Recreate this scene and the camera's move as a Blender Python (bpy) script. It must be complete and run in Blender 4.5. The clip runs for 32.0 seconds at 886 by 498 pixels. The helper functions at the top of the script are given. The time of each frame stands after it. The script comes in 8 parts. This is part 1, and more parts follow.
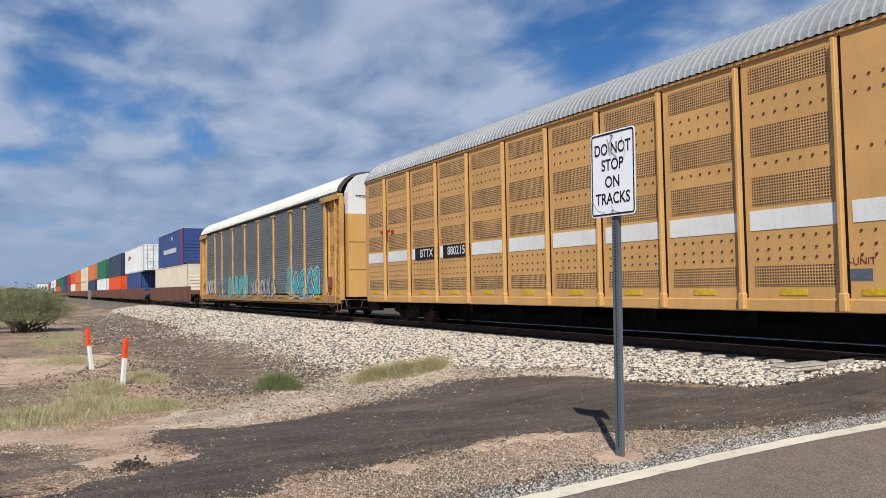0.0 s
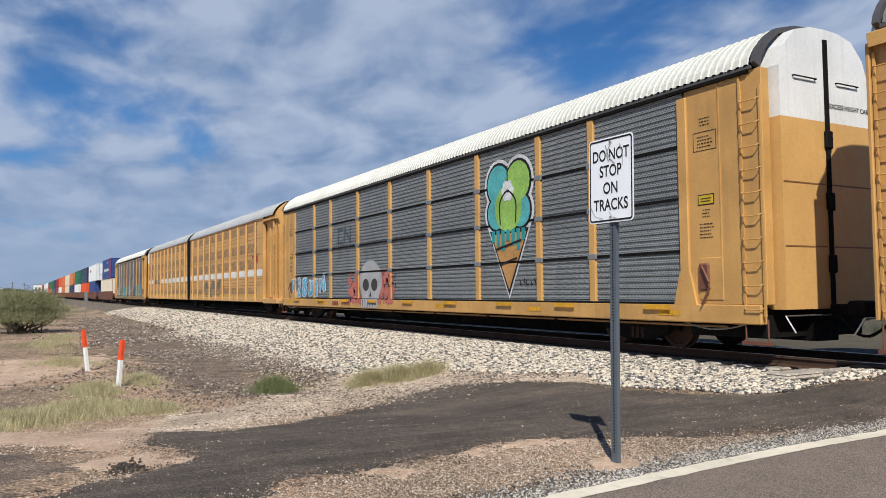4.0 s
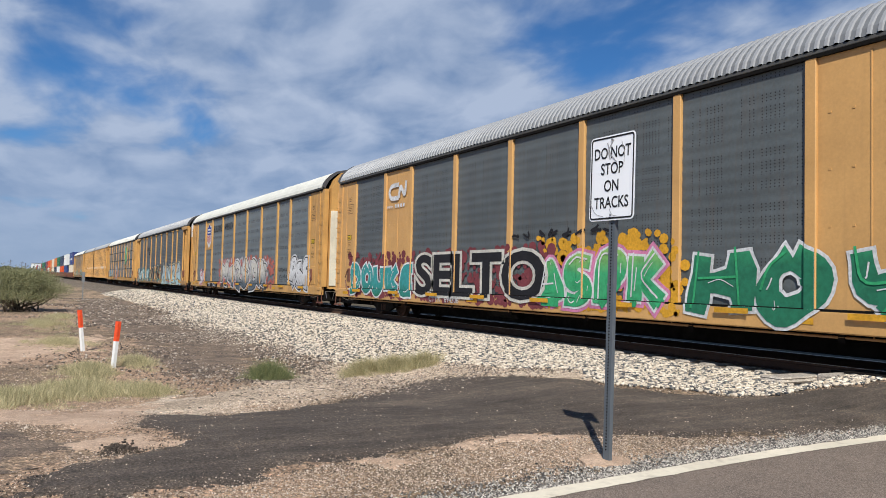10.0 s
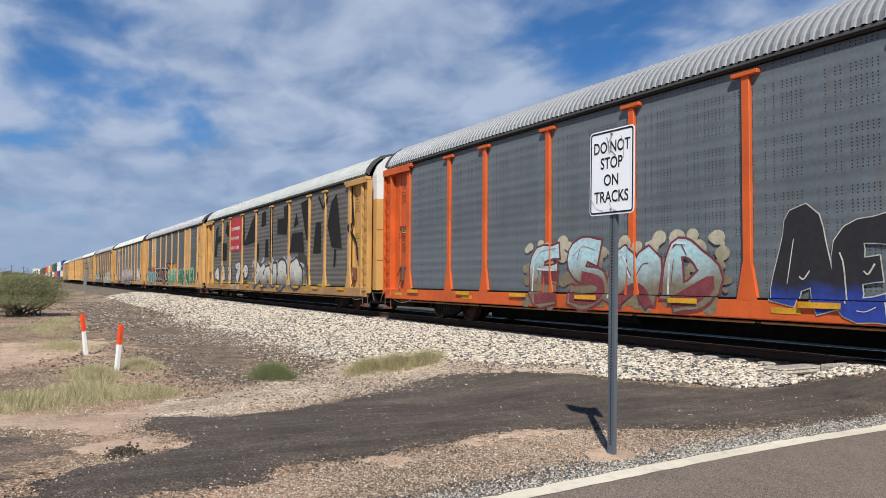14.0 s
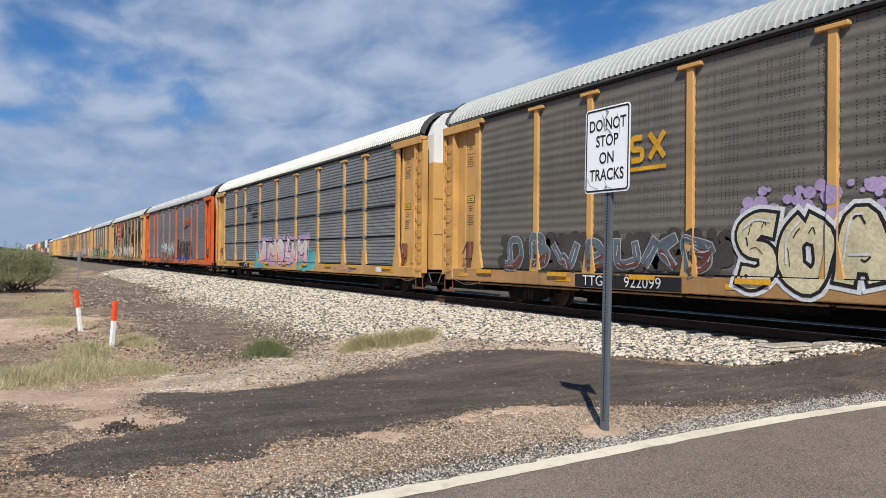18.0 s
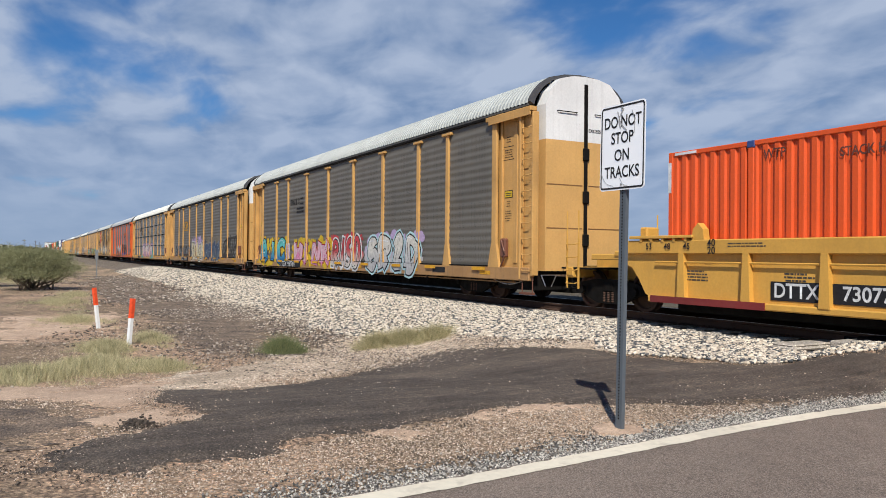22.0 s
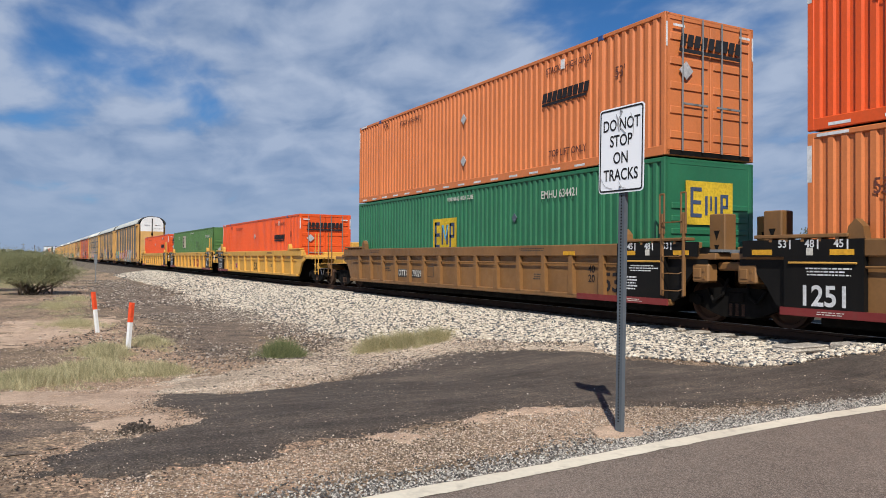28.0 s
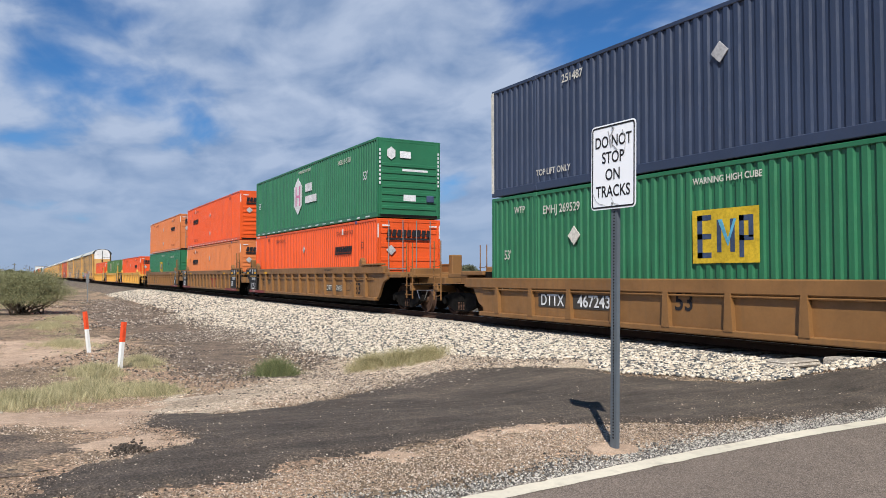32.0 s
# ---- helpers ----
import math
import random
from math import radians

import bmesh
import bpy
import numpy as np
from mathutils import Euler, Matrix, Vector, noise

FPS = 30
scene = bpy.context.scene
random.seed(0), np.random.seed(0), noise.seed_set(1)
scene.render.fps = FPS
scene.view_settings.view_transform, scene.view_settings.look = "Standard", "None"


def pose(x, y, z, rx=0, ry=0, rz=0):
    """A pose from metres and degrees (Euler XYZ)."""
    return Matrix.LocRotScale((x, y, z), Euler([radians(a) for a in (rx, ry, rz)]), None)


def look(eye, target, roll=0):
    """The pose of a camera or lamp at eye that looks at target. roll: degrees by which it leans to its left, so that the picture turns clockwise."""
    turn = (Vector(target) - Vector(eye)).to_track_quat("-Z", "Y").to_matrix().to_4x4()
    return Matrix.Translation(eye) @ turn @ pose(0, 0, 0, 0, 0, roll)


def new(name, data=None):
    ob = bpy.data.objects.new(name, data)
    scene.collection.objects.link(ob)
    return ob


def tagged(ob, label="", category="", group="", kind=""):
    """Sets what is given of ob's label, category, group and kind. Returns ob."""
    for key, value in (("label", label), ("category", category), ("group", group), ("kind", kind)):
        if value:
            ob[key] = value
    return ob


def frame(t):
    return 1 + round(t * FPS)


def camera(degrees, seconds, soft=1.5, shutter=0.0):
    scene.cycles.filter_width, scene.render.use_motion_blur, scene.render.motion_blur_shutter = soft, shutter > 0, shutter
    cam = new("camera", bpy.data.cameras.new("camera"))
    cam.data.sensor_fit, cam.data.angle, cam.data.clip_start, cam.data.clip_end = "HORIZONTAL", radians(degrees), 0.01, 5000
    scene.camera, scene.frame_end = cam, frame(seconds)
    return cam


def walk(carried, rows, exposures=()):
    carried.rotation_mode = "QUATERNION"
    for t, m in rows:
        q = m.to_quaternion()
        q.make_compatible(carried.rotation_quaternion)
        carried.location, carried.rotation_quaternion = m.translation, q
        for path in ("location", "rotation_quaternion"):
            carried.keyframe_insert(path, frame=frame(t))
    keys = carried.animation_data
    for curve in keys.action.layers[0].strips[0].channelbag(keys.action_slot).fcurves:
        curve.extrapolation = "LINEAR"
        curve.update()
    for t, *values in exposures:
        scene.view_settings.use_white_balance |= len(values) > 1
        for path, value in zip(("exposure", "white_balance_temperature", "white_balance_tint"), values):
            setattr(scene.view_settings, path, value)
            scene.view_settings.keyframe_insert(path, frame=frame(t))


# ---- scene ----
# The track runs along x, the train goes towards -x; y leads from the road side across the track; the camera stands at x = 0, y = 0.
EYE = Vector((0, 0, 1.5))
TRACK_Y, RAIL_Z = 12.486, 0.30
cam = camera(60.47, 32.0, soft=0.9, shutter=0.0)

# seconds, degrees right of the track's far end, degrees up, lean
VIEW = [
    (0, 28.936, 2.758, -1.044), (0.5, 28.998, 2.820, -0.850), (1, 29.048, 2.893, -0.457), (1.5, 29.026, 3.016, -0.316), (2, 29.021, 3.063, -0.385),
    (2.5, 29.042, 3.061, -0.405), (3, 29.094, 3.069, -0.485), (3.5, 29.109, 3.090, -0.495), (5.5, 29.150, 3.137, -0.752), (6, 29.162, 3.095, -0.832),
    (6.5, 29.188, 3.098, -0.864), (7, 29.171, 3.038, -0.856), (7.5, 29.059, 2.883, -0.507), (8, 28.932, 2.895, -0.148), (8.5, 28.975, 2.972, 0.032),
    (9, 29.120, 2.849, 0.553), (9.5, 29.210, 2.633, 1.003), (10, 29.215, 2.527, 1.391), (10.5, 29.138, 2.387, 1.474), (11, 28.987, 2.257, 0.819),
    (11.5, 28.913, 2.332, 0.954), (12, 28.905, 2.368, 0.977), (12.5, 29.022, 2.416, 0.736), (13, 29.099, 2.428, 0.564), (13.5, 29.175, 2.389, 0.453),
    (14, 29.148, 2.325, 0.345), (14.5, 29.208, 2.156, 0.345), (16.5, 29.892, 1.288, 0.651), (17, 29.926, 1.048, 0.546), (17.5, 29.846, 0.801, 0.579),
    (18, 29.551, 0.624, 0.547), (18.5, 29.165, 0.539, 0.170), (19, 29.183, 0.446, -0.328), (19.5, 29.153, 0.485, -0.266), (20, 28.498, 0.628, 0.448),
    (20.5, 27.828, 0.487, 0.872), (21, 27.710, 0.436, 0.845), (21.5, 28.092, 0.465, 0.662), (22, 28.457, 0.448, 0.492), (22.5, 28.856, 0.318, 0.389),
    (23, 29.150, 0.254, 0.746), (23.5, 29.370, 0.310, 0.823), (24, 29.519, 0.352, 0.828), (24.5, 29.598, 0.396, 0.778), (25, 29.492, 0.541, 0.693),
    (25.5, 29.357, 0.679, 0.527), (27.5, 28.732, 0.692, 0.496), (28, 28.515, 0.689, 0.340), (28.5, 28.207, 0.687, 0.305), (29, 28.082, 0.845, 0.376),
    (29.5, 28.245, 1.066, -0.026), (30, 28.430, 1.278, -0.143), (30.5, 28.489, 1.586, -0.050), (31, 28.648, 1.813, 0.024), (31.5, 28.853, 1.845, -0.072),
    (32, 29.013, 1.981, -0.033),
]


def aim(heading, up, lean):
    h, p = radians(heading), radians(up)
    return look(EYE, EYE + Vector((-math.cos(h) * math.cos(p), math.sin(h) * math.cos(p), math.sin(p))), lean)


walk(cam, [(t, aim(h, p, r)) for t, h, p, r in VIEW], exposures=[(0, 0.04), (7, 0.08), (14, 0.10), (20, 0.1), (24, 0.0), (31, 0.04), (32, 0.18)])

# ---- sky and sun ----
SUN_TO = Vector((0.80, -0.535, 1.0)).normalized()
SUN_UP = math.asin(SUN_TO.z)


def node(nt, kind, **values):
    n = nt.nodes.new("ShaderNode" + kind)
    for key, value in values.items():
        if key in n.inputs:
            n.inputs[key].default_value = value
    return n


def make_sky():
    world = bpy.data.worlds.new("sky")
    scene.world = world
    world.use_nodes = True
    nt = world.node_tree
    nt.nodes.clear()
    out = nt.nodes.new("ShaderNodeOutputWorld")
    sky = nt.nodes.new("ShaderNodeTexSky")
    sky.sky_type, sky.sun_disc = "NISHITA", False
    sky.sun_elevation = SUN_UP
    sky.sun_rotation = math.atan2(SUN_TO.x, SUN_TO.y)
    sky.altitude, sky.air_density, sky.dust_density, sky.ozone_density = 700, 1.0, 0.6, 2.0
    blue = node(nt, "Background", Strength=0.075)
    tint = nt.nodes.new("ShaderNodeMixRGB")
    tint.blend_type, tint.inputs[0].default_value, tint.inputs[2].default_value = "MULTIPLY", 1.0, (0.37, 0.76, 1.16, 1)
    nt.links.new(sky.outputs[0], tint.inputs[1])
    nt.links.new(tint.outputs[0], blue.inputs["Color"])
    # cloud layer: the direction is cast up to a flat layer
    tc = nt.nodes.new("ShaderNodeTexCoord")
    sep = nt.nodes.new("ShaderNodeSeparateXYZ")
    nt.links.new(tc.outputs["Generated"], sep.inputs[0])
    lift = node(nt, "Math")
    lift.operation = "ADD"
    lift.inputs[1].default_value = 0.24
    low = node(nt, "Math")
    low.operation = "MAXIMUM"
    low.inputs[1].default_value = 0.0
    nt.links.new(sep.outputs[2], low.inputs[0])
    nt.links.new(low.outputs[0], lift.inputs[0])
    flat = []
    for k in (0, 1):
        d = node(nt, "Math")
        d.operation = "DIVIDE"
        nt.links.new(sep.outputs[k], d.inputs[0])
        nt.links.new(lift.outputs[0], d.inputs[1])
        flat.append(d)
    comb = nt.nodes.new("ShaderNodeCombineXYZ")
    nt.links.new(flat[0].outputs[0], comb.inputs[0])
    nt.links.new(flat[1].outputs[0], comb.inputs[1])
    turn = nt.nodes.new("ShaderNodeMapping")
    turn.inputs["Rotation"].default_value = (0, 0, radians(CLOUD_TURN))
    turn.inputs["Scale"].default_value = (1.35, 1.75, 1)
    turn.inputs["Location"].default_value = CLOUD_AT
    nt.links.new(comb.outputs[0], turn.inputs[0])
    big = node(nt, "TexNoise", Scale=0.95, Detail=5.0, Roughness=0.42, Distortion=0.35)
    nt.links.new(turn.outputs[0], big.inputs["Vector"])
    fine = node(nt, "TexNoise", Scale=2.7, Detail=7.0, Roughness=0.5, Distortion=0.25)
    nt.links.new(turn.outputs[0], fine.inputs["Vector"])
    add = nt.nodes.new("ShaderNodeMixRGB")
    add.blend_type, add.inputs[0].default_value = "MIX", 0.34
    nt.links.new(big.outputs[0], add.inputs[1])
    nt.links.new(fine.outputs[0], add.inputs[2])
    ramp = nt.nodes.new("ShaderNodeValToRGB")
    ramp.color_ramp.elements[0].position, ramp.color_ramp.elements[1].position = 0.41, 0.57
    ramp.color_ramp.interpolation = "EASE"
    low_cover = nt.nodes.new("ShaderNodeMapRange")
    low_cover.inputs[1].default_value, low_cover.inputs[2].default_value = 0.05, 0.38
    low_cover.inputs[3].default_value, low_cover.inputs[4].default_value = 0.15, 0.0
    nt.links.new(low.outputs[0], low_cover.inputs[0])
    clear = nt.nodes.new("ShaderNodeMapRange")
    clear.inputs[1].default_value, clear.inputs[2].default_value = 0.36, 0.62
    clear.inputs[3].default_value, clear.inputs[4].default_value = 0.0, -0.22
    nt.links.new(low.outputs[0], clear.inputs[0])
    both = node(nt, "Math")
    nt.links.new(low_cover.outputs[0], both.inputs[0])
    nt.links.new(clear.outputs[0], both.inputs[1])
    cover = node(nt, "Math")
    nt.links.new(add.outputs[0], cover.inputs[0])
    nt.links.new(both.outputs[0], cover.inputs[1])
    nt.links.new(cover.outputs[0], ramp.inputs[0])
    body = nt.nodes.new("ShaderNodeValToRGB")
    body.color_ramp.elements[0].position, body.color_ramp.elements[0].color = 0.36, (0.31, 0.45, 0.72, 1)
    body.color_ramp.elements[1].position, body.color_ramp.elements[1].color = 0.62, (0.65, 0.77, 1.0, 1)
    nt.links.new(fine.outputs[0], body.inputs[0])
    # the layer sinks into grey blue towards the horizon
    haze = nt.nodes.new("ShaderNodeMapRange")
    haze.inputs[1].default_value, haze.inputs[2].default_value = 0.0, 0.18
    nt.links.new(low.outputs[0], haze.inputs[0])
    far = nt.nodes.new("ShaderNodeMixRGB")
    far.inputs[1].default_value = (0.46, 0.59, 0.85, 1)
    nt.links.new(haze.outputs[0], far.inputs[0])
    nt.links.new(body.outputs[0], far.inputs[2])
    cloud = node(nt, "Background", Strength=0.635)
    nt.links.new(far.outputs[0], cloud.inputs["Color"])
    mix = nt.nodes.new("ShaderNodeMixShader")
    thick = node(nt, "Math")
    thick.operation = "MULTIPLY"
    thick.inputs[1].default_value = 0.93
    nt.links.new(ramp.outputs[0], thick.inputs[0])
    nt.links.new(thick.outputs[0], mix.inputs[0])
    nt.links.new(blue.outputs[0], mix.inputs[1])
    nt.links.new(cloud.outputs[0], mix.inputs[2])
    nt.links.new(mix.outputs[0], out.inputs[0])


CLOUD_TURN, CLOUD_AT = 24.0, (1.3, 0.4, 0.0)
make_sky()
sun = new("sun", bpy.data.lights.new("sun", "SUN"))
sun.data.energy, sun.data.angle, sun.data.color = 5.0, radians(0.53), (1.0, 0.957, 0.88)
sun.matrix_world = look(SUN_TO * 60, (0, 0, 0))

# ---- materials ----
def fresh(name, rough=0.6, metal=0.0):
    m = bpy.data.materials.new(name)
    m.use_nodes = True
    nt = m.node_tree
    b = nt.nodes["Principled BSDF"]
    b.inputs["Roughness"].default_value, b.inputs["Metallic"].default_value = rough, metal
    return m, nt, b


def grain(nt, scale, detail=4.0, stretch=(1, 1, 1), rough=0.55, coords="Object"):
    tc = nt.nodes.new("ShaderNodeTexCoord")
    mp = nt.nodes.new("ShaderNodeMapping")
    mp.inputs["Scale"].default_value = stretch
    n = node(nt, "TexNoise", Scale=scale, Detail=detail, Roughness=rough)
    nt.links.new(tc.outputs[coords], mp.inputs[0])
    nt.links.new(mp.outputs[0], n.inputs["Vector"])
    return n.outputs[0]


def ramp(nt, fac, stops):
    r = nt.nodes.new("ShaderNodeValToRGB")
    while len(r.color_ramp.elements) < len(stops):
        r.color_ramp.elements.new(0.5)
    for e, (at, c) in zip(r.color_ramp.elements, stops):
        e.position, e.color = at, (*c, 1) if len(c) == 3 else c
    nt.links.new(fac, r.inputs[0])
    return r.outputs[0]


def blend(nt, fac, a, b, mode="MIX"):
    m = nt.nodes.new("ShaderNodeMixRGB")
    m.blend_type = mode
    for k, value in ((0, fac), (1, a), (2, b)):
        if isinstance(value, (int, float)):
            m.inputs[k].default_value = value
        elif isinstance(value, tuple):
            m.inputs[k].default_value = (*value, 1)
        else:
            nt.links.new(value, m.inputs[k])
    return m.outputs[0]


def calc(nt, op, a, b=0.0):
    m = node(nt, "Math")
    m.operation = op
    for k, value in ((0, a), (1, b)):
        if isinstance(value, (int, float)):
            m.inputs[k].default_value = value
        else:
            nt.links.new(value, m.inputs[k])
    return m.outputs[0]


def bump(nt, b, height, strength=0.3, distance=0.01):
    n = node(nt, "Bump", Strength=strength, Distance=distance)
    nt.links.new(height, n.inputs["Height"])
    nt.links.new(n.outputs[0], b.inputs["Normal"])


def shade(c, k):
    return tuple(min(1, v * k) for v in c)


def paint(name, c, rough=0.55, fade=0.25, rust=0.5, metal=0.0, grime=(0.10, 0.07, 0.045)):
    """Weathered paint: sun-faded patches, dirt that ran down, chips of rust."""
    m, nt, b = fresh(name, rough, metal)
    tone = ramp(nt, grain(nt, 0.8, 5), [(0.30, shade(c, 1 - fade)), (0.70, shade(c, 1 + fade * 0.5))])
    fine = ramp(nt, grain(nt, 22, 6), [(0.30, (0.93, 0.93, 0.93)), (0.70, (1.04, 1.04, 1.04))])
    col = blend(nt, 1.0, tone, fine, "MULTIPLY")
    streak = ramp(nt, grain(nt, 1.6, 6, (4.0, 4.0, 0.22)), [(0.54, (0, 0, 0)), (0.84, (1, 1, 1))])
    col = blend(nt, calc(nt, "MULTIPLY", streak, rust), col, grime)
    chip = ramp(nt, grain(nt, 7.0, 9, rough=0.7), [(0.66, (0, 0, 0)), (0.70, (1, 1, 1))])
    col = blend(nt, calc(nt, "MULTIPLY", chip, rust), col, (0.13, 0.055, 0.03))
    nt.links.new(col, b.inputs["Base Color"])
    nt.links.new(ramp(nt, grain(nt, 6, 5), [(0.3, (rough * 0.8,) * 3), (0.7, (min(1, rough * 1.25),) * 3)]), b.inputs["Roughness"])
    bump(nt, b, grain(nt, 9, 6), 0.12, 0.01)
    return m


def pierced(name, c, style):
    """Steel screen with many small round holes. Style sets their bands."""
    m, nt, b = fresh(name, 0.55, 0.0)
    tc = nt.nodes.new("ShaderNodeTexCoord")
    sep = nt.nodes.new("ShaderNodeSeparateXYZ")
    nt.links.new(tc.outputs["Object"], sep.inputs[0])
    x, z = sep.outputs[0], sep.outputs[2]
    px, pz, r = {"dense": (0.05, 0.05, 0.30), "columns": (0.085, 0.055, 0.0), "sparse": (0.062, 0.052, 0.0), "mesh": (0.042, 0.038, 0.0)}[style]
    fx = calc(nt, "SUBTRACT", calc(nt, "FRACT", calc(nt, "DIVIDE", x, px)), 0.5)
    fz = calc(nt, "SUBTRACT", calc(nt, "FRACT", calc(nt, "DIVIDE", z, pz)), 0.5)
    dx, dz = calc(nt, "MULTIPLY", fx, px), calc(nt, "MULTIPLY", fz, pz)
    d2 = calc(nt, "ADD", calc(nt, "MULTIPLY", dx, dx), calc(nt, "MULTIPLY", dz, dz))
    hole = calc(nt, "LESS_THAN", d2, {"dense": 0.017, "columns": 0.0125, "sparse": 0.016, "mesh": 0.0105}[style] ** 2)
    if style == "columns":
        band = calc(nt, "FRACT", calc(nt, "DIVIDE", z, 0.94))
        inside = calc(nt, "MULTIPLY", calc(nt, "GREATER_THAN", band, 0.10), calc(nt, "LESS_THAN", band, 0.86))
        pick = nt.nodes.new("ShaderNodeTexWhiteNoise")
        pick.noise_dimensions = "1D"
        nt.links.new(calc(nt, "FLOOR", calc(nt, "DIVIDE", x, px)), pick.inputs["W"])
        inside = calc(nt, "MULTIPLY", inside, calc(nt, "GREATER_THAN", pick.outputs[0], 0.42))
        gap = calc(nt, "FRACT", calc(nt, "DIVIDE", z, 0.31))
        inside = calc(nt, "MULTIPLY", inside, calc(nt, "GREATER_THAN", gap, 0.22))
        hole = calc(nt, "MULTIPLY", hole, inside)
    if style == "sparse":
        band = calc(nt, "LESS_THAN", calc(nt, "FRACT", calc(nt, "DIVIDE", z, 0.52)), 0.30)
        field = calc(nt, "GREATER_THAN", calc(nt, "FRACT", calc(nt, "DIVIDE", x, 0.93)), 0.22)
        hole = calc(nt, "MULTIPLY", hole, calc(nt, "MULTIPLY", band, field))
    tone = ramp(nt, grain(nt, 0.5, 5), [(0.32, shade(c, 0.78)), (0.68, shade(c, 1.14))])
    spangle = ramp(nt, grain(nt, 16, 6), [(0.3, (0.86, 0.86, 0.86)), (0.7, (1.08, 1.08, 1.08))])
    col = blend(nt, 1.0, tone, spangle, "MULTIPLY")
    run = ramp(nt, grain(nt, 2.4, 7, (4.0, 4.0, 0.25)), [(0.50, (0, 0, 0)), (0.82, (1, 1, 1))])
    col = blend(nt, calc(nt, "MULTIPLY", run, 0.45), col, (0.12, 0.085, 0.06))
    col = blend(nt, hole, col, (0.012, 0.012, 0.012))
    nt.links.new(col, b.inputs["Base Color"])
    bump(nt, b, grain(nt, 5, 5), 0.12, 0.01)
    return m


def gravelly(nt, col, scale, strength, coords="Object"):
    """Strews a colour with small stones, each in a tone of its own; gives the colour and the stones' height."""
    tc = nt.nodes.new("ShaderNodeTexCoord")
    wobble = node(nt, "TexNoise", Scale=scale * 0.8, Detail=2.0)
    nt.links.new(tc.outputs[coords], wobble.inputs["Vector"])
    place = nt.nodes.new("ShaderNodeMixRGB")
    place.blend_type, place.inputs[0].default_value = "LINEAR_LIGHT", 0.012
    nt.links.new(tc.outputs[coords], place.inputs[1])
    nt.links.new(wobble.outputs["Color"], place.inputs[2])
    vor = node(nt, "TexVoronoi", Scale=scale)
    nt.links.new(place.outputs[0], vor.inputs["Vector"])
    sep = nt.nodes.new("ShaderNodeSeparateColor")
    nt.links.new(vor.outputs["Color"], sep.inputs[0])
    tone = ramp(nt, sep.outputs[0], [(0.0, (0.42, 0.40, 0.39)), (0.45, (0.95, 0.95, 0.95)), (0.80, (1.15, 1.12, 1.10)), (1.0, (1.9, 1.85, 1.8))])
    # shade in the gaps between stones is put into the colour
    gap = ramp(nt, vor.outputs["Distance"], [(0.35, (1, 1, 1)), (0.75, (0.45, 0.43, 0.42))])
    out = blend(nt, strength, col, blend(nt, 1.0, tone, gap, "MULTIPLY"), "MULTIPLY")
    return out, calc(nt, "SUBTRACT", 1.0, vor.outputs["Distance"])


def earth(name, stops, fine_scale=60, bump_strength=0.6, big=0.35, stone=0.6):
    m, nt, b = fresh(name, 0.95)
    tone = ramp(nt, grain(nt, big, 9, rough=0.65), stops)
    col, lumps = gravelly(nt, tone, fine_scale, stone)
    fine = ramp(nt, grain(nt, fine_scale * 1.3, 6, rough=0.75), [(0.30, (0.55, 0.53, 0.50)), (0.52, (1.0, 1.0, 1.0)), (0.74, (1.5, 1.46, 1.42))])
    mid = ramp(nt, grain(nt, 5, 8, rough=0.7), [(0.3, (0.76, 0.74, 0.72)), (0.7, (1.2, 1.18, 1.16))])
    col = blend(nt, 1.0, blend(nt, 1.0, col, fine, "MULTIPLY"), mid, "MULTIPLY")
    nt.links.new(col, b.inputs["Base Color"])
    bump(nt, b, calc(nt, "ADD", calc(nt, "MULTIPLY", lumps, 0.7), grain(nt, fine_scale * 0.7, 6)), bump_strength, 0.02)
    return m


def pebble(name, stops):
    """Loose stones, each island in a shade of its own."""
    m, nt, b = fresh(name, 0.9)
    geo = nt.nodes.new("ShaderNodeNewGeometry")
    col = ramp(nt, geo.outputs["Random Per Island"], stops)
    fine = ramp(nt, grain(nt, 40, 5), [(0.3, (0.8, 0.8, 0.8)), (0.7, (1.1, 1.1, 1.1))])
    nt.links.new(blend(nt, 1.0, col, fine, "MULTIPLY"), b.inputs["Base Color"])
    return m


def foliage(name, a, c):
    m, nt, b = fresh(name, 0.7)
    geo = nt.nodes.new("ShaderNodeNewGeometry")
    nt.links.new(ramp(nt, geo.outputs["Random Per Island"], [(0.0, a), (1.0, c)]), b.inputs["Base Color"])
    return m


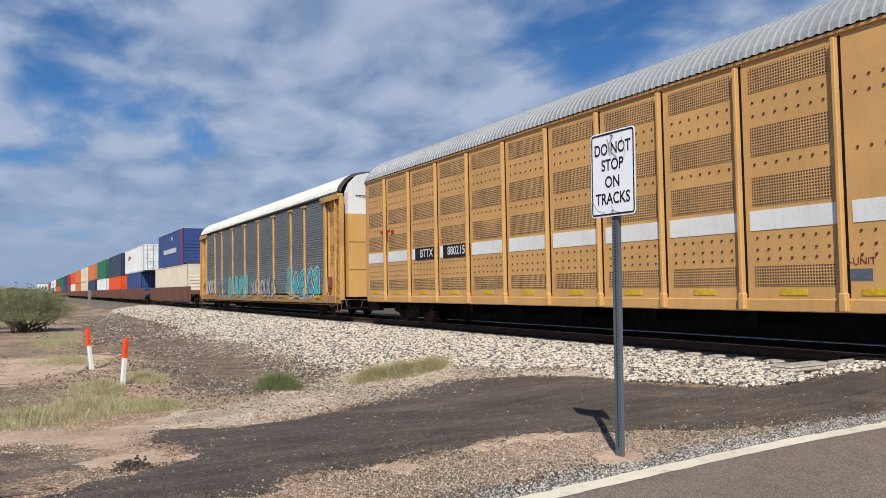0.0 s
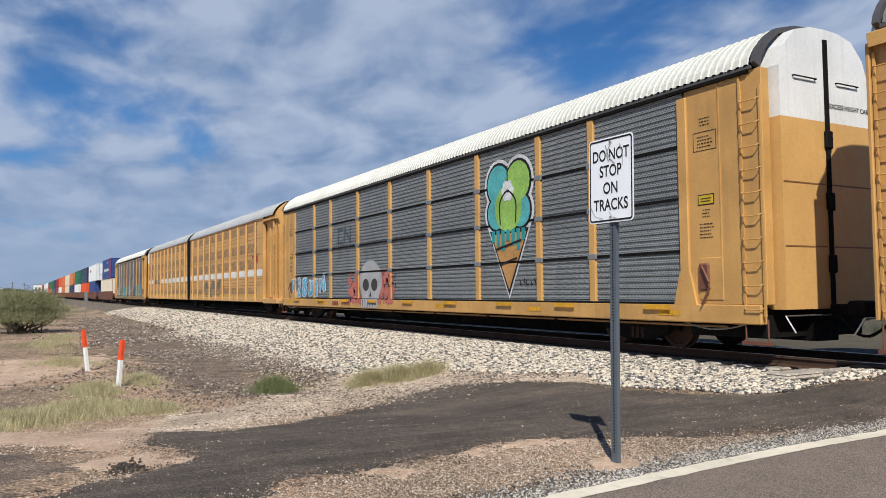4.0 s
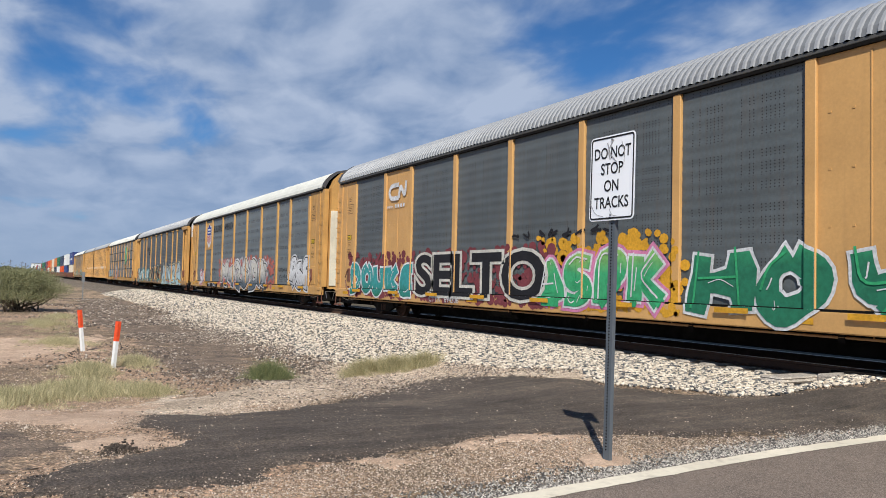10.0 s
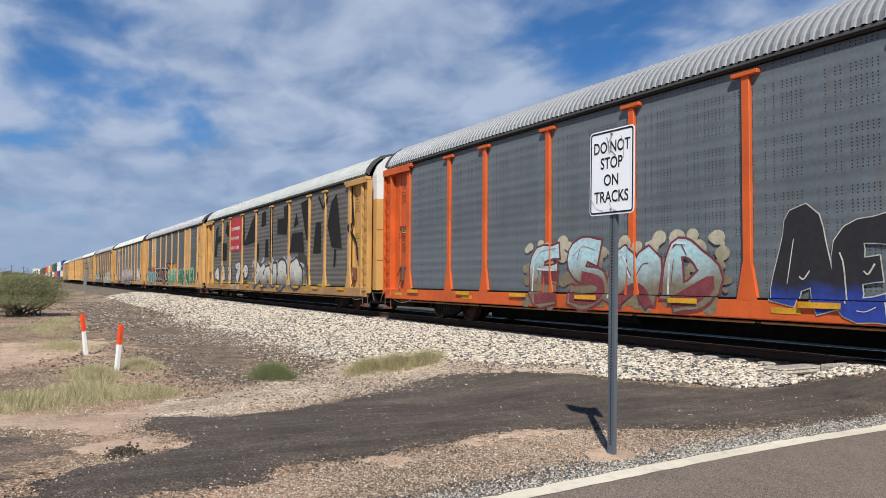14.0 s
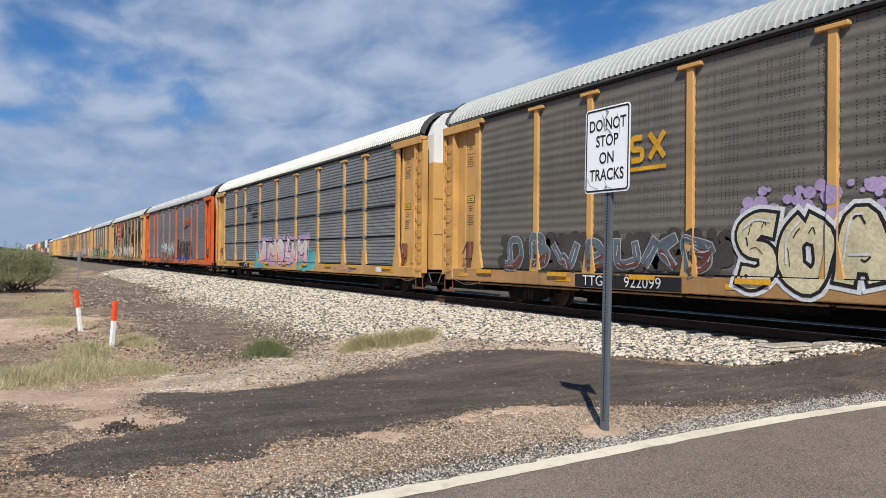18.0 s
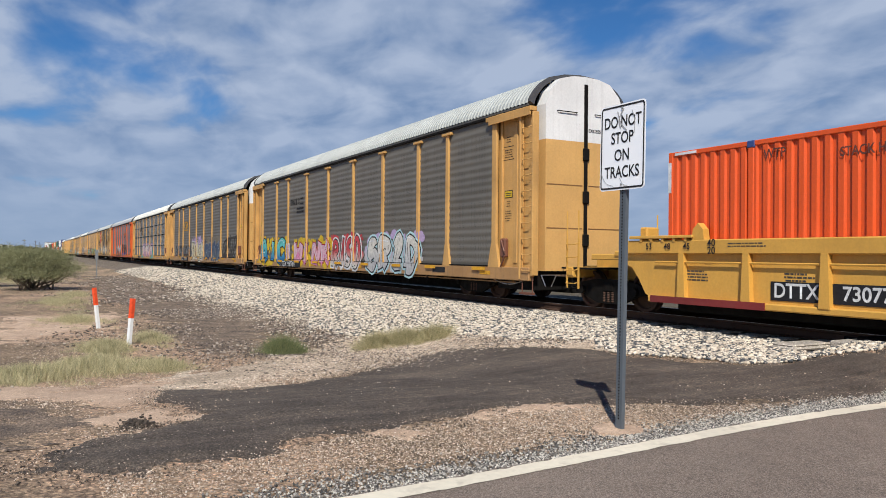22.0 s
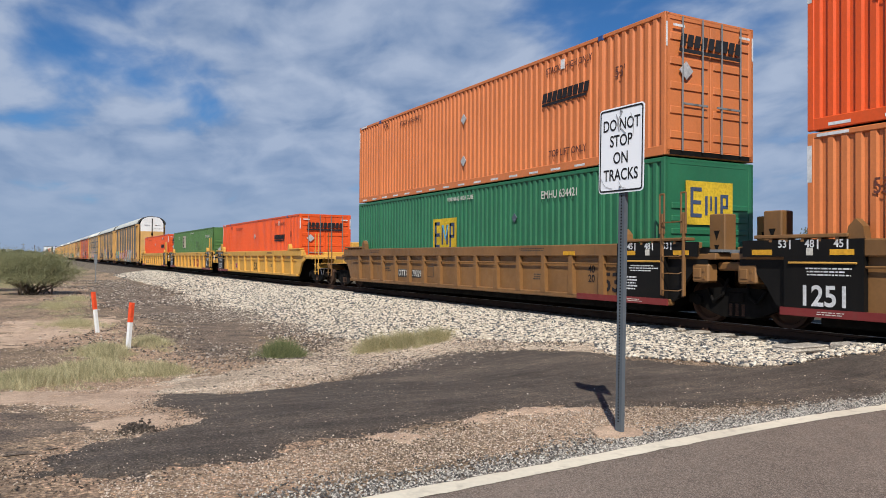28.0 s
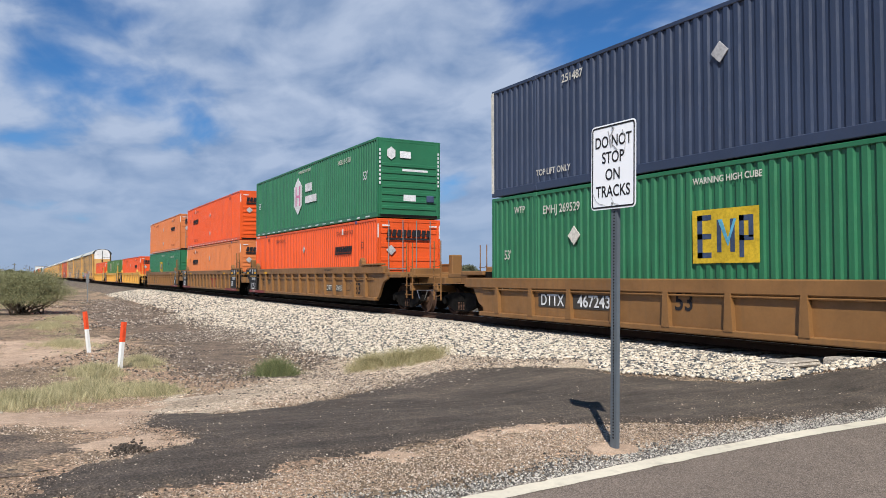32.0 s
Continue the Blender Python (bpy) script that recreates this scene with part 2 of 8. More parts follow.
M = {
    "yellow": paint("rail_yellow_paint", (0.565, 0.315, 0.098), rust=0.35),
    "buff": paint("faded_yellow_paint", (0.60, 0.34, 0.12), rust=0.2, fade=0.14),
    "tan": paint("weathered_tan_paint", (0.40, 0.22, 0.085), rust=0.6),
    "enddoor": paint("smooth_yellow_door_paint", (0.61, 0.35, 0.115), rust=0.15, fade=0.1),
    "wellyellow": paint("clean_yellow_paint", (0.62, 0.335, 0.062), rust=0.15, fade=0.12),
    "orange": paint("orange_car_paint", (0.62, 0.105, 0.016), rust=0.35),
    "brown": paint("worn_brown_yellow_paint", (0.225, 0.110, 0.036), rust=0.6, fade=0.3),
    "oxide": paint("oxide_red_brown_paint", (0.16, 0.06, 0.035), rust=0.6),
    "white": paint("white_paint", (0.74, 0.74, 0.72), rust=0.25, fade=0.12),
    "cream": paint("cream_paint", (0.72, 0.68, 0.55), rust=0.3),
    "silver": paint("galvanised_roof", (0.185, 0.197, 0.205), 0.5, 0.12, 0.25, 0.0),
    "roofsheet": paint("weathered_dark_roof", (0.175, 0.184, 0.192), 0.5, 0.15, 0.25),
    "roofgrey": paint("dull_grey_roof", (0.30, 0.315, 0.325), 0.5, 0.15, 0.25),
    # brighter copy of the roof colour, stands in for sunlight on the ribs
    "rib": paint("sunlit_rib_paint", (0.31, 0.32, 0.33), 0.45, 0.1, 0.1),
    "paleroof": paint("dull_pale_roof", (0.40, 0.42, 0.40), 0.55, 0.14, 0.2),
    "fascia": paint("dark_eave_angle", (0.085, 0.085, 0.080), 0.6, 0.25, 0.4),
    "whiteroof": paint("whitewashed_roof", (0.60, 0.60, 0.54), 0.5, 0.12, 0.2),
    "darkroof": paint("sooty_roof_end", (0.07, 0.07, 0.075), 0.7, 0.3, 0.3),
    "black": paint("black_steel", (0.008, 0.0072, 0.0065), 0.8, 0.3, 0.08, 0.0),
    "blackpaint": paint("black_gloss_paint", (0.010, 0.0095, 0.009), 0.4, 0.2, 0.05),
    "steel": paint("bright_worn_steel", (0.42, 0.40, 0.38), 0.3, 0.2, 0.1, 0.9),
    "rust": paint("rusty_steel", (0.085, 0.05, 0.036), 0.8, 0.3, 0.6),
    "red": paint("dull_red_paint", (0.185, 0.022, 0.02), 0.5, 0.2, 0.3),
    "greyflat": pierced("grey_ribbed_screen", (0.245, 0.265, 0.268), "mesh"),
    "slate": pierced("slate_pierced_screen", (0.150, 0.178, 0.188), "sparse"),
    "grey": pierced("grey_pierced_screen", (0.097, 0.113, 0.118), "columns"),
    "blue": pierced("blue_grey_pierced_screen", (0.130, 0.155, 0.170), "columns"),
    "dirty": pierced("grimy_brown_grey_screen", (0.136, 0.126, 0.106), "columns"),
    "dense": pierced("yellow_pierced_screen", (0.56, 0.32, 0.12), "dense"),
    "c_orange": paint("container_orange", (0.70, 0.088, 0.012), 0.45, 0.10, 0.12),
    "c_pale": paint("container_faded_orange", (0.60, 0.182, 0.055), 0.5, 0.12, 0.15),
    "c_green": paint("container_green", (0.02, 0.145, 0.065), 0.45, 0.15, 0.1),
    "c_olive": paint("container_leaf_green", (0.075, 0.17, 0.045), 0.5, 0.15, 0.15),
    "c_navy": paint("container_navy", (0.030, 0.044, 0.085), 0.4, 0.15, 0.1),
    "c_blue": paint("container_blue", (0.03, 0.06, 0.20), 0.45, 0.15, 0.1),
    "c_white": paint("container_white", (0.72, 0.73, 0.72), 0.5, 0.1, 0.2),
    "c_cream": paint("container_cream", (0.68, 0.60, 0.47), 0.5, 0.1, 0.2),
    "c_red": paint("container_dark_red", (0.25, 0.03, 0.035), 0.5, 0.15, 0.1),
}

for key in ("black", "rust", "blackpaint"):
    M[key].node_tree.nodes["Principled BSDF"].inputs["Specular IOR Level"].default_value = 0.12

# ---- geometry helpers: a shape is a pair (points, faces) ----
def join(*shapes):
    v, f = [], []
    for sv, sf in shapes:
        n = len(v)
        v += list(sv)
        f += [tuple(i + n for i in face) for face in sf]
    return v, f


def box(x0, x1, y0, y1, z0, z1, b=0.0):
    """A block; b cuts its edges."""
    if b <= 0:
        v = [(x, y, z) for x in (x0, x1) for y in (y0, y1) for z in (z0, z1)]
        return v, [(0, 1, 3, 2), (4, 6, 7, 5), (0, 4, 5, 1), (2, 3, 7, 6), (0, 2, 6, 4), (1, 5, 7, 3)]
    b = min(b, (x1 - x0) * 0.45, (y1 - y0) * 0.45, (z1 - z0) * 0.45)
    v, at = [], {}
    for sx in (0, 1):
        for sy in (0, 1):
            for sz in (0, 1):
                c = ((x0, x1)[sx], (y0, y1)[sy], (z0, z1)[sz])
                d = [b * (1 - 2 * s) for s in (sx, sy, sz)]
                for k in range(3):
                    q = [c[j] + (0 if j == k else d[j]) for j in range(3)]
                    at[sx, sy, sz, k] = len(v)
                    v.append(tuple(q))
    f = []
    for k in range(3):
        i, j = (k + 1) % 3, (k + 2) % 3
        for s in (0, 1):
            ring = []
            for a, c in ((0, 0), (1, 0), (1, 1), (0, 1)):
                key = [0, 0, 0]
                key[k], key[i], key[j] = s, a, c
                ring.append(at[(*key, k)])
            f.append(tuple(ring if s else ring[::-1]))
        for a in (0, 1):
            for c in (0, 1):
                lo, hi = [0, 0, 0], [0, 0, 0]
                lo[k], hi[k] = 0, 1
                lo[i] = hi[i] = a
                lo[j] = hi[j] = c
                quad = [at[(*lo, i)], at[(*hi, i)], at[(*hi, j)], at[(*lo, j)]]
                f.append(tuple(quad if a != c else quad[::-1]))
    for sx in (0, 1):
        for sy in (0, 1):
            for sz in (0, 1):
                tri = [at[sx, sy, sz, k] for k in range(3)]
                f.append(tuple(tri if (sx + sy + sz) % 2 else tri[::-1]))
    return v, f


def rod(p, q, r, n=8):
    """A round bar from p to q."""
    p, q = Vector(p), Vector(q)
    d = (q - p).normalized()
    a = d.orthogonal().normalized()
    c = d.cross(a)
    v = []
    for e in (p, q):
        v += [tuple(e + (a * math.cos(t) + c * math.sin(t)) * r) for t in (2 * math.pi * k / n for k in range(n))]
    f = [(k, (k + 1) % n, n + (k + 1) % n, n + k) for k in range(n)]
    return v, f + [tuple(range(n))[::-1], tuple(range(n, 2 * n))]


def loft(outline, x0, x1, axis="x"):
    """An outline of (y, z) carried from x0 to x1; with axis y, an outline of (x, z) carried along y."""
    n = len(outline)
    put = (lambda s, a, c: (s, a, c)) if axis == "x" else (lambda s, a, c: (a, s, c))
    v = [put(s, a, c) for s in (x0, x1) for a, c in outline]
    f = [(k, (k + 1) % n, n + (k + 1) % n, n + k) for k in range(n)]
    return v, f + [tuple(range(n))[::-1], tuple(range(n, 2 * n))]


def wheel_shape(r, w, y):
    """A railway wheel with tread, flange, dished web and hub, in the plane of the rail."""
    rings = [(r * 0.2, -w * 0.6), (r * 0.24, -w * 0.55), (r * 0.30, -w * 0.15), (r * 0.78, -w * 0.1), (r * 0.85, -w * 0.5), (r, -w * 0.5), (r, w * 0.35), (r + 0.028, w * 0.4), (r + 0.028, w * 0.6), (r * 0.8, w * 0.6)]
    n = 28
    v = [(rr * math.cos(2 * math.pi * k / n), y + o, rr * math.sin(2 * math.pi * k / n)) for rr, o in rings for k in range(n)]
    f = [(i * n + k, i * n + (k + 1) % n, (i + 1) * n + (k + 1) % n, (i + 1) * n + k) for i in range(len(rings) - 1) for k in range(n)]
    return v, f + [tuple(range(n)), tuple(range((len(rings) - 1) * n, len(rings) * n))[::-1]]


def moved(shape, dx=0, dy=0, dz=0):
    return [(x + dx, y + dy, z + dz) for x, y, z in shape[0]], shape[1]


def flipped(shape):
    """The mirror image across y = 0."""
    return [(x, -y, z) for x, y, z in shape[0]], [tuple(reversed(face)) for face in shape[1]]


def turned(shape):
    """Turned by half a turn about z."""
    return [(-x, -y, z) for x, y, z in shape[0]], shape[1]


def mesh_of(name, shape, material, smooth=False):
    me = bpy.data.meshes.new(name)
    me.from_pydata(shape[0], [], shape[1])
    if material:
        me.materials.append(material)
    if smooth:
        me.polygons.foreach_set("use_smooth", [True] * len(me.polygons))
    return me


def part(name, shape, material, parent, label="", at=(0, 0, 0)):
    """One mesh object under a thing or a part. shape: a pair of points and faces, or a ready mesh."""
    me = shape if isinstance(shape, bpy.types.Mesh) else mesh_of(name, shape, material)
    ob = new(name, me)
    ob.parent, ob.location = parent, at
    if label:
        ob["label"] = label
    return ob


def thing(name, label, category, at=(0, 0, 0), group="", kind=""):
    ob = new(name)
    ob.empty_display_size = 0.3
    ob.location = at
    return tagged(ob, label, category, group, kind)


WORDS = {}


def lettering(text, height, fat=0.0):
    """Flat letters, centred, in the x-z plane and facing -y."""
    key = (text, round(height, 3), fat)
    if key not in WORDS:
        cu = bpy.data.curves.new("letters", "FONT")
        cu.body, cu.size, cu.align_x, cu.align_y, cu.offset, cu.resolution_u = text, height / 0.70, "CENTER", "CENTER", fat, 4
        ob = bpy.data.objects.new("letters", cu)
        me = bpy.data.meshes.new_from_object(ob)
        me.transform(Matrix.Rotation(radians(90), 4, "X"))
        bpy.data.objects.remove(ob)
        WORDS[key] = me
    return WORDS[key]


def write(name, text, height, material, parent, at, fat=0.0, stretch=1.0, turn=0.0, label=""):
    me = lettering(text, height, fat).copy()
    me.materials.clear()
    me.materials.append(material)
    ob = part(name, me, material, parent, label, at)
    ob.scale = (stretch, 1, 1)
    ob.rotation_euler = (0, 0, radians(turn))
    return ob

# ---- ground ----
def ease(a, b, x):
    t = min(1.0, max(0.0, (x - a) / (b - a)))
    return t * t * (3 - 2 * t)


def lie(x, y):
    """Height of the ground: level by the road, lower away from it, banked up to the track."""
    low = -0.55 * ease(-5.8, -16.0, x) - 0.02
    bank = ease(5.2, 10.3, y) if y < TRACK_Y else 1 - ease(14.6, 18.0, y)
    far = 0.05 if y > TRACK_Y else low
    z = far + (0.065 - far) * bank
    if y < TRACK_Y and x > -7.8:
        z = max(z, 0.0 + 0.24 * ease(8.0, 11.2, y)) if x > -7.0 else z
    if y < TRACK_Y and x > -5.3:
        z = min(z, 0.25 * ease(8.2, 11.1, y))
    out = min(1.0, max(0.0, (-x - 5.6) / 3.0)) * (1 - 0.85 * bank)
    z += out * (0.07 * noise.noise((x * 0.35, y * 0.35, 0)) + 0.02 * noise.noise((x * 1.1, y * 1.1, 3)))
    return z


def spaced(a, b, first, grow):
    out, step = [a], first
    while out[-1] < b:
        out.append(min(b, out[-1] + step))
        step *= grow
    return out


def make_ground():
    left = [-q for q in spaced(0, 3600, 0.15, 1.015)][::-1]
    xs = left[:-1] + spaced(0, 400, 0.8, 1.3)
    near = [-q for q in spaced(0, 1500, 0.5, 1.25)][::-1]
    ys = near[:-1] + [0.2 * k for k in range(0, 92)] + [18.4 + q for q in spaced(0, 3000, 1.0, 1.3)]
    v = [(x, y, lie(x, y)) for x in xs for y in ys]
    n = len(ys)
    f = [(i * n + j, (i + 1) * n + j, (i + 1) * n + j + 1, i * n + j + 1) for i in range(len(xs) - 1) for j in range(n - 1)]
    m, nt, b = fresh("desert_ground", 0.95)
    # brown gravelly dirt, pale pink sand in patches, grey green far off
    base = ramp(nt, grain(nt, 0.35, 9, rough=0.62), [(0.36, (0.180, 0.134, 0.090)), (0.5, (0.31, 0.232, 0.156)), (0.62, (0.44, 0.335, 0.225))])
    sand = ramp(nt, grain(nt, 0.16, 9, (0.6, 1.6, 1), rough=0.62), [(0.46, (0, 0, 0)), (0.57, (1, 1, 1))])
    col = blend(nt, sand, base, (0.54, 0.385, 0.265))
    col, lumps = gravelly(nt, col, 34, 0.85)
    fine = ramp(nt, grain(nt, 30, 8, rough=0.8), [(0.34, (0.40, 0.38, 0.37)), (0.5, (1, 1, 1)), (0.68, (1.55, 1.5, 1.45))])
    col = blend(nt, 0.9, col, fine, "MULTIPLY")
    mid = ramp(nt, grain(nt, 3.2, 9, rough=0.72), [(0.32, (0.62, 0.60, 0.58)), (0.68, (1.25, 1.22, 1.18))])
    col = blend(nt, 1.0, col, mid, "MULTIPLY")
    tc = nt.nodes.new("ShaderNodeTexCoord")
    sep = nt.nodes.new("ShaderNodeSeparateXYZ")
    nt.links.new(tc.outputs["Object"], sep.inputs[0])
    away = nt.nodes.new("ShaderNodeMapRange")
    away.inputs[1].default_value, away.inputs[2].default_value = -40, -160
    nt.links.new(sep.outputs[0], away.inputs[0])
    col = blend(nt, calc(nt, "MULTIPLY", away.outputs[0], 0.75), col, (0.15, 0.14, 0.085))
    # beyond the track the colour is darkened, in place of the train's shade
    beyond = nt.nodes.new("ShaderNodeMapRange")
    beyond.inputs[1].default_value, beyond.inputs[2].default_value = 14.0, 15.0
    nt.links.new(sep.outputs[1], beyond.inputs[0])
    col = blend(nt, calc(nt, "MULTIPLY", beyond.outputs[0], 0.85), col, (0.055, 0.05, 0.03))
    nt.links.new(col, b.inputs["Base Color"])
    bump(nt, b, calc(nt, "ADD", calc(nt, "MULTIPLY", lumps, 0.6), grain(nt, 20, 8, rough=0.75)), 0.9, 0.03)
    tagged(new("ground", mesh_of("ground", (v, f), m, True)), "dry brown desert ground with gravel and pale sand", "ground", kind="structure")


make_ground()
def worn_asphalt():
    """Old road surface: brown grey binder with pale and dark stone chips worn bare."""
    m, nt, b = fresh("worn_asphalt", 0.9)
    tone = ramp(nt, grain(nt, 0.6, 8, rough=0.6), [(0.35, (0.128, 0.098, 0.077)), (0.65, (0.185, 0.144, 0.114))])
    mid = ramp(nt, grain(nt, 4.0, 7, rough=0.65), [(0.3, (0.84, 0.83, 0.82)), (0.7, (1.14, 1.13, 1.12))])
    col = blend(nt, 1.0, tone, mid, "MULTIPLY")
    for scale, c, strength in ((110, (0.06, 0.047, 0.038), 0.55), (150, (0.40, 0.33, 0.27), 0.5)):
        tc = nt.nodes.new("ShaderNodeTexCoord")
        vor = node(nt, "TexVoronoi", Scale=scale)
        nt.links.new(tc.outputs["Object"], vor.inputs["Vector"])
        sep = nt.nodes.new("ShaderNodeSeparateColor")
        nt.links.new(vor.outputs["Color"], sep.inputs[0])
        pick = calc(nt, "MULTIPLY", calc(nt, "GREATER_THAN", sep.outputs[0], 0.66), strength)
        col = blend(nt, pick, col, c)
    nt.links.new(col, b.inputs["Base Color"])
    bump(nt, b, grain(nt, 90, 5, rough=0.7), 0.7, 0.008)
    return m


M["asphalt"] = worn_asphalt()


def millings():
    """Crushed asphalt, rolled into faint ruts by turning wheels."""
    m, nt, b = fresh("dark_asphalt_millings", 0.95)
    tone = ramp(nt, grain(nt, 0.9, 9, rough=0.68), [(0.30, (0.070, 0.055, 0.043)), (0.50, (0.112, 0.090, 0.071)), (0.70, (0.170, 0.136, 0.105))])
    rut = ramp(nt, grain(nt, 2.6, 9, (1.9, 0.24, 1), rough=0.7), [(0.34, (0.64, 0.64, 0.64)), (0.5, (1, 1, 1)), (0.66, (1.40, 1.36, 1.32))])
    col = blend(nt, 1.0, tone, rut, "MULTIPLY")
    col, lumps = gravelly(nt, col, 60, 0.8)
    fine = ramp(nt, grain(nt, 70, 7, rough=0.75), [(0.30, (0.5, 0.5, 0.5)), (0.52, (1, 1, 1)), (0.70, (1.6, 1.55, 1.5))])
    col = blend(nt, 1.0, col, fine, "MULTIPLY")
    spot = ramp(nt, grain(nt, 38, 3), [(0.68, (0, 0, 0)), (0.71, (1, 1, 1))])
    col = blend(nt, calc(nt, "MULTIPLY", spot, 0.6), col, (0.34, 0.29, 0.24))
    nt.links.new(col, b.inputs["Base Color"])
    bump(nt, b, grain(nt, 36, 7, rough=0.7), 0.9, 0.025)
    return m


M["millings"] = millings()
M["line"] = paint("road_line_paint", (0.74, 0.67, 0.53), 0.7, 0.15, 0.55)
M["sand"] = earth("pale_pink_sand", [(0.35, (0.46, 0.33, 0.235)), (0.65, (0.62, 0.465, 0.34))], 70, 0.4, 1.1, 0.35)
M["apron"] = earth("pale_beige_gravel", [(0.32, (0.42, 0.335, 0.245)), (0.52, (0.62, 0.51, 0.385)), (0.68, (0.76, 0.65, 0.51))], 38, 0.9, 0.8, 0.8)
M["dark_dirt"] = earth("dark_gravelly_dirt", [(0.30, (0.105, 0.082, 0.064)), (0.68, (0.34, 0.26, 0.19))], 44, 0.9, 1.8, 0.8)
M["ballast"] = pebble("ballast_stone", [(0.0, (0.045, 0.05, 0.055)), (0.20, (0.10, 0.105, 0.11)), (0.29, (0.20, 0.185, 0.165)), (0.36, (0.50, 0.42, 0.32)), (0.7, (0.66, 0.57, 0.45)), (1.0, (0.80, 0.73, 0.61))])
# bed is darker than its stones, standing in for shade between them
M["bed"] = earth("ballast_bed", [(0.35, (0.13, 0.11, 0.09)), (0.65, (0.27, 0.225, 0.17))], 20, 1.0, 1.2, 0.9)
M["gravel"] = pebble("loose_gravel", [(0.0, (0.13, 0.10, 0.08)), (0.18, (0.30, 0.225, 0.165)), (0.55, (0.53, 0.41, 0.31)), (0.85, (0.68, 0.55, 0.43)), (1.0, (0.80, 0.73, 0.63))])
M["grey_gravel"] = pebble("grey_brown_gravel", [(0.0, (0.05, 0.042, 0.036)), (0.4, (0.15, 0.115, 0.09)), (0.75, (0.28, 0.22, 0.175)), (1.0, (0.60, 0.53, 0.44))])
M["edge_grit"] = pebble("grey_white_grit", [(0.0, (0.04, 0.038, 0.036)), (0.35, (0.13, 0.12, 0.11)), (0.6, (0.34, 0.31, 0.27)), (1.0, (0.72, 0.68, 0.60))])
M["concrete"] = earth("old_concrete", [(0.35, (0.38, 0.35, 0.30)), (0.65, (0.52, 0.48, 0.42))], 30, 0.4, 1.5)


def patch(name, outline, lift, material, fray=0.22, cell=0.07, **tags):
    """A thin layer on the ground inside an outline; it thins out raggedly and sinks below the dirt at its edge."""
    o = np.array(outline)
    lo, hi = o.min(0) - 0.5, o.max(0) + 0.5
    nx, ny = int((hi[0] - lo[0]) / cell) + 1, int((hi[1] - lo[1]) / cell) + 1
    gx, gy = np.meshgrid(lo[0] + cell * np.arange(nx), lo[1] + cell * np.arange(ny), indexing="ij")
    best, inside = np.full(gx.shape, 1e9), np.zeros(gx.shape, bool)
    for (ax, ay), (bx, by) in zip(outline, outline[1:] + outline[:1]):
        t = np.clip(((gx - ax) * (bx - ax) + (gy - ay) * (by - ay)) / max(1e-9, (bx - ax) ** 2 + (by - ay) ** 2), 0, 1)
        best = np.minimum(best, np.hypot(gx - ax - t * (bx - ax), gy - ay - t * (by - ay)))
        if ay != by:
            inside ^= ((ay > gy) != (by > gy)) & (gx < (bx - ax) * (gy - ay) / (by - ay) + ax)
    deep = np.where(inside, best, -best)
    v, keep = [], deep > -0.45
    for i in range(nx):
        for j in range(ny):
            x, y = float(gx[i, j]), float(gy[i, j])
            if not keep[i, j]:
                v.append((x, y, -1.5))
                continue
            d = float(deep[i, j]) + fray * noise.noise((x * 1.6, y * 1.6, 5)) + 0.5 * fray * noise.noise((x * 5, y * 5, 9)) + 0.55 * fray * noise.noise((x * 11, y * 11, 2)) + 0.35 * fray * noise.noise((x * 27, y * 27, 6))
            v.append((x, y, lie(x, y) - 0.04 + (lift + 0.04) * min(1.0, max(0.0, 0.55 + d * 2.2)) + 0.006 * noise.noise((x * 3, y * 0.8, 5))))
    f = [(i * ny + j, (i + 1) * ny + j, (i + 1) * ny + j + 1, i * ny + j + 1) for i in range(nx - 1) for j in range(ny - 1) if keep[i, j] and keep[i + 1, j] and keep[i, j + 1] and keep[i + 1, j + 1]]
    used = sorted({k for q in f for k in q})
    place = {k: n for n, k in enumerate(used)}
    return tagged(new(name, mesh_of(name, ([v[k] for k in used], [tuple(place[k] for k in q) for q in f]), material, True)), **tags)


# the road goes along y across the track
EDGE = -4.72


def make_road():
    ys = [-60, -12, -4, 0] + [0.4 + 0.11 * k for k in range(0, 100)]
    xs = [EDGE - 0.16, EDGE - 0.05, EDGE, -2.5, 0, 3.5]
    rise = lambda y: 0.016 + 0.25 * ease(8.2, 11.1, y)
    bend = lambda y: 0.40 * ease(7.0, 0.5, y)
    v = [(x + bend(y) + (0.07 * noise.noise((y * 2.3, 3, 2)) + 0.05 * noise.noise((y * 7.1, 3, 2)) if x == xs[0] else 0), y, rise(y) - (0.05 if x == xs[0] else 0)) for y in ys for x in xs]
    n = len(xs)
    f = [(i * n + j, i * n + j + 1, (i + 1) * n + j + 1, (i + 1) * n + j) for i in range(len(ys) - 1) for j in range(n - 1)]
    road = tagged(new("road", mesh_of("road", (v, f), M["asphalt"])), "worn grey brown asphalt road over the railway", "road", kind="structure")
    # edge line with a ragged outer side
    pts, k, y = [], 0, -6.0
    while y < 10.8:
        bite = max(0.0, noise.noise((y * 5.3, 2, 1)) - 0.30) * 0.07
        a, c = EDGE - 0.01 + 0.02 * noise.noise((y * 3, 0, 0)) + bite, EDGE + 0.175 + 0.014 * noise.noise((y * 4, 5, 0)) + 0.008 * noise.noise((y * 17, 5, 0))
        pts += [(a + bend(y), y, rise(y) + 0.005), (c + bend(y), y, rise(y) + 0.005)]
        y += 0.045
    f = [(2 * i, 2 * i + 1, 2 * i + 3, 2 * i + 2) for i in range(len(pts) // 2 - 1)]
    part("edge_line", (pts, f), M["line"], road, "chipped white edge line")


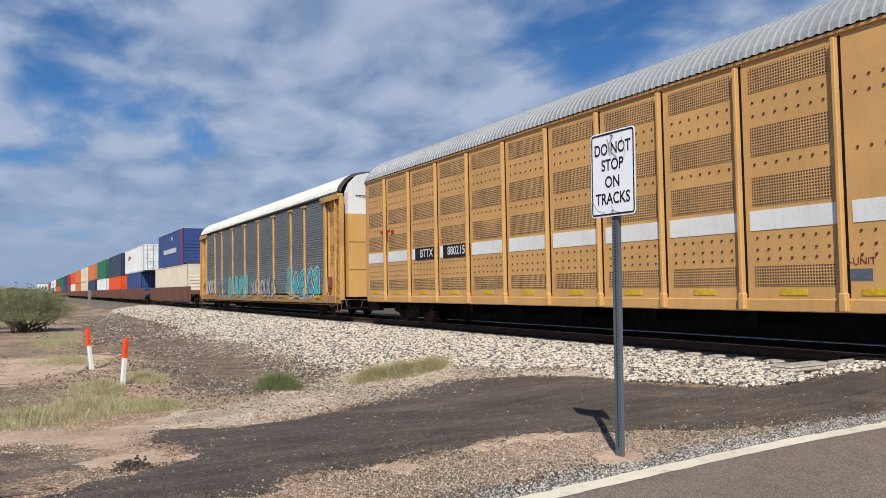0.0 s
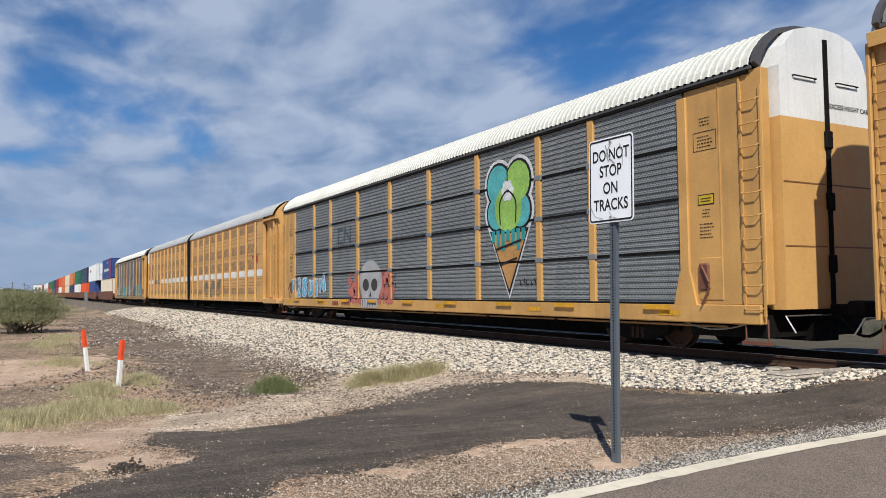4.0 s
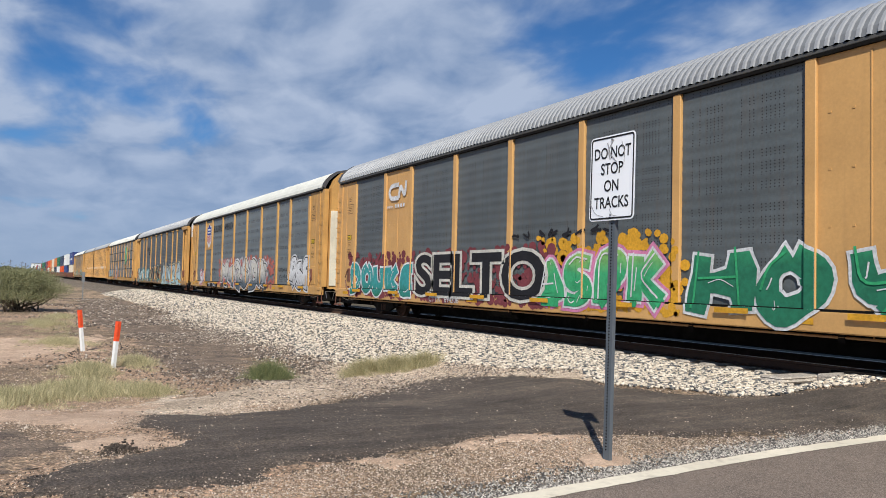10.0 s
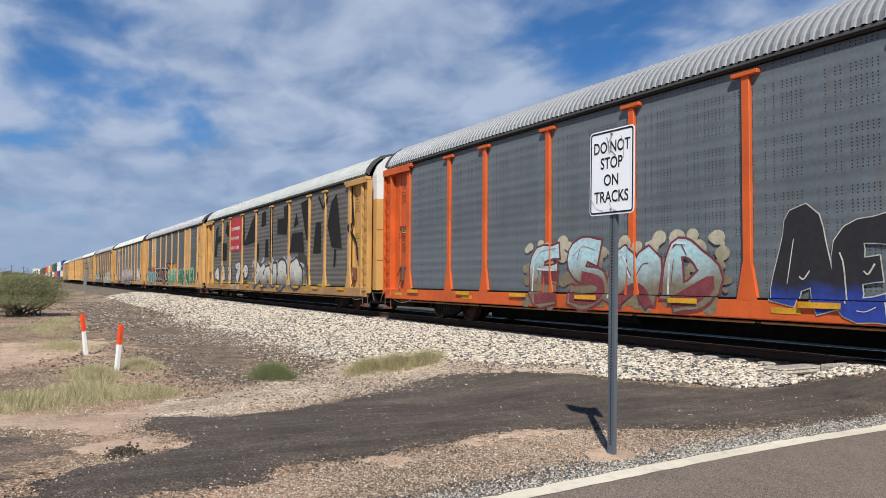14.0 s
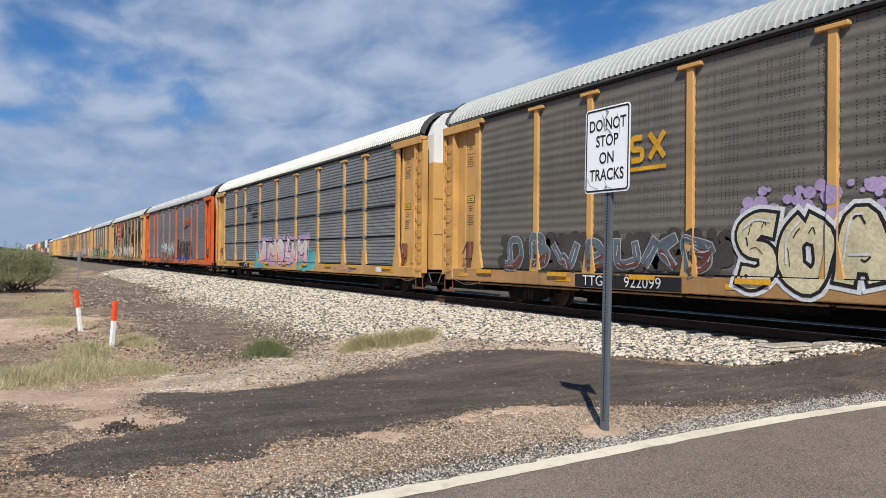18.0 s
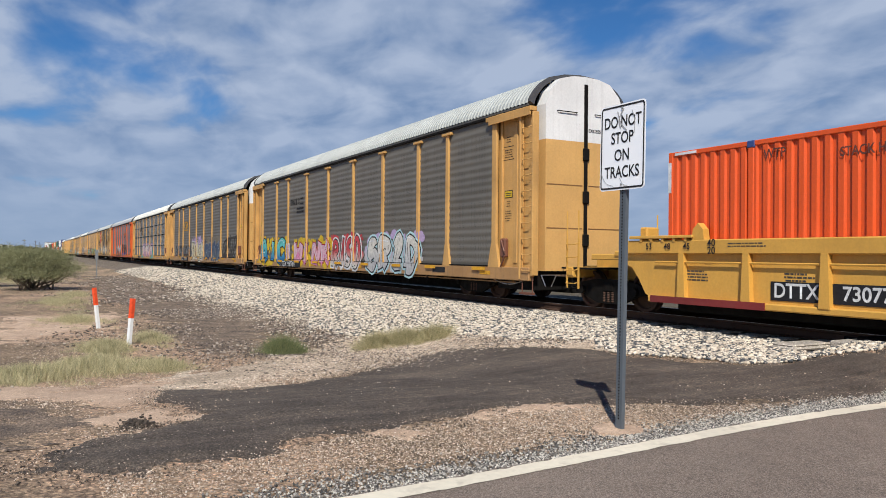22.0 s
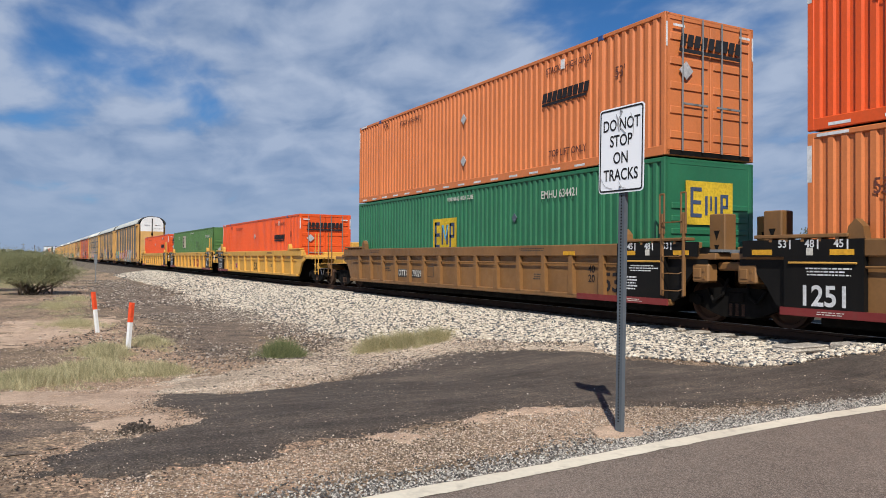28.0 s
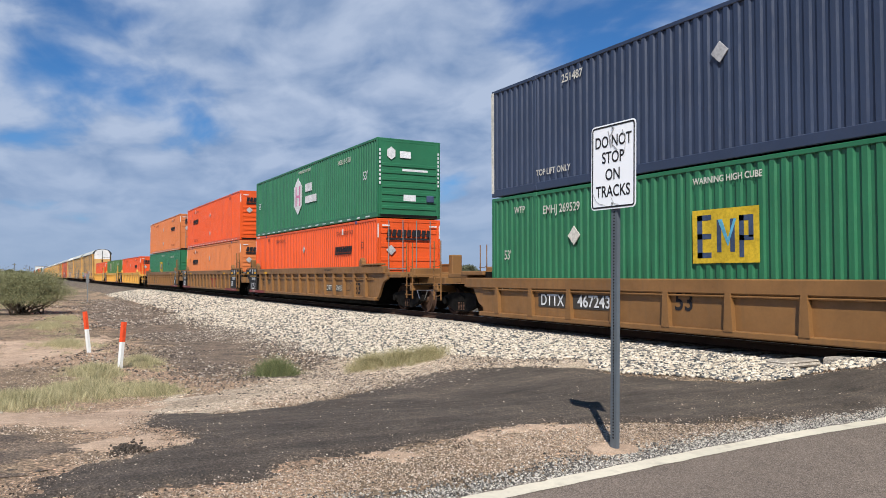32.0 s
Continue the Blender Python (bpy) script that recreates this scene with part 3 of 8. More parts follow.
make_road()
TURNOFF = [(-4.75, 11.1), (-6.3, 11.1), (-6.6, 10.1), (-6.85, 9.3), (-7.2, 8.5), (-8.7, 7.95), (-9.5, 8.05), (-11.0, 7.75), (-12.3, 7.2), (-12.45, 6.7), (-12.0, 5.7), (-10.0, 3.65), (-9.6, 2.85), (-9.5, 2.2), (-10.1, 1.5), (-9.0, 1.2), (-8.3, 1.28), (-7.5, 1.5), (-6.95, 1.15), (-6.85, 0.85), (-6.6, 0.6),
           (-6.3, 0.2), (-5.9, -0.2), (-5.5, 0.4), (-5.6, 1.3), (-5.75, 1.8), (-5.95, 2.6), (-5.97, 3.2), (-6.1, 3.55), (-6.3, 4.1), (-6.1, 4.85), (-5.67, 5.75), (-5.4, 6.35), (-5.15, 7.3), (-4.95, 8.0), (-4.8, 9.0)]
patch("pavement", TURNOFF, 0.026, M["millings"], 0.26, 0.05, label="dark crushed asphalt track turning off the road", category="pavement", kind="structure")
patch("sand_patch", [(-14.5, -0.5), (-12.75, -0.2), (-11.2, 0.6), (-11.9, 1.5), (-12.8, 2.4), (-13.0, 3.1), (-12.2, 2.6), (-10.6, 1.8), (-10.1, 1.55), (-9.0, 1.2), (-8.3, 1.3), (-7.5, 1.5), (-6.95, 1.15), (-6.6, 0.75), (-7.5, 0.5), (-8.6, 0.72), (-9.3, 0.3), (-10.2, -0.2), (-12.0, -1.2)],
      0.012, M["sand"], 0.75, 0.07, label="pale pinkish sand washed over the dirt", category="sand", kind="structure")
patch("sand_patch", [(-27.8, -0.6), (-27.4, 0.9), (-28.1, 2.65), (-22.4, 1.95), (-22.2, 1.3), (-20.5, 0.35), (-19.6, -0.5), (-22.0, -0.9)], 0.02, M["sand"], 0.8, 0.14, label="pale sand between the tufts of grass", category="sand", kind="structure")
patch("sand_patch", [(-5.95, 2.4), (-5.85, 3.0), (-6.05, 3.4), (-6.35, 3.9), (-6.4, 4.5), (-6.0, 5.05), (-5.75, 4.8), (-6.0, 4.0), (-5.72, 3.34), (-5.68, 2.6)], 0.020, M["sand"], 0.35, 0.05, label="narrow lip of pale sand beside the dark track", category="sand", kind="structure")
patch("beige_gravel_patch", [(-13.1, 2.2), (-13.3, 3.4), (-15.9, 5.2), (-16.9, 6.6), (-15.8, 7.5), (-14.3, 8.2), (-12.6, 8.5), (-10.55, 9.0), (-9.2, 8.4), (-9.4, 7.95), (-10.9, 7.6), (-12.1, 7.1), (-12.3, 6.7), (-11.8, 5.5), (-10.4, 3.9), (-9.6, 2.6), (-9.6, 1.8), (-10.4, 1.5), (-11.8, 1.6)], 0.020, M["apron"], 0.8, 0.09, label="fine beige gravel washed down from the track bed", category="gravel", kind="structure")
patch("dark_gravel_patch", [(-64.0, 7.2), (-35.0, 6.3), (-23.5, 7.0), (-20.5, 6.2), (-16.6, 4.4), (-16.2, 3.2), (-19.0, 2.9), (-25.3, 3.4), (-40.8, 2.6), (-60.0, 3.8)], 0.016, M["dark_dirt"], 0.9, 0.16, label="dark brown stony dirt below the track bed", category="dirt", kind="structure")
patch("dark_gravel_patch", [(-10.2, -0.6), (-9.5, -0.1), (-8.9, 0.68), (-7.7, 0.6), (-7.2, 0.35), (-6.95, -0.15), (-8.5, -0.9)], 0.010, M["dark_dirt"], 0.9, 0.07, label="dark gravelly dirt worn by wheels", category="dirt", kind="structure")


# ---- ballast ----
def foot(x):
    """How far the white stone reaches down towards the camera."""
    return float(np.interp(-x, (7, 8.5, 9.4, 10.5, 12.6, 14.3, 15.8, 17.5, 21, 30, 60), (8.8, 8.3, 8.3, 8.75, 8.4, 8.0, 7.3, 6.6, 6.9, 7.0, 7.2))) + 0.3 * noise.noise((x * 0.7, 0, 4))


def bed_z(x, y):
    return max(lie(x, y) + 0.015, 0.0) if abs(y - TRACK_Y) > 1.6 else 0.1


def make_bed():
    xs = [-q for q in spaced(7.55, 3400, 0.25, 1.03)]
    rows = []
    for x in xs:
        a = foot(x)
        rows.append([(x, a + (10.9 - a) * k / 7, lie(x, a + (10.9 - a) * k / 7) + (0.026 if k else -0.02)) for k in range(8)] + [(x, 13.9, 0.065), (x, 14.1, 0.0)])
    n = len(rows[0])
    v = [p for r in rows for p in r]
    f = [(i * n + j, i * n + j + 1, (i + 1) * n + j + 1, (i + 1) * n + j) for i in range(len(rows) - 1) for j in range(n - 1)]
    tagged(new("ballast_bed", mesh_of("ballast_bed", (v, f), M["bed"], True)), "crushed stone bed under the track, coloured dark between the stones", "track bed", kind="structure")


make_bed()
OCTA = np.array([(1, 0, 0), (-1, 0, 0), (0, 1, 0), (0, -1, 0), (0, 0, 1), (0, 0, -1)], float)
OCTF = np.array([(0, 2, 4), (2, 1, 4), (1, 3, 4), (3, 0, 4), (2, 0, 5), (1, 2, 5), (3, 1, 5), (0, 3, 5)])
CUBE = np.array([(x, y, z) for x in (-1, 1) for y in (-1, 1) for z in (-1, 1)], float) * 0.62
CUBF = np.array([(0, 1, 3), (0, 3, 2), (4, 6, 7), (4, 7, 5), (0, 4, 5), (0, 5, 1), (2, 3, 7), (2, 7, 6), (0, 2, 6), (0, 6, 4), (1, 5, 7), (1, 7, 3)])


def stones(name, places, sizes, material, label, seed, flat=0.7, small=False):
    """Many loose stones, each a crooked block (small ones a crooked double pyramid), in one mesh."""
    form, sides = (OCTA * 0.85, OCTF) if small else (CUBE, CUBF)
    corners = len(form)
    rng = np.random.default_rng(seed)
    p, s = np.asarray(places, float), np.asarray(sizes, float)
    k = len(p)
    v = form[None] * rng.uniform(0.55, 1.25, (k, 1, 3)) + rng.normal(0, 0.16, (k, corners, 3))
    v[:, :, 2] *= flat
    a, c = rng.uniform(0, 6.283, k), rng.uniform(-0.5, 0.5, k)
    ca, sa, cc, sc = np.cos(a)[:, None], np.sin(a)[:, None], np.cos(c)[:, None], np.sin(c)[:, None]
    y, z = v[:, :, 1] * cc - v[:, :, 2] * sc, v[:, :, 1] * sc + v[:, :, 2] * cc
    x, y = v[:, :, 0] * ca - y * sa, v[:, :, 0] * sa + y * ca
    v = np.stack([x, y, z], 2) * s[:, None, None] + p[:, None, :]
    f = (sides[None] + (np.arange(k) * corners)[:, None, None]).reshape(-1, 3)
    me = bpy.data.meshes.new(name)
    me.vertices.add(k * corners)
    me.vertices.foreach_set("co", v.reshape(-1))
    me.loops.add(len(f) * 3)
    me.loops.foreach_set("vertex_index", f.reshape(-1).astype(np.int32))
    me.polygons.add(len(f))
    me.polygons.foreach_set("loop_start", np.arange(0, len(f) * 3, 3, dtype=np.int32))
    me.polygons.foreach_set("loop_total", np.full(len(f), 3, dtype=np.int32))
    me.materials.append(material)
    me.update(calc_edges=True)
    return tagged(new(name, me), label, "gravel", kind="stuff")


def scatter_ballast():
    rng = random.Random(5)
    at, size = [], []
    for x0, x1, count, s in ((-13, -6.5, 17000, 0.034), (-22, -13, 20000, 0.036), (-40, -22, 20000, 0.042), (-80, -40, 12000, 0.06)):
        for _ in range(count):
            x = rng.uniform(x0, x1)
            a = foot(x) - 0.15
            y = a + (11.45 - a) * rng.random() ** 0.9
            if x > -13 and in_turnoff(x, y) or y > 11.05 and x > -13 or -8.2 < x < -7.0 and y > 10.2:
                continue
            at.append((x, y, lie(x, y) + 0.016 + 0.01 * rng.random()))
            size.append(s * rng.uniform(0.6, 1.35))
    for _ in range(4000):
        x, y = rng.uniform(-40, -8), rng.uniform(11.4, 14.2)
        at.append((x, y, 0.065)), size.append(0.04 * rng.uniform(0.7, 1.3))
    stones("ballast", at, size, M["ballast"], "coarse off-white crushed stone beside the track", 11)


def in_turnoff(x, y):
    if not (-12.9 < x < -4.5 and -0.5 < y < 11.4):
        return False
    x, y, inside = x + 0.14 * noise.noise((x * 2, y * 2, 4)), y + 0.14 * noise.noise((x * 2, y * 2, 8)), False
    for (ax, ay), (bx, by) in zip(TURNOFF, TURNOFF[1:] + TURNOFF[:1]):
        if (ay > y) != (by > y) and x < (bx - ax) * (y - ay) / (by - ay) + ax:
            inside = not inside
    return inside


def scatter_gravel():
    rng = random.Random(8)
    at, size = [], []
    for x0, x1, y0, y1, count, s in ((-6.9, -4.85, 0.4, 8.2, 66000, 0.0085), (-12, -6.0, -1.0, 6.0, 26000, 0.0095), (-26, -9, -1.5, 7.6, 26000, 0.016)):
        for _ in range(count):
            x, y = rng.uniform(x0, x1), rng.uniform(y0, y1)
            near = x0 > -7
            if in_turnoff(x, y) and rng.random() < 0.985 or noise.noise((x * 0.5, y * 0.7, 2)) + (0.65 if near else 0.35) < rng.random() * 0.8:
                continue
            at.append((x, y, lie(x, y) + 0.004)), size.append(s * (0.45 + 1.1 * rng.random() ** 2.2))
    stones("gravel", at, size, M["gravel"], "small mixed pinkish brown stones scattered on the dirt", 12, small=True)
    at, size = [], []
    for _ in range(17000):
        y = rng.uniform(0.3, 9.8)
        x = EDGE - 0.03 - abs(rng.gauss(0, 0.17 + 0.14 * max(0, noise.noise((y * 0.9, 4, 1)))))
        at.append((x + 0.40 * ease(7.0, 0.5, y), y, max(lie(x, y), 0.005 + 0.25 * ease(8.2, 11.1, y)) + 0.010)), size.append(rng.uniform(0.005, 0.017))
    stones("edge_grit", at, size, M["edge_grit"], "grey and white grit heaped against the road's edge line", 17, small=True)
    at, size = [], []
    for _ in range(2600):
        x, y = rng.uniform(-12, -5.2), rng.uniform(0.3, 9)
        at.append((x, y, lie(x, y) + 0.027)), size.append(0.0035 + 0.011 * rng.random() ** 4)
    dark, dark_size = [], []
    for (ax, ay), (bx, by) in zip(TURNOFF[1:], TURNOFF[2:]):
        d = math.hypot(bx - ax, by - ay)
        for _ in range(int(d * 420)):
            t, o = rng.random(), rng.gauss(0, 0.16)
            x, y = ax + (bx - ax) * t - (by - ay) / d * o, ay + (by - ay) * t + (bx - ax) / d * o
            if x > -4.95:
                continue
            if rng.random() < 0.45:
                at.append((x, y, lie(x, y) + 0.024)), size.append(0.003 + 0.009 * rng.random() ** 2)
            else:
                dark.append((x, y, lie(x, y) + 0.012)), dark_size.append(0.004 + 0.012 * rng.random() ** 2)
    stones("crumbs", dark, dark_size, M["millings"], "dark asphalt crumbs strewn along its ragged edge", 19, small=True)
    stones("grit", at, size, M["gravel"], "pale grit strewn over the dark track", 13, small=True)
    at, size = [], []
    for _ in range(24000):
        x, y = rng.uniform(-17.2, -9.0), rng.uniform(1.4, 9.2)
        if abs(y - (3.2 + 0.62 * (-x - 10.0) + 1.2)) > 2.1 + 0.6 * noise.noise((x, y, 1)) or in_turnoff(x, y):
            continue
        at.append((x, y, lie(x, y) + 0.022)), size.append(0.006 + 0.018 * rng.random() ** 2)
    stones("beige_gravel", at, size, M["gravel"], "fine beige stones below the track bed", 23, small=True)


def scatter_grey():
    """Darker stone spread thinly between the dirt and the ballast."""
    rng = random.Random(21)
    at, size = [], []
    for x0, x1, count, s in ((-17, -10.5, 9000, 0.020), (-30, -17, 16000, 0.026), (-70, -30, 12000, 0.045)):
        for _ in range(count):
            x = rng.uniform(x0, x1)
            top = foot(x) + 0.5
            y = top - (top - 1.4) * abs(rng.gauss(0, 0.5))
            if y < -2 or noise.noise((x * 0.28, y * 0.5, 8)) + 0.42 - 0.12 * max(0, 3.6 - y) < rng.random() * 0.75:
                continue
            at.append((x, y, lie(x, y) + 0.020)), size.append(s * rng.uniform(0.5, 1.5))
    stones("grey_gravel", at, size, M["grey_gravel"], "grey brown stones thinning out over the dirt", 14)
    at, size = [], []
    for _ in range(6000):
        x = rng.uniform(-40, -9.5)
        y = foot(x) - abs(rng.gauss(0, 0.55))
        if in_turnoff(x, y):
            continue
        at.append((x, y, lie(x, y) + 0.012)), size.append(0.024 * rng.uniform(0.3, 1.2) * (1 + 0.03 * max(0, -x - 15)))
    stones("stray_ballast", at, size, M["ballast"], "stray pale stones below the track bed", 15)


scatter_ballast()
scatter_gravel()
scatter_grey()


# ---- track ----
def make_track():
    head = [(-0.036, 0.0), (0.036, 0.0), (0.036, -0.035), (0.012, -0.05), (0.010, -0.14), (0.07, -0.16), (0.07, -0.172), (-0.07, -0.172), (-0.07, -0.16), (-0.010, -0.14), (-0.012, -0.05), (-0.036, -0.035)]
    for side in (-1, 1):
        y = TRACK_Y + side * 0.755
        web = loft([(y + a, RAIL_Z + c - 0.004) for a, c in head], -3300, 60)
        rail = tagged(new("rail", mesh_of("rail", web, M["rust"])), "rusty steel rail with a bright worn top", "rail", kind="structure")
        part("railhead", box(-3300, 60, y - 0.026, y + 0.026, RAIL_Z - 0.004, RAIL_Z), M["steel"], rail, "polished running surface")
    tie = box(-0.13, 0.13, -1.30, 1.30, -0.2, 0.0, 0.025)
    me = mesh_of("tie", tie, M["concrete"])
    plate = mesh_of("tie_plate", box(-0.10, 0.10, -0.14, 0.14, 0.0, 0.012), M["rust"])
    clip = mesh_of("rail_clip", join(rod((-0.05, 0, 0.01), (-0.05, 0.06, 0.05), 0.012, 6), rod((0.05, 0, 0.01), (0.05, 0.06, 0.05), 0.012, 6), rod((-0.05, 0.06, 0.05), (0.05, 0.06, 0.05), 0.012, 6)), M["rust"])
    for k in range(2, 112):
        x = -7.55 - 0.61 * k
        t = new("tie", me)
        t.location = (x, TRACK_Y, RAIL_Z - 0.178)
        tagged(t, "pale concrete railway tie bedded in stone", "railway tie", "ties under the track")
        if k < 62:
            for s in (-1, 1):
                part("tie_plate", plate, None, t, at=(0, s * 0.755, 0))
            part("rail_clip", clip, None, t, at=(0, -0.92, 0))
    for x0, x1, y0 in ((-8.12, -7.68, 10.30), (-7.42, -7.04, 10.70)):
        t = thing("crossing_tie", "broad pale concrete tie at the end of the crossing", "railway tie", ((x0 + x1) / 2, TRACK_Y, 0), "long ties at the crossing")
        part("block", box((x0 - x1) / 2, (x1 - x0) / 2, y0 - TRACK_Y, -0.2, -0.15, 0.124, 0.03), M["concrete"], t)
        part("block_end", box((x0 - x1) / 2 + 0.02, (x1 - x0) / 2 - 0.02, y0 - TRACK_Y + 0.02, -0.95, 0.12, 0.16 if x0 < -8 else 0.25, 0.03), M["concrete"], t)
        part("rail_clip", clip, None, t, at=(0, -0.92, 0.122))
    # crossing: dark rubber and timber beside and between the rails
    crossing = thing("level_crossing", "black rubber and timber level crossing beside the rails", "level crossing", (0, 0, 0))
    y = TRACK_Y
    for a, c in ((y - 1.32, y - 0.80), (y - 0.68, y + 0.68), (y + 0.80, y + 1.32)):
        part("panel", box(-7.25, 4.0, a, c, 0.02, RAIL_Z - 0.006, 0.015), M["black"], crossing)
    for k in range(11):
        if k != 5:
            part("stencil", box(-7.72 + 0.05 * k, -7.69 + 0.05 * k, y - 0.84, y - 0.832, 0.16, 0.20), M["silver"], crossing)
    part("end_block", box(-7.78, -7.27, y - 0.832, y - 0.80, 0.10, 0.235, 0.006), M["black"], crossing, "dark stencilled end plate")


make_track()

# ---- train ----
# train places: metres along the train; at second 16 they equal world x.
TRAIN = []
PASSED = [(0, -210.04), (4, -157.12), (8, -104.55), (12, -52.22), (16, 0.0), (20, 52.2), (24, 104.51), (28, 157.02), (32, 209.85)]


def coupled(ob, place):
    """Notes a thing that rides on the train."""
    ob.location = (place, TRACK_Y, RAIL_Z)
    TRAIN.append((ob, place, ob.location.z))
    return ob


SHARED = {}


def shared(key, make, material):
    """One mesh for alike pieces in one material."""
    k = (key, material.name)
    if k not in SHARED:
        SHARED[k] = mesh_of(key[0] if isinstance(key, tuple) else key, make(), material)
    return SHARED[k]


def coil(y, r=0.055, z0=0.17, z1=0.40, n=10, turns=12):
    v = [((r if k % 2 else r * 0.72) * math.cos(2 * math.pi * q / n), y + (r if k % 2 else r * 0.72) * math.sin(2 * math.pi * q / n), z0 + (z1 - z0) * k / turns) for k in range(turns + 1) for q in range(n)]
    return v, [(k * n + q, k * n + (q + 1) % n, (k + 1) * n + (q + 1) % n, (k + 1) * n + q) for k in range(turns) for q in range(n)]


def truck_shapes():
    r = 0.43
    frames = []
    for y in (-1.02, 1.02):
        s = 0.06
        low = [(-1.15, 0.52), (-0.95, 0.60), (-0.45, 0.68), (0.45, 0.68), (0.95, 0.60), (1.15, 0.52), (1.15, 0.36), (0.98, 0.36), (0.55, 0.20), (0.35, 0.14), (-0.35, 0.14), (-0.55, 0.20), (-0.98, 0.36), (-1.15, 0.36)]
        frames.append((loft(low, y - s, y + s, "y"), y))
    return r, frames


ROLLING = []


def add_truck(car, x, roll=False):
    r, frames = truck_shapes()
    t = part("truck", shared("truck_bolster", lambda: join(box(-0.18, 0.18, -1.1, 1.1, 0.40, 0.62, 0.03), rod((-0.88, -1.0, r), (-0.88, 1.0, r), 0.07), rod((0.88, -1.0, r), (0.88, 1.0, r), 0.07)), M["black"]), None, car, "sooty black steel truck", (x, 0, 0))
    for shape, y in frames:
        part("side_frame", shared(("side_frame", y), lambda s=shape: s, M["black"]), None, t)
        for dx in (-0.14, 0.0, 0.14):
            part("spring", shared(("spring", y), lambda yy=y: coil(yy * 1.03), M["rust"]), None, t, at=(dx, 0, 0))
        for dx in (-0.88, 0.88):
            part("bearing_cap", shared(("bearing_cap", y), lambda yy=y: rod((0, yy * 1.0, r), (0, yy * 1.14, r), 0.10, 12), M["black"]), None, t, at=(dx, 0, 0))
    for dx in (-0.88, 0.88):
        for y in (-0.755, 0.755):
            wheel = part("wheel", shared(("wheel", y), lambda yy=y: wheel_shape(r, 0.13, 0) if yy < 0 else flipped(wheel_shape(r, 0.13, 0)), M["rust"]), None, t, at=(dx, y, r))
            if y < 0 and roll:
                ROLLING.append(wheel)
    return t


def add_coupler(car, x, way):
    part("coupler", shared(("coupler", way), lambda: join(box(-0.45, 0.45, -0.08, 0.08, 0.72, 0.90, 0.02), box(0.30 * way - 0.18, 0.30 * way + 0.18, -0.16, 0.14, 0.66, 0.96, 0.04), box(-0.35 * way - 0.08, -0.35 * way + 0.08, -0.3, 0.3, 0.62, 1.0, 0.03)), M["black"]), None, car, at=(x, 0, 0))
    hose = [(0.05 * way, -0.30, 0.75), (0.25 * way, -0.34, 0.55), (0.45 * way, -0.36, 0.40), (0.62 * way, -0.36, 0.38), (0.75 * way, -0.36, 0.45)]
    part("air_hose", shared(("air_hose", way), lambda: join(*[rod(hose[k], hose[k + 1], 0.022, 6) for k in range(4)]), M["black"]), None, car, at=(x, 0, 0))
    part("uncoupling_rod", shared(("uncoupling_rod", way), lambda: join(rod((-0.1 * way, -1.45, 0.72), (-0.1 * way, -0.25, 0.72), 0.014, 6), rod((-0.1 * way, -1.45, 0.72), (0.08 * way, -1.45, 0.45), 0.014, 6)), M["steel"]), None, car, at=(x, 0, 0))


def zed(z):
    return z - RAIL_Z


ROOF = [(-1.56, 5.34), (-1.52, 5.48), (-1.41, 5.65), (-1.24, 5.83), (-0.97, 6.01), (-0.5, 6.13), (0, 6.17), (0.5, 6.13), (0.97, 6.01), (1.24, 5.83), (1.41, 5.65), (1.52, 5.48), (1.56, 5.34)]


def roof_shape(x0, x1, pitch=0.172, deep=0.026):
    """Sheet with ribs that run over the car from side to side."""
    n = int((x1 - x0) / pitch)
    p = (x1 - x0) / n
    xs, hs = [], []
    for k in range(n):
        for u, h in ((0.0, 0), (0.50, 0), (0.58, 1), (0.92, 1)):
            xs.append(x0 + (k + u) * p), hs.append(h * deep)
    xs.append(x1), hs.append(0)
    v = []
    for x, h in zip(xs, hs):
        for y, z in ROOF:
            d = Vector((y * 0.6, z - 4.9)).normalized()
            v.append((x, y + d.x * h, zed(z) + d.y * h))
    m = len(ROOF)
    return v, [(i * m + j, i * m + j + 1, (i + 1) * m + j + 1, (i + 1) * m + j) for i in range(len(xs) - 1) for j in range(m - 1)]


def ribbed_panel(w, z0, z1, pitch, deep, share=0.5):
    """A side sheet with level ribs."""
    n = max(1, round((z1 - z0) / pitch))
    p = (z1 - z0) / n
    zs, ds = [], []
    wave = [(u / 8, 0.5 - 0.5 * math.cos(2 * math.pi * u / 8)) for u in range(8)] if pitch > 0.15 else [(0.0, 0), (share * 0.8, 0), (share, 1), (0.94, 1)]
    for k in range(n):
        for u, d in wave:
            zs.append(z0 + (k + u) * p), ds.append(d * deep)
    zs.append(z1), ds.append(0)
    v = [(x, -d, zed(z)) for x in (-w / 2, w / 2) for z, d in zip(zs, ds)]
    m = len(zs)
    v += [(-w / 2, 0.04, zed(z0)), (-w / 2, 0.04, zed(z1)), (w / 2, 0.04, zed(z0)), (w / 2, 0.04, zed(z1))]
    f = [(j, m + j, m + j + 1, j + 1) for j in range(m - 1)] + [(2 * m, 2 * m + 1, 2 * m + 3, 2 * m + 2)]
    return v, f


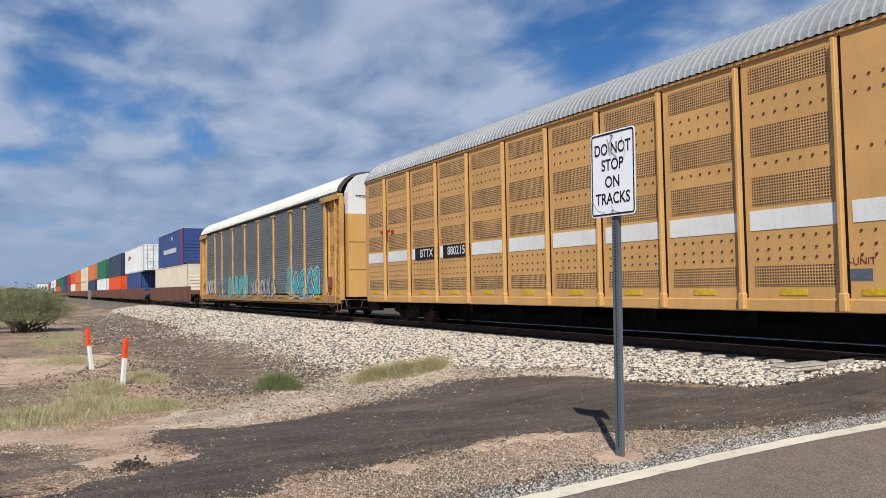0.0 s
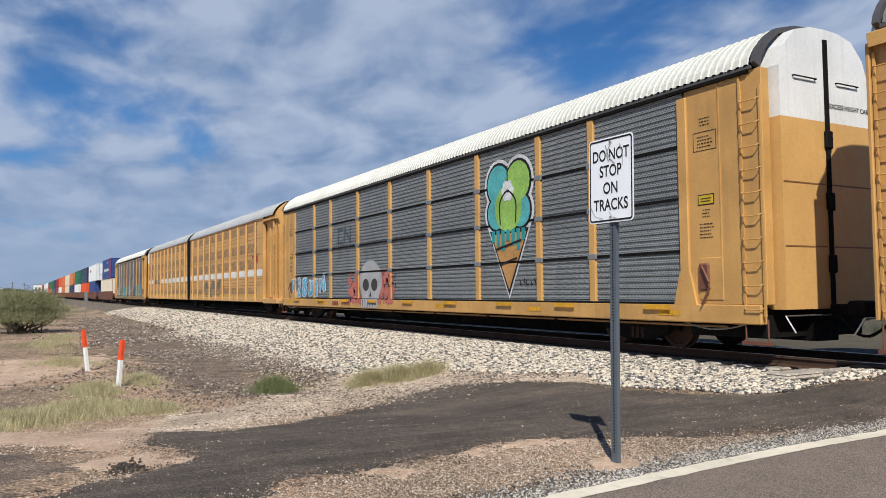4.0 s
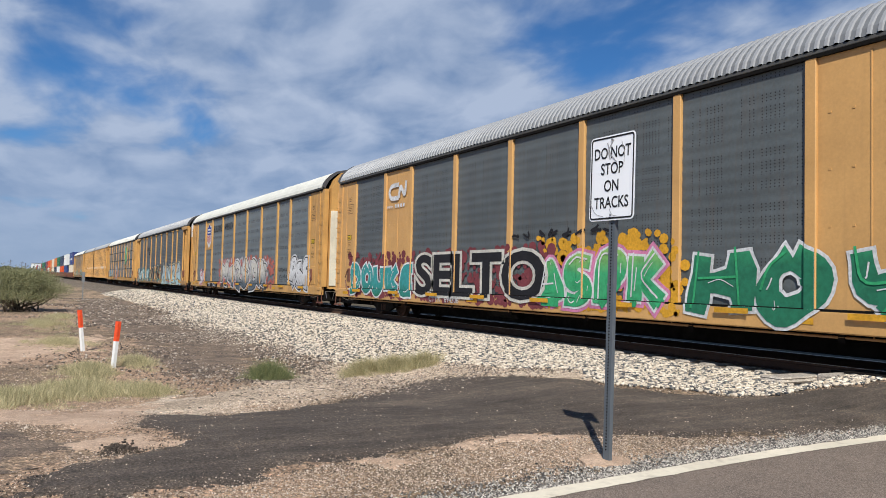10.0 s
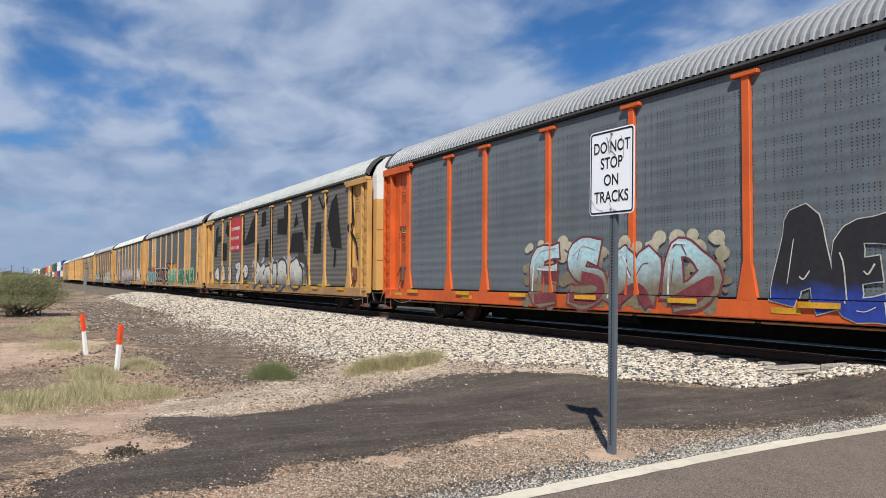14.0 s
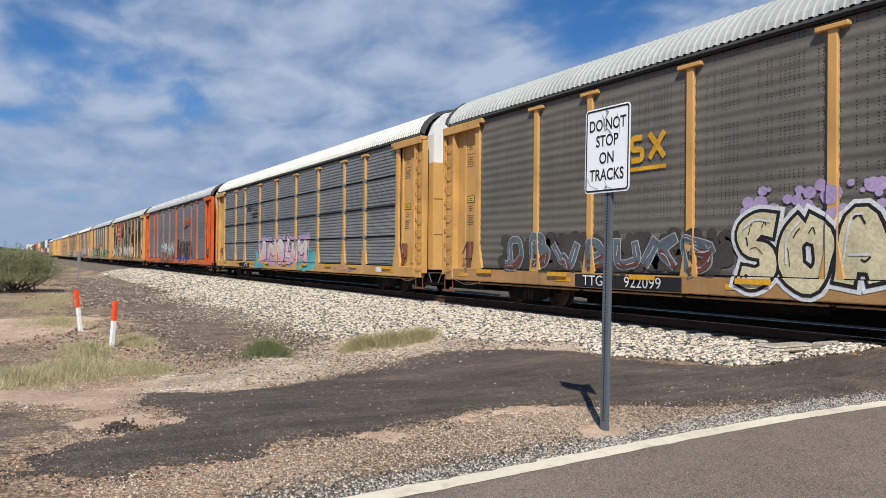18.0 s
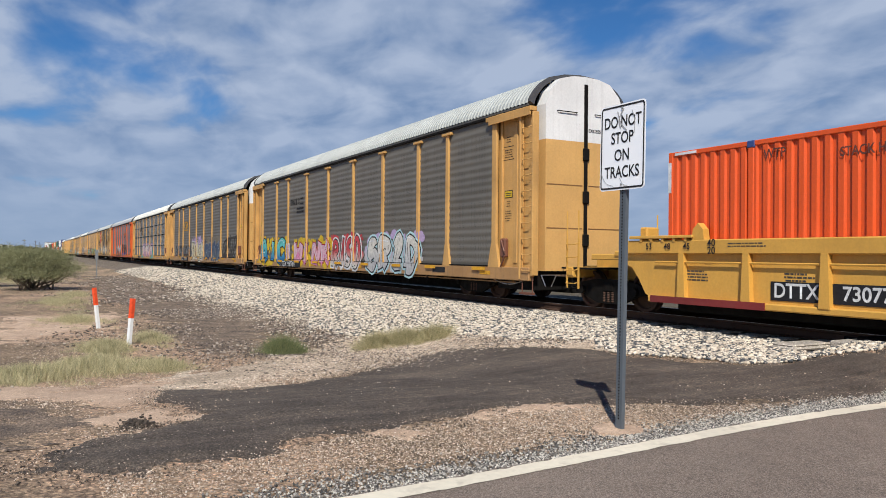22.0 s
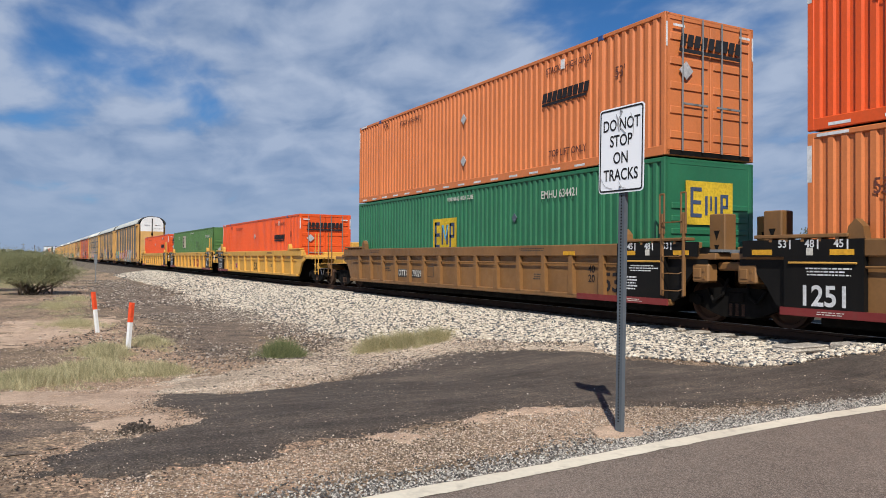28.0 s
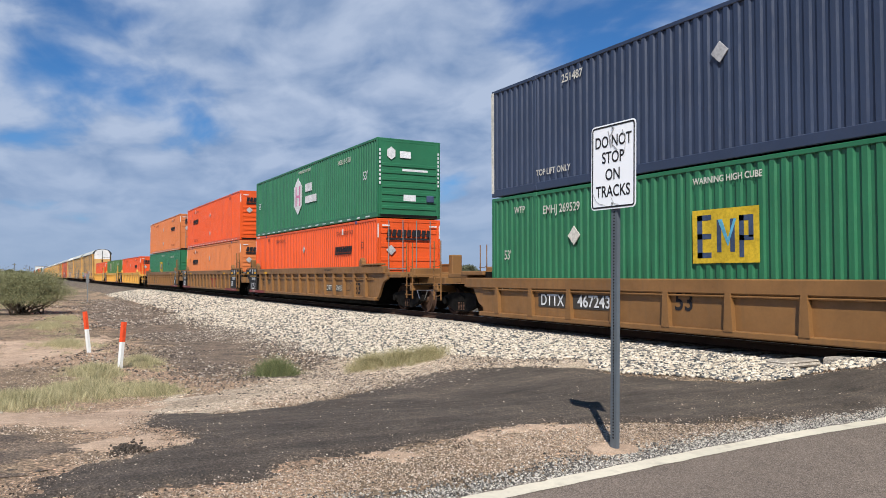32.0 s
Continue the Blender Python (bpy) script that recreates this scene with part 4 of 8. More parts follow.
def ladder_shape(w, z0, z1, step=0.40):
    """Stiles and sagging round rungs in the x-z plane."""
    s = [box(-w / 2 - 0.02, -w / 2 + 0.02, -0.015, 0.015, zed(z0), zed(z1)), box(w / 2 - 0.02, w / 2 + 0.02, -0.015, 0.015, zed(z0), zed(z1))]
    z = z0 + 0.15
    while z < z1 - 0.05:
        s += [rod((-w / 2, -0.02, zed(z)), (-w / 2 + 0.05, -0.07, zed(z) - 0.03), 0.011, 6), rod((-w / 2 + 0.05, -0.07, zed(z) - 0.03), (w / 2 - 0.05, -0.07, zed(z) - 0.03), 0.011, 6), rod((w / 2 - 0.05, -0.07, zed(z) - 0.03), (w / 2, -0.02, zed(z)), 0.011, 6)]
        z += step
    return join(*s)


def post_shape(z0, z1, w=0.17, cap=True, flare=True):
    s = [box(-w / 2, w / 2, -1.545, -1.46, zed(z0), zed(z1), 0.012)]
    if flare:
        v = [(-w * 1.25, -1.553, zed(z0 - 0.02)), (w * 1.25, -1.553, zed(z0 - 0.02)), (w * 0.52, -1.547, zed(z0 + 0.62)), (-w * 0.52, -1.547, zed(z0 + 0.62))]
        s.append((v + [(x, -1.47, z) for x, y, z in v], [(0, 1, 2, 3), (0, 4, 5, 1), (1, 5, 6, 2), (2, 6, 7, 3), (3, 7, 4, 0)]))
    if cap:
        s.append(box(-0.28, 0.28, -1.585, -1.46, zed(z1 - 0.03), zed(z1 + 0.05), 0.012))
    return join(*s)


POSTS = (-9.03, -7.07, -4.245, -1.415, 1.415, 4.245, 7.07, 9.03)
EDGES = (-11.68,) + POSTS + (11.68,)


def autorack(label, place, body, screen, roof, sill=None, cap="white", style="ribbed", bay="yellow", ribs=(0.105, 0.022), solid=(), flush=False, plain_roof=False):
    """A covered car carrier: side screens between posts, ribbed roof, end doors, sill, trucks."""
    car = thing("autorack", label, "railway car", group="cars of the train")
    b = M[body]
    sill = M[sill or body]
    top = shared(("roof", plain_roof), lambda: roof_shape(-13.25, 13.25, 0.172, 0.010 if plain_roof else 0.026), M[roof])
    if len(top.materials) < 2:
        # on some roofs sunlight is painted in: brighter rib tops and sunward slopes
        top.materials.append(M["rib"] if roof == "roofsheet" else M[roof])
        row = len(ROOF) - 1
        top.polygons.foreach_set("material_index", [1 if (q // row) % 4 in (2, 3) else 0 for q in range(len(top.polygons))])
    part("roof", top, None, car, "ribbed metal roof")
    for s in (-1, 1):
        part("eave_rail", shared(("eave_rail", s), lambda s=s: box(-13.3, 13.3, min(s * 1.50, s * 1.56), max(s * 1.50, s * 1.56), zed(5.27), zed(5.335), 0.010), M["fascia"]), None, car)
        part("eave_gap", shared(("eave_gap", s), lambda s=s: box(-13.2, 13.2, min(s * 1.48, s * 1.555), max(s * 1.48, s * 1.555), zed(5.215), zed(5.268)), M["black"]), None, car)
        # solid black strip in place of the shadow between screens and sill
        part("sill_shade_strip", shared(("sill_shade_strip", s), lambda s=s: box(-11.6, 11.6, min(s * 1.47, s * 1.546), max(s * 1.47, s * 1.546), zed(1.195), zed(1.232)), M["black"]), None, car)
        part("side_sill", shared(("side_sill", s), lambda s=s: box(-13.35, 13.35, min(s * 1.38, s * 1.55), max(s * 1.38, s * 1.55), zed(0.86), zed(1.20), 0.02), sill), None, car)
    part("deck", shared("deck", lambda: join(box(-13.3, 13.3, -1.4, 1.4, zed(1.05), zed(1.15)), box(-13.5, 13.5, -0.3, 0.3, zed(0.55), zed(1.05)), box(-13.3, -11.6, -1.34, 1.34, zed(0.62), zed(1.06), 0.02), box(11.6, 13.3, -1.34, 1.34, zed(0.62), zed(1.06), 0.02), box(-8.6, 8.6, -0.3, 0.3, zed(0.43), zed(0.75), 0.03), *[box(x - 0.06, x + 0.06, -1.38, 1.38, zed(0.72), zed(1.06)) for x in (-7.5, -4.5, -1.5, 1.5, 4.5, 7.5)]), M["black"]), None, car, "black underframe")
    part("far_side", shared("far_side", lambda: box(-13.2, 13.2, 1.42, 1.50, zed(1.2), zed(5.26)), M[screen]), None, car)
    for k in range(9):
        w = EDGES[k + 1] - EDGES[k]
        x = (EDGES[k] + EDGES[k + 1]) / 2
        if k in solid:
            part("plain_panel", shared(("plain_panel", round(w, 2)), lambda w=w: join(box(-w / 2, w / 2, -0.02, 0.03, zed(1.22), zed(5.22)), box(-0.012, 0.012, -0.03, 0.0, zed(1.3), zed(5.15)), *[box(q - 0.022, q + 0.022, -0.028, 0.0, zed(z), zed(z + 0.035)) for q in (-w * 0.34, -w * 0.14, w * 0.12, w * 0.34) for z in (1.6, 2.5, 3.4, 4.3)]), b), None, car, "plain painted panel", (x, -1.475, 0))
            continue
        part("screen", shared(("screen", round(w, 2), ribs), lambda w=w: ribbed_panel(w, 1.22, 5.22, *ribs), M[screen]), None, car, at=(x, -1.475, 0))
        if style == "tiers":
            for z in (2.20, 3.20, 4.20):
                part("joint_strip", shared(("joint_strip", round(w, 2)), lambda w=w: join(box(-w / 2, w / 2, -1.515, -1.49, -0.028, 0.028)), M["black"]), None, car, at=(x, 0, zed(z)))
    for x in POSTS:
        part("post", shared(("post", style, flush), lambda: post_shape(1.20, 5.10 if not flush else 5.24, 0.17 if not flush else 0.20, style != "plain" and not flush, style != "plain" and not flush), b), None, car, at=(x, 0, 0))
    if style == "tiers":
        for x in POSTS:
            for z in (2.20, 3.20, 4.20):
                part("bolt_plate", shared("bolt_plate", lambda: box(-0.14, 0.14, -1.555, -1.50, -0.06, 0.06, 0.01), M["silver"]), None, car, at=(x, 0, zed(z)))
    for s in (-1, 1):
        e = 11.68 * s
        part("corner_post", shared(("corner_post", s), lambda s=s: post_shape(1.20, 5.10, 0.22, False, True), b), None, car, at=(e, 0, 0))
        bx = lambda a, c, *r: box(min(a * s, c * s), max(a * s, c * s), *r)
        if flush:
            part("end_panel", shared(("end_panel", s), lambda: join(bx(11.72, 13.45, -1.50, -1.30, zed(1.2), zed(5.27), 0.01), bx(12.52, 12.545, -1.512, -1.49, zed(1.3), zed(5.2)), bx(12.0, 12.55, -1.515, -1.49, zed(1.28), zed(2.05), 0.008), bx(12.98, 13.02, -1.53, -1.48, zed(1.25), zed(5.2))), b), None, car, "flush painted end panel")
        part("end_bay", shared(("end_bay", s), lambda: join(bx(11.7, 13.25, -1.40, -1.30, zed(1.2), zed(5.2)), bx(12.45, 12.62, -1.425, -1.39, zed(1.3), zed(5.0), 0.012), bx(11.86, 11.94, -1.45, -1.39, zed(1.25), zed(5.1), 0.01)), M[bay]), None, car, "recessed plain end panel")
        flush or part("header", shared(("header", s), lambda: join(bx(11.35, 13.46, -1.62, -1.40, zed(5.12), zed(5.24), 0.012), bx(11.5, 13.44, -1.62, -1.58, zed(5.02), zed(5.13))), b), None, car)
        if not flush:
            part("end_post", shared(("end_post", s), lambda: bx(12.90, 12.98, -1.57, -1.38, zed(0.9), zed(5.1), 0.012), b), None, car)
            part("ladder_panel", shared(("ladder_panel", s), lambda: bx(12.975, 13.465, -1.47, -1.42, zed(1.0), zed(5.1), 0.008), b), None, car, "painted panel behind the ladder")
            part("outer_post", shared(("outer_post", s), lambda: bx(13.46, 13.52, -1.57, -1.38, zed(1.0), zed(5.1), 0.012), b), None, car)
        lad = shared(("ladder", s), lambda: ladder_shape(0.40, 1.0, 4.95), b)
        part("ladder", lad, None, car, "steel ladder", at=(13.22 * s, -1.52, 0))
        xe = 13.62 * s
        leaf = M["enddoor"] if bay == "yellow" else M[bay]
        crest = [(1.25, 5.30), (1.12, 5.66), (0.80, 5.98), (0.4, 6.08), (0, 6.10), (-0.4, 6.08), (-0.80, 5.98), (-1.12, 5.66), (-1.25, 5.30)]
        split = 4.42
        lower = [(-1.25, zed(1.12)), (1.25, zed(1.12)), (1.25, zed(split)), (-1.25, zed(split))]
        upper = [(-1.25, zed(split)), (1.25, zed(split))] + [(y, zed(z)) for y, z in crest]
        door = part("end_door", shared(("end_door", s), lambda: loft(lower, 13.2 * s, xe) if s > 0 else loft(lower[::-1], 13.2 * s, xe), leaf), None, car, "tall end door")
        part("far_end_post", shared(("far_end_post", s), lambda: bx(12.9, 13.25, 1.36, 1.52, zed(1.1), zed(5.1), 0.012), b), None, car)
        for z in (2.2, 3.3):
            part("door_seam", shared(("door_joint", s), lambda: join(bx(13.62, 13.628, -1.22, -0.1, -0.012, 0.012), bx(13.62, 13.628, 0.1, 1.22, -0.012, 0.012)), M["brown"]), None, door, at=(0, 0, zed(z)))
        for y in (-0.6, 0.6):
            part("grab_iron", shared(("grab_iron", s), lambda: join(rod((13.66 * s, -0.3, 0), (13.66 * s, 0.3, 0), 0.014, 6), rod((13.6 * s, -0.3, 0), (13.66 * s, -0.3, 0), 0.014, 6), rod((13.6 * s, 0.3, 0), (13.66 * s, 0.3, 0), 0.014, 6)), M["black"]), None, door, at=(0, y, zed(5.15)))
        if s > 0 and cap == "white":
            write("lettering", "EXCESS HEIGHT CAR", 0.085, M["black"], door, (13.627, 0.66, zed(4.72)), 0.002).rotation_euler.z = radians(90)
        part("door_top", shared(("door_top", s), lambda: loft(upper, 13.2 * s, xe) if s > 0 else loft(upper[::-1], 13.2 * s, xe), M[cap]), None, door, "weathered light upper end panel")
        part("door_seam", shared(("door_seam", s), lambda: bx(13.62, 13.65, -0.05, 0.05, zed(1.2), zed(5.9)), M["black"]), None, door)
        for z in (1.9, 3.0, 4.1):
            part("door_lock", shared(("door_lock", s), lambda: bx(13.62, 13.68, -0.10, 0.10, -0.16, 0.16, 0.02), M["black"]), None, door, at=(0, 0, zed(z)))
        part("roof_band", shared(("roof_band", s), lambda: loft([(y * 1.012, zed(z + 0.025)) for y, z in ROOF] + [(y * 0.93, zed(z - 0.05)) for y, z in ROOF[::-1]], 13.30 * s, 13.40 * s), M["darkroof"]), None, car)
        part("handbrake", shared(("handbrake", s), lambda: join(bx(12.0, 12.25, -1.55, -1.42, zed(1.45), zed(1.95), 0.03), rod((12.12 * s, -1.58, zed(1.9)), (12.3 * s, -1.60, zed(1.6)), 0.02), rod((12.3 * s, -1.58, zed(1.5)), (12.12 * s, -1.6, zed(1.2)), 0.02)), M["oxide"]), None, car, "greasy brown hand brake gear")
        part("step", shared(("step", s), lambda: join(bx(12.95, 13.5, -1.56, -1.46, zed(0.52), zed(0.58)), rod((13.0 * s, -1.5, zed(0.55)), (13.0 * s, -1.5, zed(0.95)), 0.015, 6), rod((13.45 * s, -1.5, zed(0.55)), (13.45 * s, -1.5, zed(0.95)), 0.015, 6)), M["oxide"]), None, car)
        chain = [(11.35 + 0.2 * k, 0.62 - 0.17 * math.sin(math.pi * k / 9)) for k in range(10)]
        part("chain", shared(("chain", s), lambda: join(*[rod((a[0] * s, -1.44, a[1]), (c[0] * s, -1.44, c[1]), 0.014, 5) for a, c in zip(chain, chain[1:])]), M["steel"]), None, car)
        add_truck(car, 9.9 * s, True)
        add_coupler(car, 13.85 * s, s)
    part("air_tank", shared("air_tank", lambda: rod((-3.2, -0.8, 0.48), (-1.8, -0.8, 0.48), 0.2, 14), M["black"]), None, car)
    part("brake_pipe", shared("brake_pipe", lambda: join(rod((-12.5, -1.36, 0.5), (12.5, -1.36, 0.5), 0.022, 6), *[rod((x, -1.36, 0.5), (x, -1.36, 0.62), 0.012, 5) for x in (-8, -4, 0, 4, 8)]), M["tan"]), None, car)
    car["recessed"] = not flush
    return coupled(car, place)


def container(label, place, z, paint_name, ends="doors", rear=None, length=16.15, lower=0.0):
    """A ribbed steel box with rails, corner posts, castings and an end of doors or ribs. z: its floor."""
    h, w = 2.90, 1.295
    c = thing("container", label, "shipping container", group="containers on the train")
    m = M[paint_name]
    L = length / 2

    def side(s):
        n = round((length - 0.24) / 0.235)
        p = (length - 0.24) / n
        xs, ds = [], []
        for k in range(n):
            for u, d in ((0.0, 0), (0.40, 0), (0.52, 1), (0.88, 1)):
                xs.append(-L + 0.12 + (k + u) * p), ds.append(d * 0.040)
        xs.append(L - 0.12), ds.append(0)
        v = [(x, s * (w - 0.012 - d), zz) for x, d in zip(xs, ds) for zz in (0.14, h - 0.08)]
        f = [(2 * i, 2 * i + 2, 2 * i + 3, 2 * i + 1) for i in range(len(xs) - 1)]
        return (v, f) if s < 0 else (v, [tuple(reversed(q)) for q in f])

    for s in (-1, 1):
        part("side_panel", shared(("side_panel", s, length), lambda s=s: side(s), m), None, c)
        a, e = min(s * w, s * (w - 0.08)), max(s * w, s * (w - 0.08))
        part("top_rail", shared(("top_rail", s, length), lambda: box(-L, L, a, e, h - 0.09, h, 0.012), m), None, c)
        part("bottom_rail", shared(("bottom_rail", s, length), lambda: box(-L, L, a, e, 0.0, 0.20, 0.012), m), None, c)
        for x in (-L + 0.06, -6.1, 6.1, L - 0.06):
            part("corner_post", shared(("corner_post", s), lambda: box(-0.06, 0.06, a - 0.004, e + 0.004, 0.0, h + 0.002, 0.012), m), None, c, at=(x, 0, 0))
        for x in (-6.1, 6.1):
            for zz in (0.0, h - 0.13):
                part("casting", shared(("casting", s, zz > 0), lambda: box(-0.09, 0.09, a - 0.012, e + 0.012, 0.0, 0.135, 0.02), M["c_blue"] if zz and paint_name in ("c_orange", "c_pale") else M["rust"] if s > 0 else m), None, c, at=(x, 0, zz))
    part("roof", shared(("roof", length), lambda: box(-L, L, -w + 0.02, w - 0.02, h - 0.05, h - 0.01), m), None, c)
    part("floor", shared(("floor", length), lambda: box(-L, L, -w + 0.02, w - 0.02, 0.02, 0.12), M["black"]), None, c)
    part("front_wall", shared(("front_wall", length), lambda: box(-L + 0.01, -L + 0.06, -w + 0.05, w - 0.05, 0.1, h - 0.05), m), None, c)
    if ends == "doors":
        for s in (-1, 1):
            door = part("door", shared(("door", s, length), lambda s=s: join(box(L - 0.06, L - 0.02, min(0.01 * s, s * 1.2), max(0.01 * s, s * 1.2), 0.14, h - 0.10, 0.01), *[box(L - 0.025, L + 0.005, min(0.08 * s, s * 1.15), max(0.08 * s, s * 1.15), zz, zz + 0.16, 0.03) for zz in (0.35, 0.85, 1.35, 1.85, 2.35)]), m), None, c)
            for y in (0.28, 0.85):
                part("lock_bar", shared(("lock_bar", length), lambda: rod((L + 0.04, 0, 0.10), (L + 0.04, 0, h - 0.05), 0.018, 8), M["silver"]), None, door, at=(0, s * y, 0))
                part("bar_handle", shared(("bar_handle", s, length), lambda s=s: box(L + 0.03, L + 0.06, min(0, 0.4 * s), max(0, 0.4 * s), 1.05, 1.09), M["silver"]), None, door, at=(0, s * y * 0.5, 0))
    else:
        wall = part("end_wall", shared(("end_wall", length), lambda: box(L - 0.06, L - 0.01, -1.2, 1.2, 0.1, h - 0.05), m), None, c, "end wall with level ribs")
        for k in range(7):
            part("end_rib", shared(("end_rib", length), lambda: box(L - 0.02, L + 0.02, -1.12, 1.12, 0, 0.13, 0.03), m), None, wall, at=(0, 0, 0.3 + 0.26 * k))
    for y in (-1, 1):
        part("end_post", shared(("end_post", y, length), lambda y=y: box(L - 0.10, L, min(y * 1.15, y * w), max(y * 1.15, y * w), 0, h, 0.015), m), None, c)
    for zz in (0.0, h - 0.14):
        part("end_beam", shared(("end_beam", length), lambda: box(L - 0.10, L - 0.004, -w + 0.02, w - 0.02, 0, 0.14, 0.015), m), None, c, at=(0, 0, zz))
    ob = coupled(c, place)
    ob.location.z = z
    TRAIN[-1] = (ob, place, z)
    return ob


def small_print(parent, x, z, rows, wide, y, ink, seed, high=0.028, step=0.055):
    """Rows of small painted print: short bars of uneven length. z: the top row."""
    rng = random.Random(seed)
    lines = []
    for q in range(rows):
        a, end = x - wide * rng.uniform(0.85, 1.0), x + wide * rng.uniform(0.4, 1.0)
        while a < end:
            c = min(end, a + rng.uniform(0.03, 0.11))
            lines.append(box(a, c, y - 0.004, y, z - step * q, z - step * q + high))
            a = c + 0.02
    ob = part("small_print", join(*lines), INK[ink], parent, "rows of small painted print")
    ob["kind"] = "stuff"
    return ob


def well_unit(car, x, paint_name, left_truck, right_truck, drop=0.0, pitch=1.5):
    """One well of an articulated car: side sills with ribs, end platforms, guides."""
    m = M[paint_name]
    unit = part("well", shared("well_floor", lambda: join(box(-8.15, 8.15, -1.3, 1.3, zed(0.58), zed(0.66)), box(-7.9, 7.9, -1.22, 1.22, zed(0.43), zed(0.59), 0.03), box(-8.25, -8.15, -1.4, 1.4, zed(0.62), zed(1.6)), box(8.15, 8.25, -1.4, 1.4, zed(0.62), zed(1.6))), M["black"]), None, car, "well between deep side sills", (x, 0, 0))
    for s in (-1, 1):
        y0, y1 = min(s * 1.36, s * 1.44), max(s * 1.36, s * 1.44)
        top0, top1 = min(s * 1.34, s * 1.53), max(s * 1.34, s * 1.53)
        part("side_web", shared(("side_web", s, drop), lambda: box(-8.3, 8.3, y0, y1, zed(0.66 - drop / 2), zed(1.62 - drop)), m), None, unit)
        part("top_chord", shared(("top_chord", s, drop), lambda: box(-9.1, 9.1, top0, top1, zed(1.56 - drop), zed(1.83 - drop), 0.02), m), None, unit)
        part("bottom_chord", shared(("bottom_chord", s, drop), lambda: box(-8.4, 8.4, top0, top1, zed(0.60 - drop / 2), zed(0.72 - drop / 2), 0.02), m), None, unit)
        for k in range(-int(7.6 / pitch), int(7.6 / pitch) + 1):
            part("rib", shared(("rib", s, drop), lambda: loft([(-0.10, zed(0.70 - drop / 2)), (0.10, zed(0.70 - drop / 2)), (0.06, zed(1.58 - drop)), (-0.06, zed(1.58 - drop))], min(s * 1.40, s * 1.545), max(s * 1.40, s * 1.545), "y"), m), None, unit, at=(k * pitch, 0, 0))
        part("pipe", shared(("pipe", s, drop), lambda: rod((-8.2, s * 1.50, zed(1.40 - drop * 0.7)), (8.2, s * 1.50, zed(1.40 - drop * 0.7)), 0.02, 6), m), None, unit)
        for e in (-1, 1):
            ex = lambda a, c, *r: box(min(a * e, c * e), max(a * e, c * e), *r)
            # the sill sweeps up over the truck
            curve = [(8.3, zed(0.62)), (8.55, zed(0.75)), (8.75, zed(1.05)), (8.95, zed(1.28)), (9.3, zed(1.38 - drop / 2)), (9.3, zed(1.72 - drop)), (8.3, zed(1.72 - drop))]
            part("bolster_arm", shared(("bolster_arm", s, e, drop), lambda: loft([(q * e, z) for q, z in (curve if e > 0 else curve[::-1])], y0, y1, "y"), M["blackpaint"] if (e < 0 and not left_truck or e > 0 and not right_truck) and s < 0 else m), None, unit)
            drop or part("guide", shared(("guide", s, e), lambda: join(loft([(6.95 * e, zed(1.82)), (7.25 * e, zed(1.82)), (7.22 * e, zed(2.02)), (7.10 * e, zed(2.14)), (6.98 * e, zed(2.02))][::e], min(s * 1.36, s * 1.52), max(s * 1.36, s * 1.52), "y"), ex(7.2, 8.9, min(s * 1.33, s * 1.57), max(s * 1.33, s * 1.57), zed(1.86), zed(1.92), 0.01), *[ex(7.35 + 0.3 * k, 7.41 + 0.3 * k, min(s * 1.36, s * 1.55), max(s * 1.36, s * 1.55), zed(1.8), zed(1.88)) for k in range(5)]), m), None, unit)
    for e in (-1, 1):
        ex = lambda a, c, *r: box(min(a * e, c * e), max(a * e, c * e), *r)
        part("end_platform", shared(("end_platform", e), lambda: join(ex(8.3, 9.5, -1.45, 1.45, zed(1.50), zed(1.62), 0.02), ex(9.2, 9.55, -0.55, 0.55, zed(1.15), zed(1.75), 0.03)), m), None, unit)
    return unit


